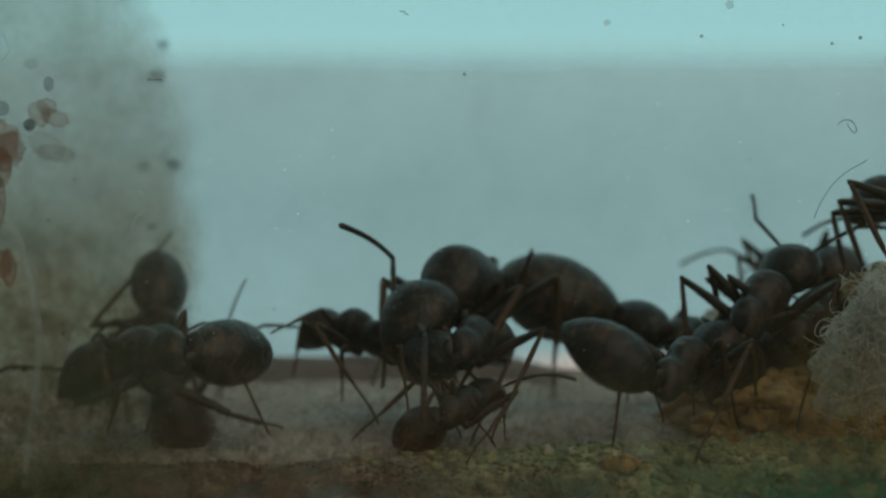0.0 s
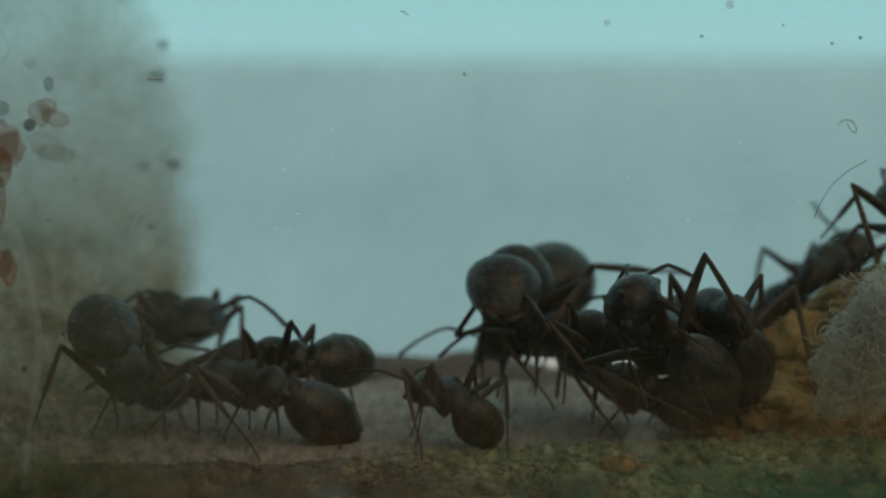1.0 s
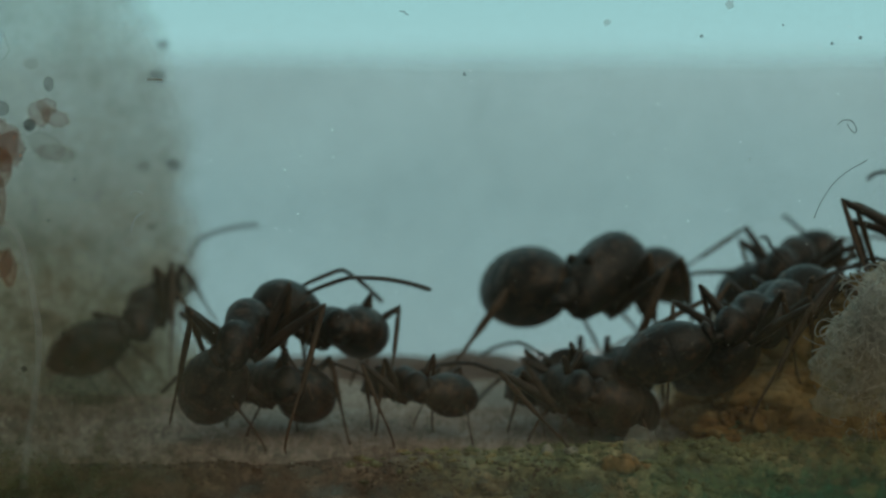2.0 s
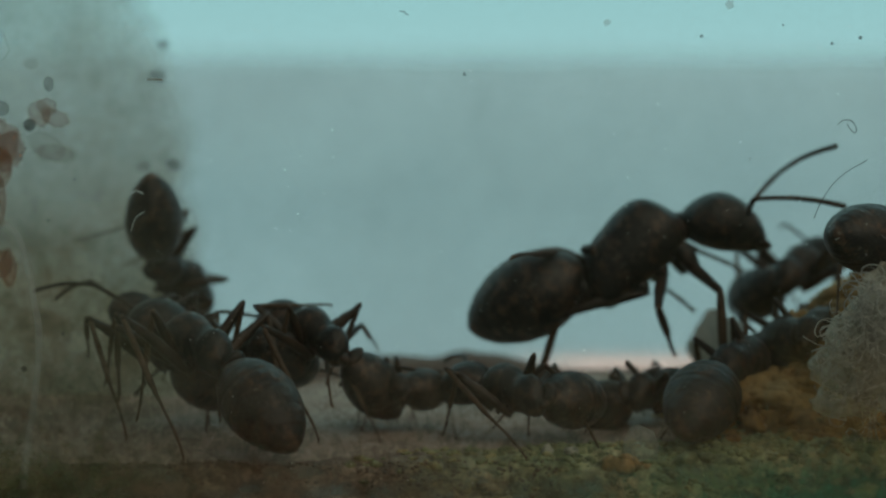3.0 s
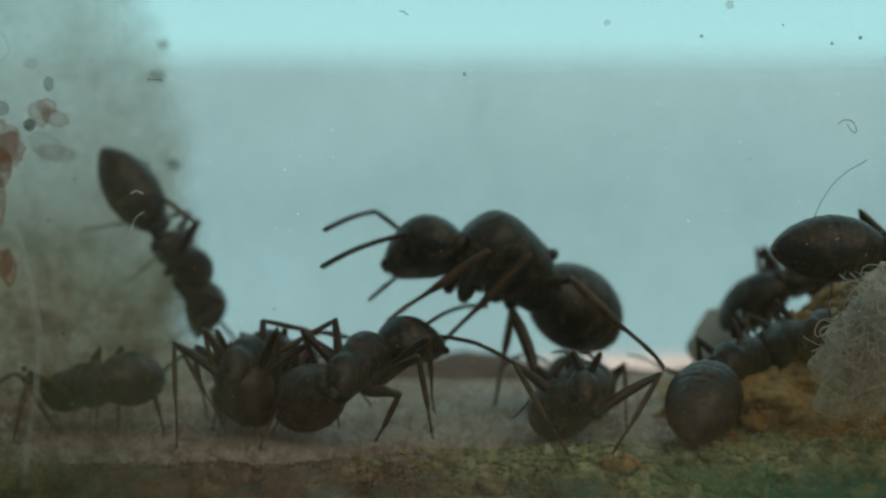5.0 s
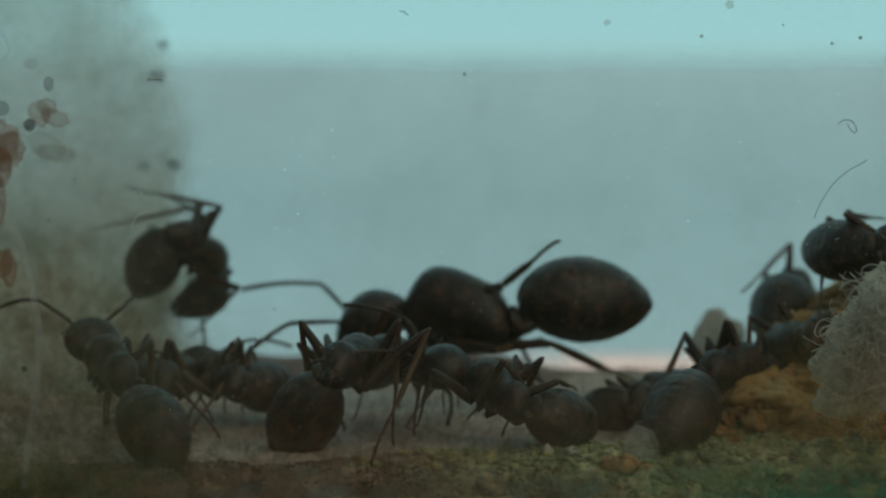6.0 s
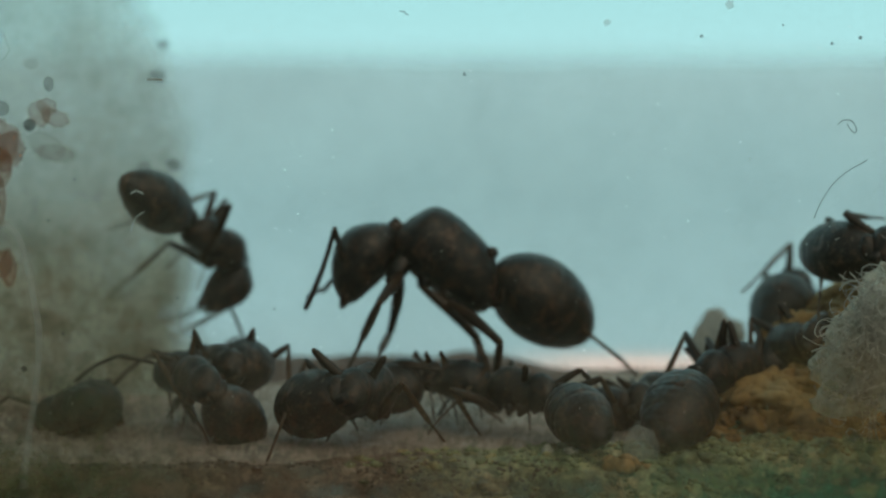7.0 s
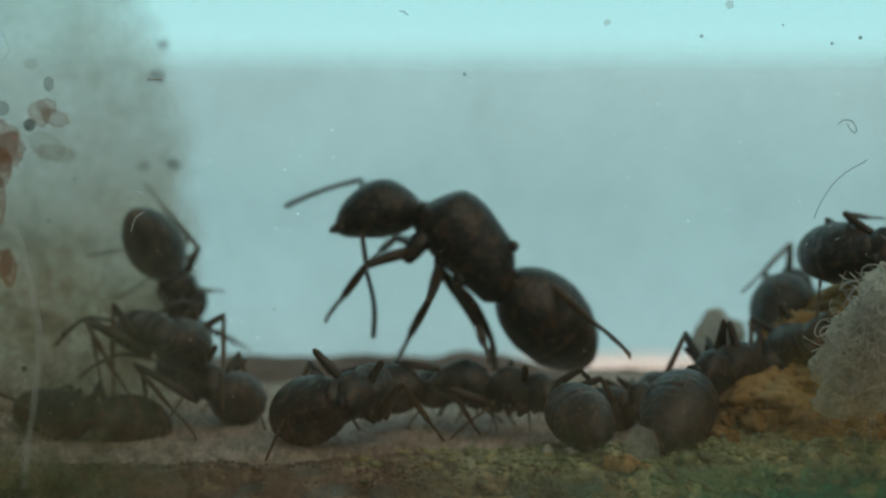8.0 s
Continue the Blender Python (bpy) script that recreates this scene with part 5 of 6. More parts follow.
    stance("b", 7.2, (-8.15, 35.96, 5.33), (-7.32, 38.57, 4.21), (-8.55, 38.57, 2.64), (-10.10, 37.77, 7.66), up=(0.8, 0, 0.6), r3=((-7.44, 36.83, 6.54), (-8.48, 40.72, 7.05)), r2=((-8.50, 35.45, 4.86), (-11.66, 36.52, 4.36)))
    stance("b", 7.5, (-8.53, 35.96, 4.76), (-7.47, 38.30, 3.30), (-7.06, 38.85, 1.44), (-9.72, 32.91, 6.11), up=(0.8, 0, 0.6), r3=((-7.84, 36.74, 5.90), (-11.08, 38.54, 7.57)), r2=((-8.83, 35.26, 4.12), (-11.37, 37.47, 4.05)))
    stance("b", 7.8, (-8.63, 35.96, 4.38), (-7.67, 38.27, 2.80), (-9.60, 38.27, 2.34), (-10.92, 38.12, 5.99), up=(0.8, 0, 0.6))
    stance("b", 8, (-9.11, 35.96, 4.34), (-9.14, 38.54, 2.89), (-10.14, 39.65, 1.56), (-9.71, 33.15, 6.41), up=(0.9, 0, 0.5), r3=((-8.44, 36.90, 5.37), (-10.99, 38.93, 7.80)), r2=((-8.29, 35.77, 3.96), (-7.98, 39.12, 3.76)), r1=((-7.74, 37.85, 2.25), (-7.40, 40.74, 1.46)))
    stance("c", 0, (-6.62, 27.60, 2.63), (-8.98, 29.34, 2.22), (-10.64, 30.11, 1.43), (-5.09, 30.75, 2.11), l1=((-8.37, 26.67, 1.66), (-10.56, 28.60, 0.94)), l2=((-7.94, 26.20, 1.86), (-9.08, 28.94, 0.28)), l3=((-5.52, 27.94, 0.97), (-4.93, 31.74, 0.05)))
    stance("c", 0.2, (-6.33, 27.60, 3.65), (-8.38, 29.71, 3.36), (-9.42, 31.39, 3.07), (-5.03, 30.88, 3.38), l1=((-8.37, 28.76, 4.68), (-9.87, 30.92, 3.20)))
    stance("c", 0.5, (-8.79, 28.00, 2.07), (-10.63, 30.29, 2.45), (-11.38, 32.12, 2.22), (-8.12, 31.28, 0.91))
    stance("c", 0.7, (-7.74, 28.50, 2.61), (-7.70, 31.40, 2.01), (-8.10, 33.34, 1.88), (-9.70, 31.45, 2.53))
    stance("c", 1, (-8.72, 28.50, 2.31), (-8.48, 31.23, 1.20), (-8.31, 33.19, 0.84), (-10.34, 31.37, 3.59))
    stance("c", 1.2, (-5.63, 27.75, 2.61), (-5.40, 30.58, 1.77), (-5.39, 32.40, 0.95), (-7.49, 29.60, 0.24))
    stance("c", 1.5, (-4.80, 28.30, 1.59), (-4.14, 30.63, 3.29), (-2.24, 31.24, 3.35), (-7.32, 29.98, -0.25), up=(-0.6, 0, 0.6), r3=((-5.83, 28.79, 3.42), (-8.40, 29.23, 0.31)), r1=((-5.31, 30.08, 3.48), (-5.23, 33.02, 4.14)), ar=((-4.20, 30.58, 4.38), (-5.41, 31.78, 6.20)))
    stance("c", 1.7, (-5.34, 27.75, 2.69), (-4.55, 30.34, 3.88), (-2.66, 30.80, 4.30), (-6.76, 29.90, 0.27), al=((-1.97, 30.07, 4.85), (-0.65, 31.69, 3.48)), l3=((-6.24, 27.23, 3.74), (-7.95, 29.28, 0.68)))
    stance("c", 2.8, (-6.80, 29.00, 1.65), (-8.79, 31.15, 1.21), (-9.87, 32.82, 1.09), (-5.44, 32.19, 0.96), l3=((-7.47, 28.61, 3.06), (-7.78, 32.43, 1.73)))
    stance("c", 3, (-5.68, 28.00, 2.37), (-7.69, 30.09, 2.94), (-8.92, 31.62, 3.32), (-3.63, 25.90, 0.39))
    stance("c", 3.2, (-7.01, 28.00, 2.96), (-8.83, 30.18, 2.14), (-9.87, 31.64, 1.25), (-5.72, 30.84, 1.29), l1=((-6.76, 29.44, 1.27), (-4.12, 29.53, 0.05)))
    stance("c", 3.5, (-5.98, 28.00, 1.92), (-8.15, 30.00, 2.16), (-9.54, 31.42, 2.26), (-4.18, 30.49, 0.17))
    stance("c", 3.8, (-6.12, 28.00, 2.07), (-7.65, 30.54, 2.10), (-8.65, 32.25, 1.92), (-4.40, 30.72, 0.60), l3=((-6.24, 27.19, 3.03), (-7.55, 30.81, 1.74)))
    stance("c", 4, (-2.94, 28.00, 1.63), (-2.35, 30.90, 1.74), (-1.24, 32.55, 1.70), (-4.78, 31.01, 1.34), l3=((-2.85, 27.83, 2.97), (-1.51, 30.45, 0.18)))
    stance("c", 4.5, (-2.87, 28.00, 1.48), (-1.67, 30.47, 2.59), (0.19, 31.10, 2.88), (-4.41, 31.16, 1.05), r2=((-0.57, 27.83, 2.02), (0.02, 29.79, 0.05)), r3=((-1.75, 26.68, 0.95), (-0.95, 30.34, 0.05)))
    stance("c", 6, (-2.86, 27.20, 2.23), (-2.05, 30.04, 2.15), (-0.82, 31.59, 1.90), (-4.28, 29.04, -0.43), ar=((0.21, 30.78, 1.15), (0.10, 32.31, 0.05)), al=((-0.75, 32.19, 1.07), (-0.26, 34.56, 1.68)), l3=((-3.31, 30.42, 2.84), (-3.14, 34.19, 1.35)))
    stance("c", 6.5, (-2.37, 27.30, 1.69), (-1.74, 30.18, 1.42), (-1.02, 32.03, 1.23), (-4.46, 30.03, 0.85), r3=((-3.12, 28.31, 2.94), (-3.03, 32.01, 1.27)), r2=((-0.77, 27.13, 1.74), (0.02, 29.36, 0.05)), r1=((-2.03, 31.05, 0.73), (-1.22, 33.36, 0.05)), al=((-0.76, 32.54, 0.51), (-0.71, 34.35, 0.05)), ar=((-0.42, 32.77, 1.00), (-0.17, 35.18, 1.61)))
    stance("c", 7, (-2.52, 27.40, 1.56), (-1.66, 30.21, 1.26), (-1.05, 32.10, 1.02), (-4.40, 30.20, 0.51), r3=((-3.42, 28.34, 2.62), (-3.03, 32.08, 1.09)), r2=((-1.04, 27.21, 1.87), (0.02, 29.14, 0.05)), r1=((-1.55, 31.11, 1.05), (-2.35, 33.19, 0.05)), ar=((0.27, 32.38, 0.88), (-0.07, 34.02, 0.05)), al=((-0.77, 33.00, 0.97), (-0.26, 35.36, 1.59)))
    stance("c", 7.5, (-2.55, 27.40, 1.49), (-1.66, 30.21, 1.26), (-1.05, 32.10, 1.02), (-4.52, 30.11, 0.36), r3=((-3.40, 28.35, 2.60), (-3.04, 32.10, 1.09)), r2=((-1.04, 27.25, 1.87), (0.02, 29.17, 0.05)), r1=((-1.55, 31.12, 1.05), (-2.35, 33.19, 0.05)), ar=((0.27, 32.38, 0.88), (-0.07, 34.02, 0.05)), al=((-0.77, 33.00, 0.97), (-0.26, 35.36, 1.59)))
    stance("c", 8, (-2.58, 27.40, 1.47), (-1.66, 30.20, 1.26), (-1.05, 32.09, 1.02), (-4.55, 30.09, 0.30), r3=((-3.40, 28.35, 2.61), (-3.04, 32.10, 1.09)), r2=((-1.04, 27.25, 1.87), (0.02, 29.17, 0.05)), r1=((-1.55, 31.11, 1.05), (-2.35, 33.19, 0.05)), ar=((0.27, 32.37, 0.88), (-0.07, 34.02, 0.05)), al=((-0.77, 32.99, 0.97), (-0.26, 35.35, 1.59)))
    stance("d", 0, (-1.59, 32.00, 2.45), (-3.37, 33.76, 2.92), (-4.54, 34.89, 2.35), (-0.12, 34.59, 1.79), l2=((-2.94, 31.08, 2.37), (-3.15, 33.34, 0.57)), r1=((-3.84, 33.49, 3.43), (-5.02, 31.25, 2.85)))
    stance("d", 0.2, (-1.42, 32.00, 2.28), (-2.61, 34.25, 2.43), (-3.89, 35.28, 1.92), (-0.15, 34.65, 1.48))
    stance("d", 0.5, (-3.55, 30.00, 2.16), (-4.80, 32.00, 3.13), (-6.01, 33.18, 2.83), (-1.35, 32.10, 1.94))
    stance("d", 0.7, (-3.39, 30.00, 2.16), (-5.12, 31.88, 2.13), (-6.12, 33.25, 1.86), (-1.58, 32.44, 1.90), l3=((-4.07, 29.18, 3.17), (-3.34, 32.55, 2.58)))
    stance("d", 1, (-3.79, 30.00, 2.16), (-5.61, 31.78, 1.97), (-6.82, 32.99, 1.84), (-2.19, 32.57, 1.74), l3=((-4.19, 29.47, 3.30), (-4.14, 32.80, 2.21)))
    stance("d", 1.2, (-2.92, 30.00, 2.95), (-4.89, 31.51, 3.50), (-6.30, 32.23, 2.81), (-0.42, 31.33, 1.81))
    stance("d", 1.5, (-2.06, 32.00, 2.76), (-3.23, 34.19, 3.34), (-3.95, 35.75, 3.44), (0.23, 33.97, 2.35))
    stance("d", 1.7, (-3.01, 31.00, 3.28), (-4.12, 33.29, 3.04), (-4.67, 34.92, 3.06), (-1.56, 33.62, 2.74))
    stance("d", 2.8, (-2.28, 30.00, 1.92), (-1.44, 32.35, 1.40), (-0.87, 33.91, 0.95), (-4.57, 32.00, 1.62))
    stance("d", 3, (-2.79, 30.00, 2.35), (-4.43, 31.74, 3.23), (-5.53, 33.01, 2.85), (-1.46, 31.85, 0.31), r3=((-2.49, 32.76, 2.99), (-2.21, 36.07, 1.90)), l1=((-5.47, 31.17, 3.65), (-3.35, 32.67, 3.60)))
    stance("d", 3.2, (-2.00, 29.41, 1.60), (-3.36, 31.22, 2.77), (-5.08, 31.22, 2.68), (-0.62, 31.60, -0.01), r3=((-1.52, 32.23, 2.26), (-0.82, 28.89, 1.51)))
    stance("d", 3.5, (-3.38, 29.86, 1.54), (-4.95, 31.86, 1.62), (-5.96, 33.19, 1.20), (-1.84, 31.96, -0.05), l3=((-3.16, 29.35, 2.38), (-2.83, 32.62, 1.19)))
    stance("d", 3.8, (-3.31, 30.00, 1.68), (-4.18, 32.40, 1.73), (-4.74, 34.02, 1.73), (-2.19, 32.63, 0.62))
    stance("d", 4, (-5.70, 28.10, 1.61), (-5.68, 30.54, 2.34), (-5.78, 32.26, 2.23), (-5.31, 30.53, -0.19))
    stance("d", 4.5, (-5.78, 28.15, 2.20), (-4.73, 30.46, 2.43), (-3.88, 31.94, 2.29), (-5.43, 30.32, 0.09), r1=((-4.85, 29.80, 3.45), (-3.54, 32.03, 3.21)))
    stance("d", 6, (-5.80, 31.00, 1.23), (-7.38, 32.95, 1.67), (-8.03, 34.52, 1.42), (-5.03, 33.93, 0.85), r1=((-6.29, 32.91, 2.57), (-6.16, 30.35, 2.12)))
    stance("d", 6.5, (-6.14, 28.40, 1.69), (-7.38, 30.63, 1.77), (-8.22, 32.13, 1.73), (-5.47, 30.61, -0.30), l1=((-7.85, 31.33, 0.82), (-8.59, 33.31, 0.05)), l2=((-7.21, 31.07, 0.45), (-7.88, 33.42, 0.05)), l3=((-6.73, 30.92, 2.19), (-7.52, 34.04, 0.80)), r1=((-7.69, 30.85, 2.36), (-8.60, 32.95, 1.11)), r2=((-7.09, 30.91, 2.48), (-7.90, 33.31, 1.07)), r3=((-6.27, 31.32, 2.07), (-6.54, 34.50, 0.64)))
    stance("d", 7, (-6.14, 28.40, 1.57), (-7.38, 30.63, 1.64), (-8.22, 32.13, 1.59), (-5.46, 30.60, -0.43), l1=((-7.85, 31.33, 0.69), (-8.59, 33.30, 0.05)), l2=((-7.20, 31.06, 0.32), (-7.87, 33.41, 0.05)), l3=((-6.73, 30.93, 2.06), (-7.52, 34.04, 0.65)), r1=((-7.69, 30.85, 2.23), (-8.60, 32.95, 0.98)), r2=((-7.09, 30.92, 2.35), (-7.90, 33.31, 0.93)), r3=((-6.27, 31.32, 1.93), (-6.54, 34.50, 0.50)))
    stance("d", 7.5, (-6.26, 28.40, 1.51), (-7.51, 30.62, 1.57), (-8.35, 32.12, 1.53), (-5.59, 30.60, -0.49), l1=((-7.98, 31.32, 0.63), (-8.72, 33.29, 0.05)), l2=((-7.33, 31.06, 0.26), (-8.01, 33.40, 0.05)), l3=((-6.86, 30.93, 1.99), (-7.66, 34.03, 0.58)), r1=((-7.82, 30.85, 2.16), (-8.74, 32.94, 0.91)), r2=((-7.22, 30.91, 2.29), (-8.04, 33.30, 0.86)), r3=((-6.40, 31.32, 1.87), (-6.69, 34.50, 0.43)))
    stance("d", 8, (-6.45, 31.00, 1.23), (-7.93, 33.06, 1.48), (-8.85, 34.52, 1.43), (-6.05, 33.83, 0.18))
    stance("e", 0, (0.39, 28.50, 2.49), (1.16, 30.91, 2.84), (1.74, 32.34, 2.10), (-1.06, 31.11, 1.90), r1=((1.76, 28.69, 2.29), (0.68, 28.15, 0.05)), r2=((-0.55, 29.66, 1.85), (-2.43, 29.85, 0.05)))
    stance("e", 0.2, (0.54, 28.50, 2.16), (1.56, 30.83, 2.07), (2.77, 32.06, 2.09), (-0.58, 31.31, 1.80))
    stance("e", 0.5, (8.68, 29.30, 2.23), (8.41, 31.76, 1.63), (7.92, 33.26, 0.93), (10.63, 31.40, 1.18))
    stance("e", 0.7, (5.76, 29.00, 1.42), (5.43, 31.52, 1.16), (5.16, 33.19, 0.89), (7.77, 31.14, 0.58))
    stance("e", 1, (5.76, 29.00, 1.34), (5.43, 31.52, 1.16), (5.28, 33.23, 1.27), (7.83, 31.07, 0.50))
    stance("e", 1.2, (3.36, 28.15, 2.05), (2.68, 30.60, 2.25), (1.68, 31.97, 2.52), (5.78, 28.15, 0.20))
    stance("e", 1.5, (4.40, 28.60, 1.40), (3.62, 31.02, 1.23), (3.07, 32.64, 1.02), (6.39, 30.68, 0.38))
    stance("e", 2.8, (2.97, 28.00, 1.63), (1.53, 30.08, 1.35), (0.31, 31.30, 1.35), (5.06, 29.68, 0.16))
    stance("e", 3, (2.60, 28.00, 1.33), (1.21, 30.13, 1.51), (0.01, 31.32, 1.20), (4.39, 30.43, 0.87), l2=((2.76, 29.02, 2.16), (3.93, 31.49, 1.17)))
    stance("e", 3.2, (2.31, 28.00, 1.18), (0.73, 29.97, 1.53), (-0.72, 30.89, 1.57), (4.98, 29.27, 0.44))
    stance("e", 3.5, (3.79, 28.00, 1.63), (5.32, 29.99, 1.21), (6.26, 31.42, 1.01), (2.54, 30.48, 0.37), r2=((4.48, 27.72, 2.18), (3.82, 29.38, 0.05)), al=((6.90, 31.90, 1.60), (7.60, 33.60, 1.20)), ar=((6.80, 32.30, 1.50), (7.40, 34.20, 1.10)), r1=((5.60, 30.60, 2.00), (5.90, 31.80, 0.05)))
    stance("e", 4, (4.00, 27.40, 1.73), (5.32, 29.53, 1.27), (6.38, 30.88, 1.28), (2.28, 29.54, 0.41), r2=((4.66, 29.33, 2.38), (4.81, 31.85, 0.95)), al=((6.90, 31.90, 1.60), (7.60, 33.60, 1.20)), ar=((6.80, 32.30, 1.50), (7.40, 34.20, 1.10)), r1=((5.60, 30.60, 2.00), (5.90, 31.80, 0.05)))
    stance("e", 4.5, (4.00, 27.40, 1.71), (5.32, 29.52, 1.19), (6.31, 30.93, 1.16), (2.31, 29.52, 0.30), r2=((4.73, 29.24, 2.39), (4.94, 31.56, 0.66)), al=((6.90, 31.90, 1.60), (7.60, 33.60, 1.20)), ar=((6.80, 32.30, 1.50), (7.40, 34.20, 1.10)), r1=((5.60, 30.60, 2.00), (5.90, 31.80, 0.05)))
    stance("e", 6, (2.11, 27.40, 1.13), (0.71, 29.38, 1.91), (-0.99, 29.38, 2.11), (4.07, 29.58, 0.28), l2=((1.54, 27.48, 2.42), (2.76, 29.65, 0.94)), l3=((3.03, 27.95, 1.86), (3.90, 31.27, 1.20)))
    stance("e", 6.5, (2.62, 27.40, 1.20), (1.02, 29.37, 1.45), (-0.59, 29.61, 1.98), (4.94, 29.10, 0.17), l2=((1.65, 29.49, 2.13), (1.63, 32.12, 0.92)), l3=((3.36, 27.90, 1.98), (4.54, 31.11, 1.22)), al=((-1.32, 29.83, 2.02), (-2.40, 31.56, 1.33)), ar=((-1.26, 30.27, 2.13), (-2.28, 32.16, 1.93)))
    stance("e", 7, (3.11, 29.30, 1.27), (1.28, 31.07, 1.22), (-0.38, 31.10, 1.66), (3.94, 26.46, 0.54), l1=((0.25, 29.71, 1.40), (0.99, 30.65, 0.05)), r1=((0.86, 31.91, 0.94), (1.71, 33.07, 0.05)), l2=((2.00, 31.22, 2.03), (1.71, 33.78, 0.69)), l3=((3.80, 29.65, 1.97), (4.89, 32.81, 0.91)), r3=((4.43, 30.01, 1.69), (5.55, 32.21, 0.05)), al=((-1.18, 30.78, 1.95), (-3.08, 31.73, 1.64)), ar=((-1.16, 31.32, 1.99), (-2.50, 32.90, 1.42)))
    stance("e", 7.5, (3.11, 29.30, 1.27), (1.28, 31.07, 1.22), (-0.38, 31.10, 1.66), (3.94, 26.46, 0.54), l1=((0.25, 29.71, 1.40), (0.99, 30.65, 0.05)), r1=((0.86, 31.91, 0.94), (1.71, 33.07, 0.05)), l2=((2.00, 31.22, 2.03), (1.71, 33.78, 0.69)), l3=((3.80, 29.65, 1.97), (4.89, 32.81, 0.91)), r3=((4.43, 30.01, 1.69), (5.55, 32.21, 0.05)), al=((-1.18, 30.78, 1.95), (-3.08, 31.73, 1.64)), ar=((-1.16, 31.32, 1.99), (-2.50, 32.90, 1.42)))
    stance("e", 8, (3.11, 29.30, 1.27), (1.28, 31.07, 1.22), (-0.38, 31.10, 1.66), (3.94, 26.46, 0.54), l1=((0.25, 29.71, 1.40), (0.99, 30.65, 0.05)), r1=((0.86, 31.91, 0.94), (1.71, 33.07, 0.05)), l2=((2.00, 31.22, 2.03), (1.71, 33.78, 0.69)), l3=((3.80, 29.65, 1.97), (4.89, 32.81, 0.91)), r3=((4.43, 30.01, 1.69), (5.55, 32.21, 0.05)), al=((-1.18, 30.78, 1.95), (-3.08, 31.73, 1.64)), ar=((-1.16, 31.32, 1.99), (-2.50, 32.90, 1.42)))
    stance("f", 0, (7.08, 33.00, 2.54), (8.46, 35.13, 2.36), (9.68, 36.10, 1.62), (5.49, 35.56, 3.03), l2=((7.94, 35.26, 3.37), (6.40, 33.11, 2.18)))
    stance("f", 0.5, (3.59, 33.00, 2.54), (3.29, 35.41, 1.77), (2.59, 36.85, 1.13), (4.58, 35.89, 2.49))
    stance("f", 1, (3.65, 32.00, 2.62), (2.27, 34.14, 2.44), (1.36, 35.53, 1.99), (5.01, 34.41, 1.34))
    stance("f", 1.5, (3.51, 30.79, 1.42), (3.10, 33.30, 1.63), (2.28, 34.81, 1.63), (4.95, 33.13, 0.09))
    stance("f", 3, (5.47, 30.79, 1.10), (6.89, 32.91, 0.98), (7.75, 34.39, 0.79), (4.06, 33.19, -0.15))
    stance("f", 3.5, (3.65, 32.00, 1.10), (3.21, 34.50, 1.32), (2.67, 36.12, 1.13), (4.99, 34.70, 0.63))
    stance("f", 4.5, (3.65, 32.00, 1.10), (3.21, 34.50, 1.32), (2.67, 36.12, 1.13), (4.99, 34.70, 0.63))
    stance("f", 6, (5.47, 30.79, 0.77), (6.88, 32.90, 0.98), (7.96, 34.21, 0.68), (4.37, 33.47, -0.20))
    stance("f", 8, (5.47, 30.79, 0.77), (6.88, 32.90, 0.98), (7.96, 34.21, 0.68), (4.37, 33.47, -0.20))
    stance("g", 0, (8.06, 29.00, 3.03), (9.77, 31.02, 4.34), (11.02, 32.37, 5.13), (8.46, 31.64, 0.70), r2=((7.96, 29.77, 4.54), (9.43, 32.10, 2.61)))
    stance("g", 0.2, (8.21, 29.00, 2.87), (9.96, 31.10, 4.01), (11.20, 32.54, 4.60), (8.91, 32.18, 1.49), r2=((7.97, 30.11, 4.13), (9.61, 32.70, 2.74)))
    stance("g", 0.5, (8.82, 28.00, 3.55), (10.27, 30.57, 3.71), (11.45, 32.16, 3.95), (7.74, 31.37, 3.62), r2=((8.03, 29.71, 3.41), (7.40, 32.90, 2.55)), r3=((7.66, 29.35, 4.05), (6.97, 33.31, 3.48)))
    stance("g", 1, (7.93, 28.00, 3.40), (7.28, 30.89, 3.37), (6.64, 32.69, 2.80), (8.15, 30.23, 0.67))
    stance("g", 1.2, (10.05, 29.00, 4.56), (11.70, 31.38, 5.16), (12.74, 33.08, 5.31), (9.55, 31.99, 2.73))
    stance("g", 1.5, (9.12, 28.50, 3.52), (10.63, 30.68, 4.84), (11.85, 32.19, 5.28), (10.04, 31.81, 2.67))
    stance("g", 2.8, (7.68, 29.60, 2.04), (9.47, 31.95, 1.95), (10.68, 33.53, 2.01), (6.10, 26.79, 0.58), r3=((7.54, 31.98, 2.62), (8.59, 35.27, 0.48)), r2=((8.30, 30.67, 3.31), (9.26, 33.19, 1.29)), r1=((9.56, 32.27, 2.77), (10.67, 34.76, 1.47)), l1=((9.86, 32.84, 0.82), (10.75, 35.22, 0.05)), l2=((9.25, 32.79, 0.62), (9.99, 35.55, 0.05)), l3=((8.69, 32.83, 0.44), (9.41, 36.28, 0.05)))
    stance("g", 3, (7.68, 29.60, 1.96), (9.47, 31.95, 1.95), (10.68, 33.54, 2.01), (6.18, 26.70, 0.60), r3=((7.53, 31.94, 2.63), (8.58, 35.23, 0.49)), r2=((8.39, 30.97, 3.28), (9.34, 33.48, 1.26)), r1=((9.56, 32.26, 2.77), (10.67, 34.75, 1.47)), l1=((9.86, 32.87, 0.81), (10.76, 35.24, 0.05)), l2=((9.26, 32.82, 0.61), (10.00, 35.58, 0.05)), l3=((8.70, 32.86, 0.43), (9.42, 36.31, 0.05)))
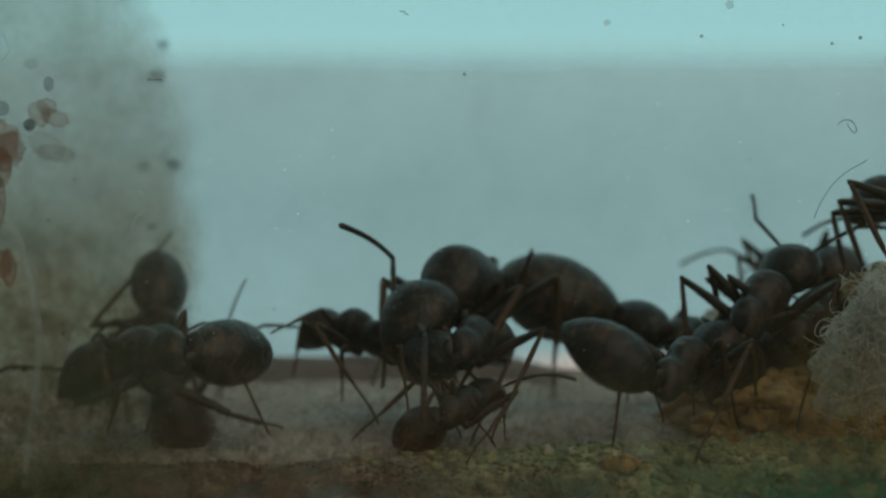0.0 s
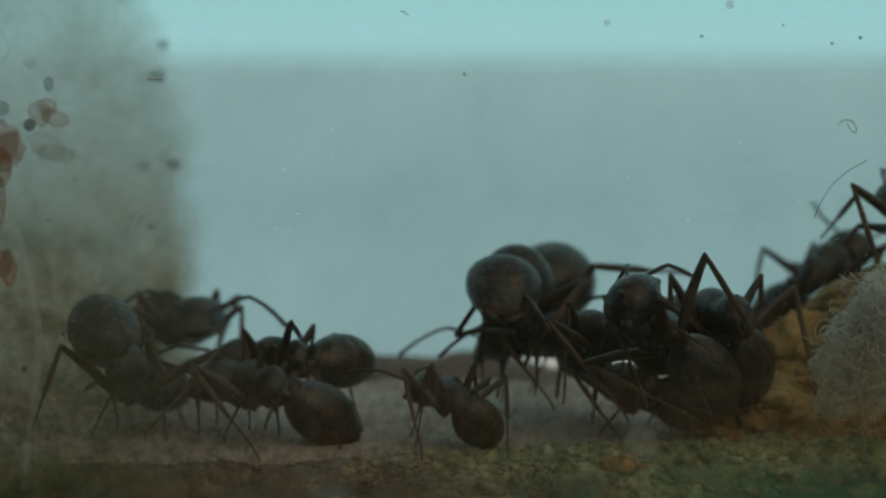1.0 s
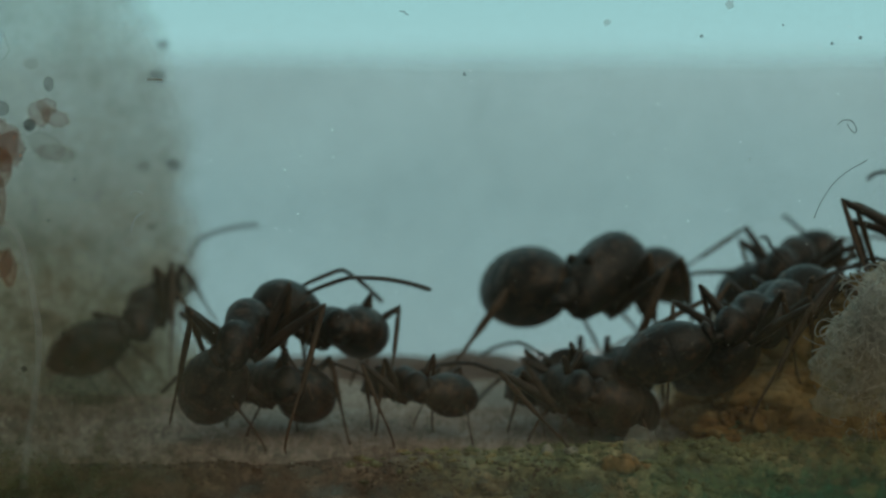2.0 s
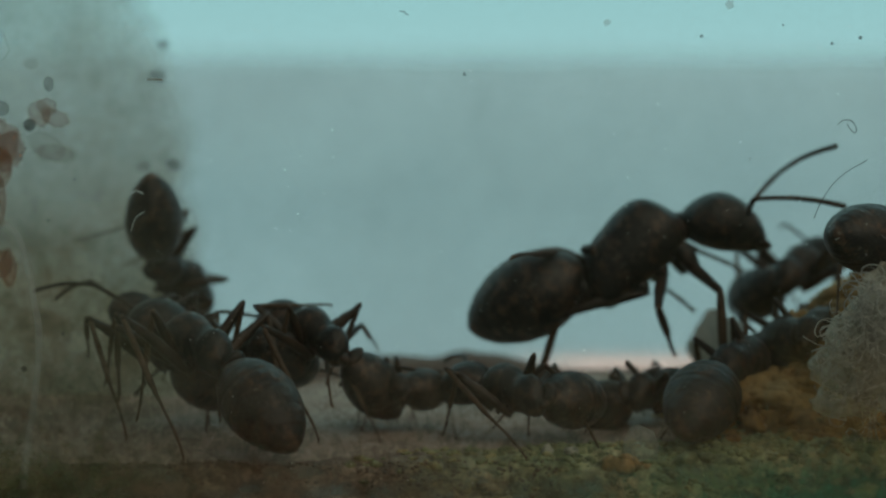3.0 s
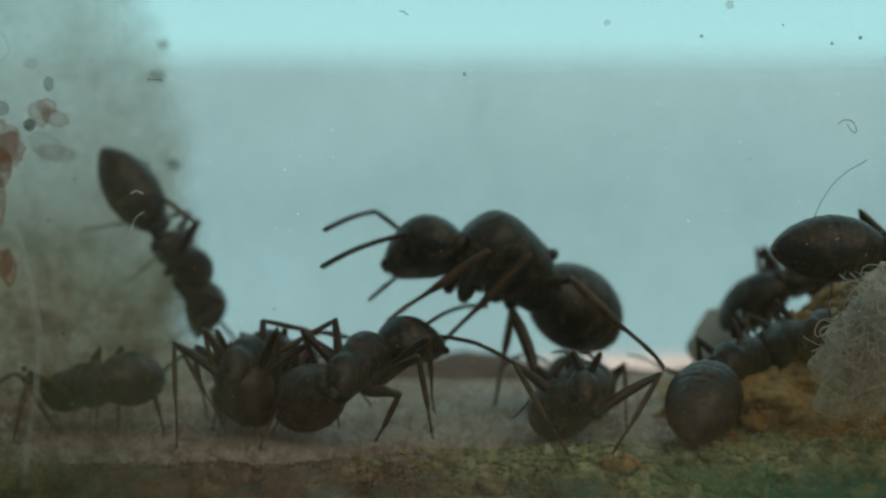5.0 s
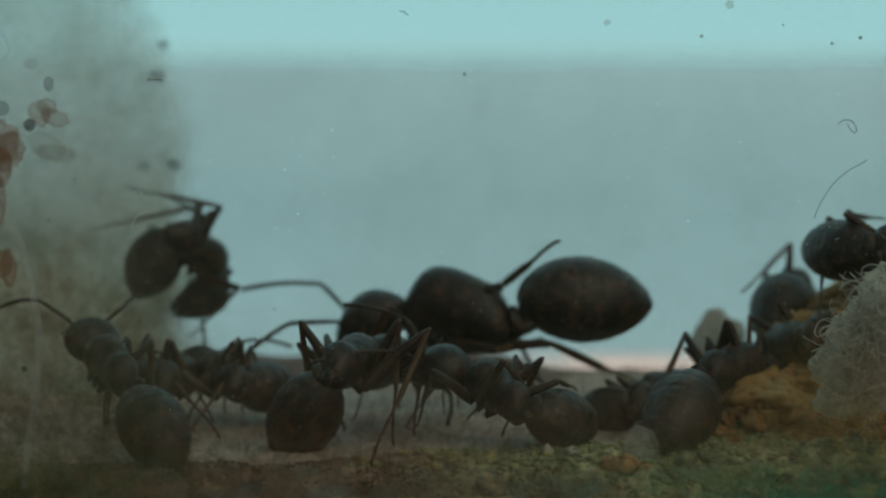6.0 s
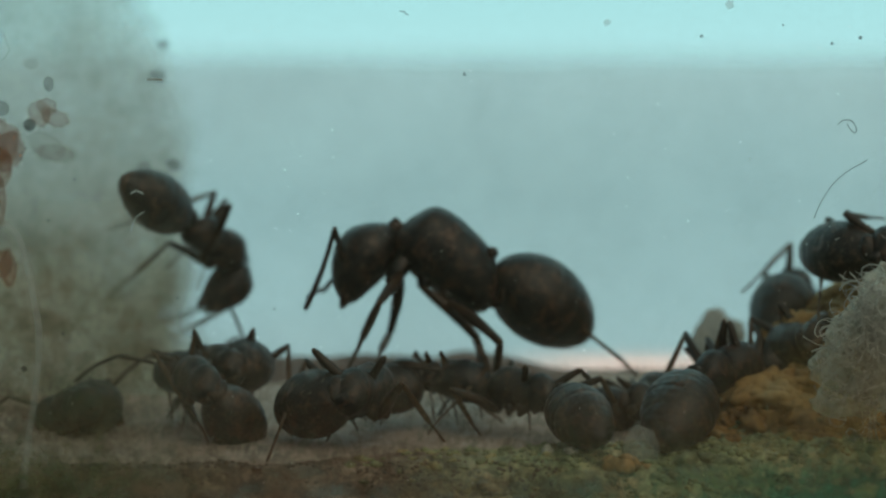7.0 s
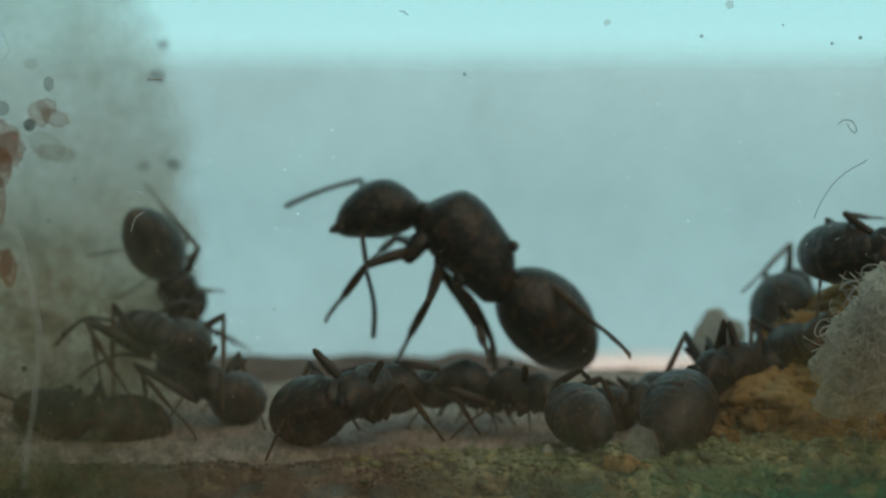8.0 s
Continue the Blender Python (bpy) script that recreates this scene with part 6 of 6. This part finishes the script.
    stance("g", 3.2, (7.06, 27.80, 2.09), (8.73, 30.25, 2.13), (9.76, 31.94, 1.95), (6.62, 31.00, 0.65), r3=((6.01, 28.03, 2.63), (7.31, 31.74, 1.64)))
    stance("g", 3.5, (7.68, 29.60, 2.04), (9.47, 31.95, 1.95), (10.68, 33.53, 2.01), (6.22, 26.70, 0.64), r3=((7.54, 31.98, 2.62), (8.59, 35.27, 0.48)), r2=((8.30, 30.67, 3.31), (9.26, 33.19, 1.29)), r1=((9.56, 32.27, 2.77), (10.67, 34.76, 1.47)), l1=((9.86, 32.84, 0.82), (10.75, 35.22, 0.05)), l2=((9.25, 32.79, 0.62), (9.99, 35.55, 0.05)), l3=((8.69, 32.83, 0.44), (9.41, 36.28, 0.05)))
    stance("g", 4, (7.80, 29.60, 2.12), (9.49, 32.02, 1.94), (10.71, 33.60, 2.01), (6.37, 26.71, 0.67), r3=((7.54, 31.98, 2.62), (8.59, 35.26, 0.48)), r2=((8.31, 30.71, 3.32), (9.27, 33.22, 1.29)), r1=((9.59, 32.35, 2.76), (10.69, 34.84, 1.46)), l1=((9.87, 32.88, 0.81), (10.76, 35.25, 0.05)), l2=((9.26, 32.81, 0.61), (10.00, 35.57, 0.05)), l3=((8.69, 32.83, 0.44), (9.41, 36.28, 0.05)))
    stance("g", 4.5, (7.80, 29.60, 2.07), (9.49, 32.03, 1.94), (10.71, 33.61, 2.01), (6.36, 26.70, 0.64), r3=((7.53, 31.96, 2.63), (8.58, 35.24, 0.49)), r2=((8.39, 31.02, 3.31), (9.35, 33.51, 1.26)), r1=((9.59, 32.35, 2.76), (10.69, 34.83, 1.46)), l1=((9.87, 32.89, 0.81), (10.77, 35.27, 0.05)), l2=((9.26, 32.82, 0.61), (10.00, 35.59, 0.05)), l3=((8.69, 32.85, 0.43), (9.42, 36.30, 0.05)))
    stance("g", 6, (7.21, 29.60, 1.76), (9.31, 31.68, 1.81), (10.76, 33.05, 1.76), (5.51, 26.87, 0.28), r3=((7.92, 32.02, 2.62), (8.73, 35.47, 0.64)), r2=((8.25, 30.74, 3.17), (9.07, 33.27, 1.11)), r1=((9.40, 31.70, 2.81), (10.55, 34.08, 1.37)))
    stance("g", 6.5, (7.13, 29.60, 1.76), (9.29, 31.62, 1.82), (10.74, 32.99, 1.77), (5.45, 26.86, 0.29), r3=((7.91, 32.00, 2.62), (8.73, 35.45, 0.65)), r2=((8.23, 30.69, 3.18), (9.06, 33.22, 1.12)), r1=((9.38, 31.64, 2.82), (10.53, 34.02, 1.37)))
    stance("g", 8, (7.10, 29.60, 1.76), (9.28, 31.60, 1.82), (10.73, 32.97, 1.77), (5.42, 26.86, 0.29), r3=((7.91, 31.99, 2.62), (8.73, 35.44, 0.65)), r2=((8.22, 30.67, 3.19), (9.05, 33.19, 1.12)), r1=((9.37, 31.61, 2.82), (10.52, 33.99, 1.38)))
    stance("k", 0, (12.56, 35.96, 4.38), (12.46, 38.89, 4.72), (12.35, 40.82, 4.18), (14.84, 38.66, 4.51), feet=2.6, l2=((12.33, 39.16, 5.33), (11.75, 42.28, 4.22)))
    stance("k", 0.5, (13.31, 37.00, 3.28), (15.14, 39.21, 3.98), (16.46, 40.68, 4.26), (12.95, 40.11, 1.62), feet=2.6)
    stance("k", 1, (12.53, 37.00, 4.16), (14.54, 38.99, 5.02), (15.83, 40.42, 5.54), (11.70, 39.49, 1.78), feet=2.2, l3=((11.83, 39.55, 5.33), (12.37, 42.88, 3.07)), l2=((13.82, 39.88, 5.54), (13.86, 42.58, 3.53)))
    stance("k", 1.5, (11.04, 35.96, 4.66), (12.92, 38.16, 5.23), (14.27, 39.65, 5.33), (10.41, 38.94, 2.86), feet=2.4, l3=((11.04, 38.28, 6.34), (10.36, 42.10, 5.11)))
    stance("k", 2.8, (11.50, 37.12, 4.35), (13.57, 39.15, 4.92), (14.80, 40.69, 5.18), (10.38, 40.16, 2.91))
    stance("k", 3, (11.69, 37.12, 4.15), (13.61, 39.24, 4.92), (14.81, 40.83, 5.03), (11.16, 40.43, 3.00))
    stance("k", 3.5, (12.08, 37.12, 4.35), (13.69, 39.49, 5.12), (14.89, 41.08, 5.11), (11.50, 40.33, 3.00), l3=((12.45, 40.19, 5.65), (10.16, 37.29, 3.95)))
    stance("k", 4.5, (12.18, 37.12, 4.35), (13.73, 39.61, 4.71), (14.93, 41.20, 4.68), (11.69, 40.44, 3.21), l3=((12.38, 39.99, 5.65), (10.05, 37.58, 3.35)))
    stance("k", 6, (12.17, 37.10, 4.35), (13.38, 39.19, 2.64), (14.62, 40.65, 2.09), (10.57, 34.62, 2.40), l3=((12.45, 38.33, 5.49), (9.91, 35.65, 3.82)))
    stance("k", 8, (12.17, 37.10, 4.35), (13.38, 39.19, 2.64), (14.62, 40.65, 2.09), (10.57, 34.62, 2.40), l3=((12.45, 38.33, 5.49), (9.91, 35.65, 3.82)))
    stance("l", 0, (13.80, 29.00, 7.01), (13.64, 31.95, 6.93), (13.05, 33.79, 6.43), (16.23, 31.48, 6.32), feet=3.6, al=((13.13, 34.70, 6.34), (12.44, 37.03, 5.76)))
    stance("l", 0.5, (12.22, 31.00, 5.98), (12.44, 33.92, 5.60), (12.21, 35.90, 5.42), (14.19, 33.32, 7.79), feet=3.6, al=((11.89, 36.52, 4.75), (12.26, 38.92, 5.33)), ar=((12.63, 36.43, 4.56), (13.13, 38.78, 3.90)), l1=((12.10, 34.91, 4.78), (13.14, 37.35, 3.36)), l2=((12.98, 34.30, 4.78), (13.70, 37.26, 3.36)))
    stance("l", 1, (13.73, 29.00, 5.94), (14.16, 31.86, 6.54), (14.00, 33.79, 7.02), (16.52, 31.08, 5.33), feet=3.6, l1=((12.32, 31.67, 6.99), (12.13, 34.36, 5.64)), l2=((12.66, 32.55, 6.02), (13.16, 35.80, 5.33)), al=((14.13, 34.47, 7.88), (15.67, 36.34, 7.25)), ar=((14.71, 34.53, 7.88), (16.12, 36.49, 7.26)))
    stance("l", 1.5, (14.03, 29.00, 6.40), (14.15, 31.96, 6.42), (13.95, 33.94, 6.49), (16.42, 31.51, 5.66), feet=3.6, al=((13.86, 33.81, 8.27), (13.95, 36.27, 7.92)))
    stance("l", 2.8, (12.35, 29.00, 5.17), (14.51, 31.00, 5.49), (15.97, 32.36, 5.50), (9.67, 26.69, 5.32))
    stance("l", 3, (12.50, 29.00, 5.33), (14.56, 31.11, 5.49), (16.02, 32.47, 5.50), (9.77, 26.77, 5.61))
    stance("l", 4.5, (12.35, 29.00, 5.25), (14.51, 31.00, 5.49), (15.97, 32.36, 5.50), (9.56, 26.83, 5.40))
    stance("l", 6, (12.30, 30.20, 5.20), (14.52, 32.10, 5.67), (16.11, 33.30, 5.68), (11.52, 33.65, 5.15), r3=((11.78, 31.31, 6.33), (14.29, 34.50, 6.24)))
    stance("l", 8, (12.19, 30.20, 5.13), (14.47, 32.00, 5.67), (16.07, 33.20, 5.68), (11.38, 33.64, 5.06), r3=((11.73, 31.25, 6.34), (14.26, 34.43, 6.24)))
    stance("m", 0, (-7.12, 27.60, 1.71), (-7.88, 29.91, 2.48), (-8.32, 31.57, 2.41), (-7.06, 29.77, -0.43))
    stance("m", 0.2, (-4.20, 28.50, 2.01), (-5.71, 30.55, 2.10), (-7.15, 31.45, 1.78), (-4.22, 31.35, 0.93))
    stance("m", 0.5, (-3.33, 28.15, 1.61), (-5.36, 29.49, 2.36), (-6.81, 29.49, 1.45), (-1.54, 29.96, -0.06))
    stance("m", 0.7, (-3.97, 27.40, 1.42), (-5.64, 29.32, 1.45), (-6.76, 30.62, 1.28), (-2.53, 29.59, -0.14))
    stance("m", 1, (-4.22, 28.15, 1.61), (-5.80, 30.15, 1.50), (-7.30, 30.98, 1.40), (-2.47, 29.98, -0.08))
    stance("m", 1.2, (-3.90, 27.99, 2.00), (-5.02, 30.25, 2.37), (-5.77, 31.80, 2.37), (-2.30, 29.62, -0.02))
    stance("m", 1.5, (-4.40, 28.50, 1.49), (-5.73, 30.66, 1.28), (-6.91, 31.90, 1.11), (-2.59, 30.28, -0.21))
    stance("m", 1.7, (-3.43, 29.00, 1.49), (-4.68, 31.20, 1.21), (-5.42, 32.73, 0.90), (-3.20, 31.91, 0.63))
    stance("m", 2.8, (-6.72, 30.00, 1.52), (-8.19, 32.04, 1.94), (-9.07, 33.51, 1.79), (-6.65, 32.77, 0.25))
    stance("m", 3, (-7.67, 30.00, 2.16), (-9.12, 31.75, 3.31), (-9.78, 33.34, 3.33), (-6.41, 32.35, 0.67))
    stance("m", 3.5, (-7.99, 30.00, 2.00), (-9.47, 32.06, 1.77), (-10.50, 33.42, 1.51), (-6.75, 32.35, 0.50))
    stance("m", 4, (-9.73, 30.00, 2.16), (-11.32, 31.80, 1.29), (-12.12, 33.22, 0.73), (-9.16, 32.98, 1.84))
    stance("m", 4.5, (-10.05, 30.00, 2.00), (-11.41, 32.03, 1.27), (-12.24, 33.50, 0.93), (-9.80, 33.02, 1.66))
    stance("m", 5.8, (-8.33, 29.00, 1.04), (-10.01, 30.87, 0.60), (-11.11, 32.18, 0.40), (-6.56, 31.34, 0.21), l1=((-9.84, 31.30, 0.96), (-10.14, 32.10, 0.05)), r1=((-9.84, 31.70, 0.96), (-10.14, 32.50, 0.05)), l2=((-9.25, 30.93, 1.05), (-9.25, 31.73, 0.05)), r2=((-9.25, 31.33, 1.05), (-9.25, 32.13, 0.05)), l3=((-8.72, 30.61, 1.12), (-8.42, 31.41, 0.05)), r3=((-8.72, 31.01, 1.12), (-8.42, 31.81, 0.05)))
    stance("m", 6, (-8.05, 27.40, 1.85), (-9.53, 29.36, 2.53), (-10.32, 30.82, 2.96), (-6.41, 25.69, -0.08), l1=((-9.41, 29.77, 2.61), (-9.71, 30.57, 0.05)), r1=((-9.41, 30.17, 2.61), (-9.71, 30.97, 0.05)), l2=((-8.86, 29.38, 2.47), (-8.86, 30.18, 0.05)), r2=((-8.86, 29.78, 2.47), (-8.86, 30.58, 0.05)), l3=((-8.36, 29.04, 2.36), (-8.06, 29.84, 0.05)), r3=((-8.36, 29.44, 2.36), (-8.06, 30.24, 0.05)))
    stance("m", 6.5, (-8.79, 28.50, 2.24), (-8.91, 30.99, 1.72), (-9.10, 32.56, 1.03), (-11.21, 29.79, 0.89), l1=((-9.13, 31.27, 2.10), (-9.43, 32.07, 0.05)), r1=((-9.13, 31.67, 2.10), (-9.43, 32.47, 0.05)), l2=((-8.86, 30.77, 2.20), (-8.86, 31.57, 0.05)), r2=((-8.86, 31.17, 2.20), (-8.86, 31.97, 0.05)), l3=((-8.59, 30.35, 2.29), (-8.29, 31.15, 0.05)), r3=((-8.59, 30.75, 2.29), (-8.29, 31.55, 0.05)))
    stance("m", 7, (-9.65, 29.50, 1.04), (-11.19, 31.41, 0.35), (-11.94, 32.94, 0.11), (-10.57, 32.31, 0.29), l1=((-11.05, 31.83, 0.77), (-11.36, 32.63, 0.05)), r1=((-11.05, 32.23, 0.77), (-11.36, 33.03, 0.05)), l2=((-10.50, 31.45, 0.91), (-10.50, 32.25, 0.05)), r2=((-10.50, 31.85, 0.91), (-10.50, 32.65, 0.05)), l3=((-9.99, 31.13, 1.03), (-9.69, 31.93, 0.05)), r3=((-9.99, 31.53, 1.03), (-9.69, 32.33, 0.05)))
    stance("m", 7.2, (-9.57, 29.50, 1.27), (-11.07, 31.56, 1.32), (-11.89, 33.06, 1.53), (-10.58, 32.29, 0.56), l1=((-10.95, 31.94, 1.56), (-11.25, 32.74, 0.05)), r1=((-10.95, 32.34, 1.56), (-11.25, 33.14, 0.05)), l2=((-10.39, 31.53, 1.55), (-10.39, 32.33, 0.05)), r2=((-10.39, 31.93, 1.55), (-10.39, 32.73, 0.05)), l3=((-9.89, 31.18, 1.54), (-9.59, 31.98, 0.05)), r3=((-9.89, 31.58, 1.54), (-9.59, 32.38, 0.05)))
    stance("m", 7.5, (-9.40, 28.98, 1.96), (-10.85, 30.93, 2.71), (-11.79, 32.34, 3.03), (-9.62, 31.42, 0.15), l1=((-10.74, 31.34, 2.77), (-11.04, 32.14, 0.05)), r1=((-10.74, 31.74, 2.77), (-11.04, 32.54, 0.05)), l2=((-10.20, 30.95, 2.62), (-10.20, 31.75, 0.05)), r2=((-10.20, 31.35, 2.62), (-10.20, 32.15, 0.05)), l3=((-9.70, 30.62, 2.50), (-9.40, 31.42, 0.05)), r3=((-9.70, 31.02, 2.50), (-9.40, 31.82, 0.05)))
    stance("m", 7.8, (-8.95, 29.50, 0.96), (-10.67, 31.36, 0.69), (-11.63, 32.78, 0.57), (-8.74, 32.46, 0.24), l1=((-10.49, 31.79, 1.01), (-10.79, 32.59, 0.05)), r1=((-10.49, 32.20, 1.01), (-10.79, 32.99, 0.05)), l2=((-9.90, 31.42, 1.06), (-9.90, 32.22, 0.05)), r2=((-9.90, 31.82, 1.06), (-9.90, 32.62, 0.05)), l3=((-9.35, 31.11, 1.11), (-9.05, 31.91, 0.05)), r3=((-9.35, 31.51, 1.11), (-9.05, 32.31, 0.05)))
    stance("m", 8, (-9.71, 29.00, 0.73), (-11.47, 30.84, 0.60), (-12.44, 32.25, 0.39), (-8.03, 31.42, -0.07), l1=((-11.28, 31.28, 0.88), (-11.58, 32.08, 0.05)), r1=((-11.28, 31.68, 0.88), (-11.58, 32.48, 0.05)), l2=((-10.68, 30.91, 0.91), (-10.68, 31.71, 0.05)), r2=((-10.68, 31.31, 0.91), (-10.68, 32.11, 0.05)), l3=((-10.13, 30.60, 0.93), (-9.83, 31.40, 0.05)), r3=((-10.13, 31.00, 0.93), (-9.83, 31.80, 0.05)))
    stance("n", 0, (9.76, 30.00, 2.79), (11.12, 32.10, 3.29), (11.97, 33.59, 3.36), (9.94, 32.91, 1.88))
    stance("n", 0.5, (6.07, 29.00, 1.49), (5.58, 31.45, 2.00), (5.11, 32.93, 1.26), (7.81, 31.35, 0.62), l2=((5.21, 30.26, 3.01), (4.01, 30.86, 0.44)))
    stance("n", 1, (5.15, 29.00, 2.87), (3.71, 31.11, 2.86), (2.77, 32.52, 2.59), (7.00, 31.29, 2.08))
    stance("n", 1.5, (4.08, 28.00, 3.14), (1.87, 28.00, 4.40), (0.37, 28.79, 4.69), (5.83, 27.20, 0.77), ar=((1.66, 28.68, 6.00), (0.26, 30.27, 5.65)), al=((-0.39, 28.28, 4.16), (-1.10, 30.29, 4.37)), l1=((1.61, 26.19, 3.52), (0.63, 28.54, 2.96)), l3=((2.26, 25.76, 2.90), (1.53, 27.41, 0.05)), r1=((3.06, 28.84, 4.87), (3.69, 30.87, 3.37)))
    stance("n", 1.7, (6.75, 28.00, 3.11), (8.56, 29.67, 3.76), (9.80, 30.82, 4.09), (4.05, 28.00, 1.69))
    stance("n", 2.8, (10.25, 30.50, 2.75), (11.79, 32.53, 2.92), (12.81, 33.91, 2.92), (10.35, 33.47, 2.05))
    stance("n", 8, (10.41, 30.50, 2.59), (11.96, 32.52, 2.75), (12.98, 33.90, 2.74), (10.53, 33.46, 1.87))
    stance("p", 0, (5.52, 27.20, 1.73), (7.07, 29.04, 2.56), (8.45, 30.06, 2.74), (3.06, 28.15, 3.27))
    stance("p", 0.2, (6.55, 27.80, 2.39), (7.99, 29.90, 2.48), (8.87, 31.38, 2.53), (5.04, 30.45, 2.33))
    stance("p", 0.4, (6.11, 27.80, 3.05), (7.26, 29.79, 1.94), (8.06, 31.22, 1.43), (6.54, 30.08, 5.03))
    stance("p", 0.5, (6.68, 29.00, 2.26), (6.42, 31.50, 1.83), (6.06, 33.08, 1.25), (8.38, 31.52, 2.56))
    stance("p", 0.7, (6.82, 28.00, 3.03), (6.07, 30.13, 4.21), (4.91, 31.28, 3.65), (9.44, 29.52, 2.72))
    stance("p", 1, (5.91, 27.20, 3.17), (4.43, 25.18, 3.67), (5.00, 26.59, 4.48), (7.56, 28.39, 0.90), up=(0, 1, 0.5), al=((4.73, 27.48, 4.89), (4.58, 29.31, 3.78)), ar=((5.65, 26.99, 4.90), (6.78, 28.76, 4.41)), r1=((4.26, 26.38, 4.21), (4.11, 28.18, 2.35)))
    stance("p", 1.2, (7.63, 28.00, 3.48), (6.76, 30.39, 3.64), (5.43, 31.25, 2.97), (7.27, 29.08, 0.64))
    stance("p", 1.5, (7.29, 29.00, 1.95), (7.07, 31.42, 1.18), (6.88, 33.10, 0.84), (8.78, 31.65, 2.26))
    stance("p", 2.8, (-1.29, 29.00, 1.65), (-2.22, 31.36, 1.85), (-2.86, 32.94, 1.57), (-0.36, 31.46, 0.10))
    stance("p", 3, (-4.82, 30.00, 2.63), (-6.01, 32.14, 1.93), (-6.86, 33.59, 1.55), (-4.21, 32.70, 1.35))
    stance("p", 3.2, (-4.82, 30.00, 2.00), (-6.03, 32.24, 2.09), (-6.86, 33.75, 2.05), (-3.55, 32.49, 0.78))
    stance("p", 3.5, (-5.77, 30.00, 2.79), (-7.03, 32.15, 2.27), (-7.71, 33.70, 1.95), (-5.77, 33.05, 2.79))
    stance("p", 3.8, (-5.80, 31.00, 2.05), (-7.08, 33.19, 1.82), (-8.02, 34.59, 1.49), (-5.37, 34.00, 2.36))
    stance("p", 4, (-5.72, 31.00, 2.05), (-7.00, 33.19, 1.82), (-7.93, 34.60, 1.49), (-5.28, 34.01, 2.24))
    stance("p", 4.5, (-4.32, 31.00, 2.21), (-5.64, 33.15, 1.82), (-6.56, 34.57, 1.49), (-3.88, 34.01, 2.36))
    stance("p", 6, (-8.12, 30.50, 1.46), (-7.93, 33.04, 1.49), (-7.67, 34.74, 1.42), (-9.33, 33.27, 1.04))
    stance("p", 6.5, (-6.67, 30.50, 1.30), (-7.93, 32.71, 1.18), (-8.59, 34.28, 0.91), (-6.56, 33.53, 1.00))
    stance("p", 7, (-5.87, 30.50, 1.86), (-7.15, 32.70, 1.70), (-7.90, 34.23, 1.48), (-5.93, 33.54, 1.59))
    stance("p", 7.5, (-5.87, 30.50, 1.94), (-6.90, 32.75, 2.56), (-7.66, 34.29, 2.53), (-6.18, 33.49, 1.41))
    stance("p", 7.8, (-6.59, 30.50, 2.75), (-7.99, 32.60, 3.09), (-8.90, 34.06, 3.10), (-6.69, 33.47, 2.05))
    stance("p", 8, (-7.80, 30.50, 2.75), (-9.21, 32.63, 2.74), (-9.83, 34.23, 2.69), (-7.74, 33.46, 2.01))
    stance("s", 0, (0.01, 27.40, 0.98), (0.94, 29.15, 1.17), (1.53, 30.35, 1.24), (-1.16, 29.16, -0.10))
    stance("s", 0.2, (0.09, 27.40, 0.98), (1.02, 29.15, 1.09), (1.47, 30.42, 1.06), (-1.17, 29.12, -0.08))
    stance("s", 0.5, (1.03, 27.40, 1.71), (1.02, 29.24, 2.47), (1.11, 30.58, 2.46), (0.94, 25.90, -0.14), l1=((-0.12, 28.96, 2.78), (-0.66, 28.49, 0.21)))
    stance("s", 0.7, (0.96, 27.40, 1.78), (1.30, 29.23, 2.47), (1.34, 30.57, 2.49), (0.83, 25.97, -0.12))
    stance("s", 1, (0.45, 27.40, 1.34), (0.02, 29.34, 1.37), (-0.97, 30.25, 1.33), (1.33, 29.15, -0.00), l1=((-0.31, 28.88, 2.20), (-0.96, 28.46, 0.06)))
    stance("s", 1.2, (0.96, 27.40, 1.71), (0.90, 29.27, 2.39), (0.96, 30.61, 2.34), (0.82, 25.99, -0.20))
    stance("s", 1.5, (-0.06, 27.80, 1.29), (-1.23, 29.39, 1.52), (-2.15, 30.37, 1.48), (1.30, 29.37, 0.13))
    stance("s", 1.7, (-0.98, 29.00, 1.49), (-1.85, 30.79, 1.42), (-2.82, 31.71, 1.31), (0.49, 30.74, 0.82))
    stance("s", 2.8, (1.52, 30.00, 1.36), (0.77, 31.84, 1.29), (0.34, 33.10, 1.13), (2.59, 32.03, 0.73))
    stance("s", 3, (-1.01, 30.00, 1.36), (-1.91, 31.76, 1.13), (-2.69, 32.85, 0.99), (-0.12, 32.17, 0.96))
    stance("s", 3.5, (-4.18, 30.00, 1.84), (-5.25, 31.68, 1.81), (-6.10, 32.71, 1.70), (-3.21, 32.07, 1.18))
    stance("s", 4.5, (-6.88, 30.00, 1.52), (-6.29, 31.85, 1.96), (-5.73, 33.06, 1.83), (-7.89, 31.79, 0.33))
    stance("s", 6, (-1.38, 31.00, 1.89), (-0.24, 32.63, 1.88), (0.79, 33.38, 1.46), (-2.68, 32.93, 1.40))
    stance("s", 8, (0.26, 31.00, 1.23), (1.64, 32.39, 0.88), (2.43, 33.43, 0.59), (-0.74, 33.14, 0.95))
    for who in ANTS:
        play(who)


motions()
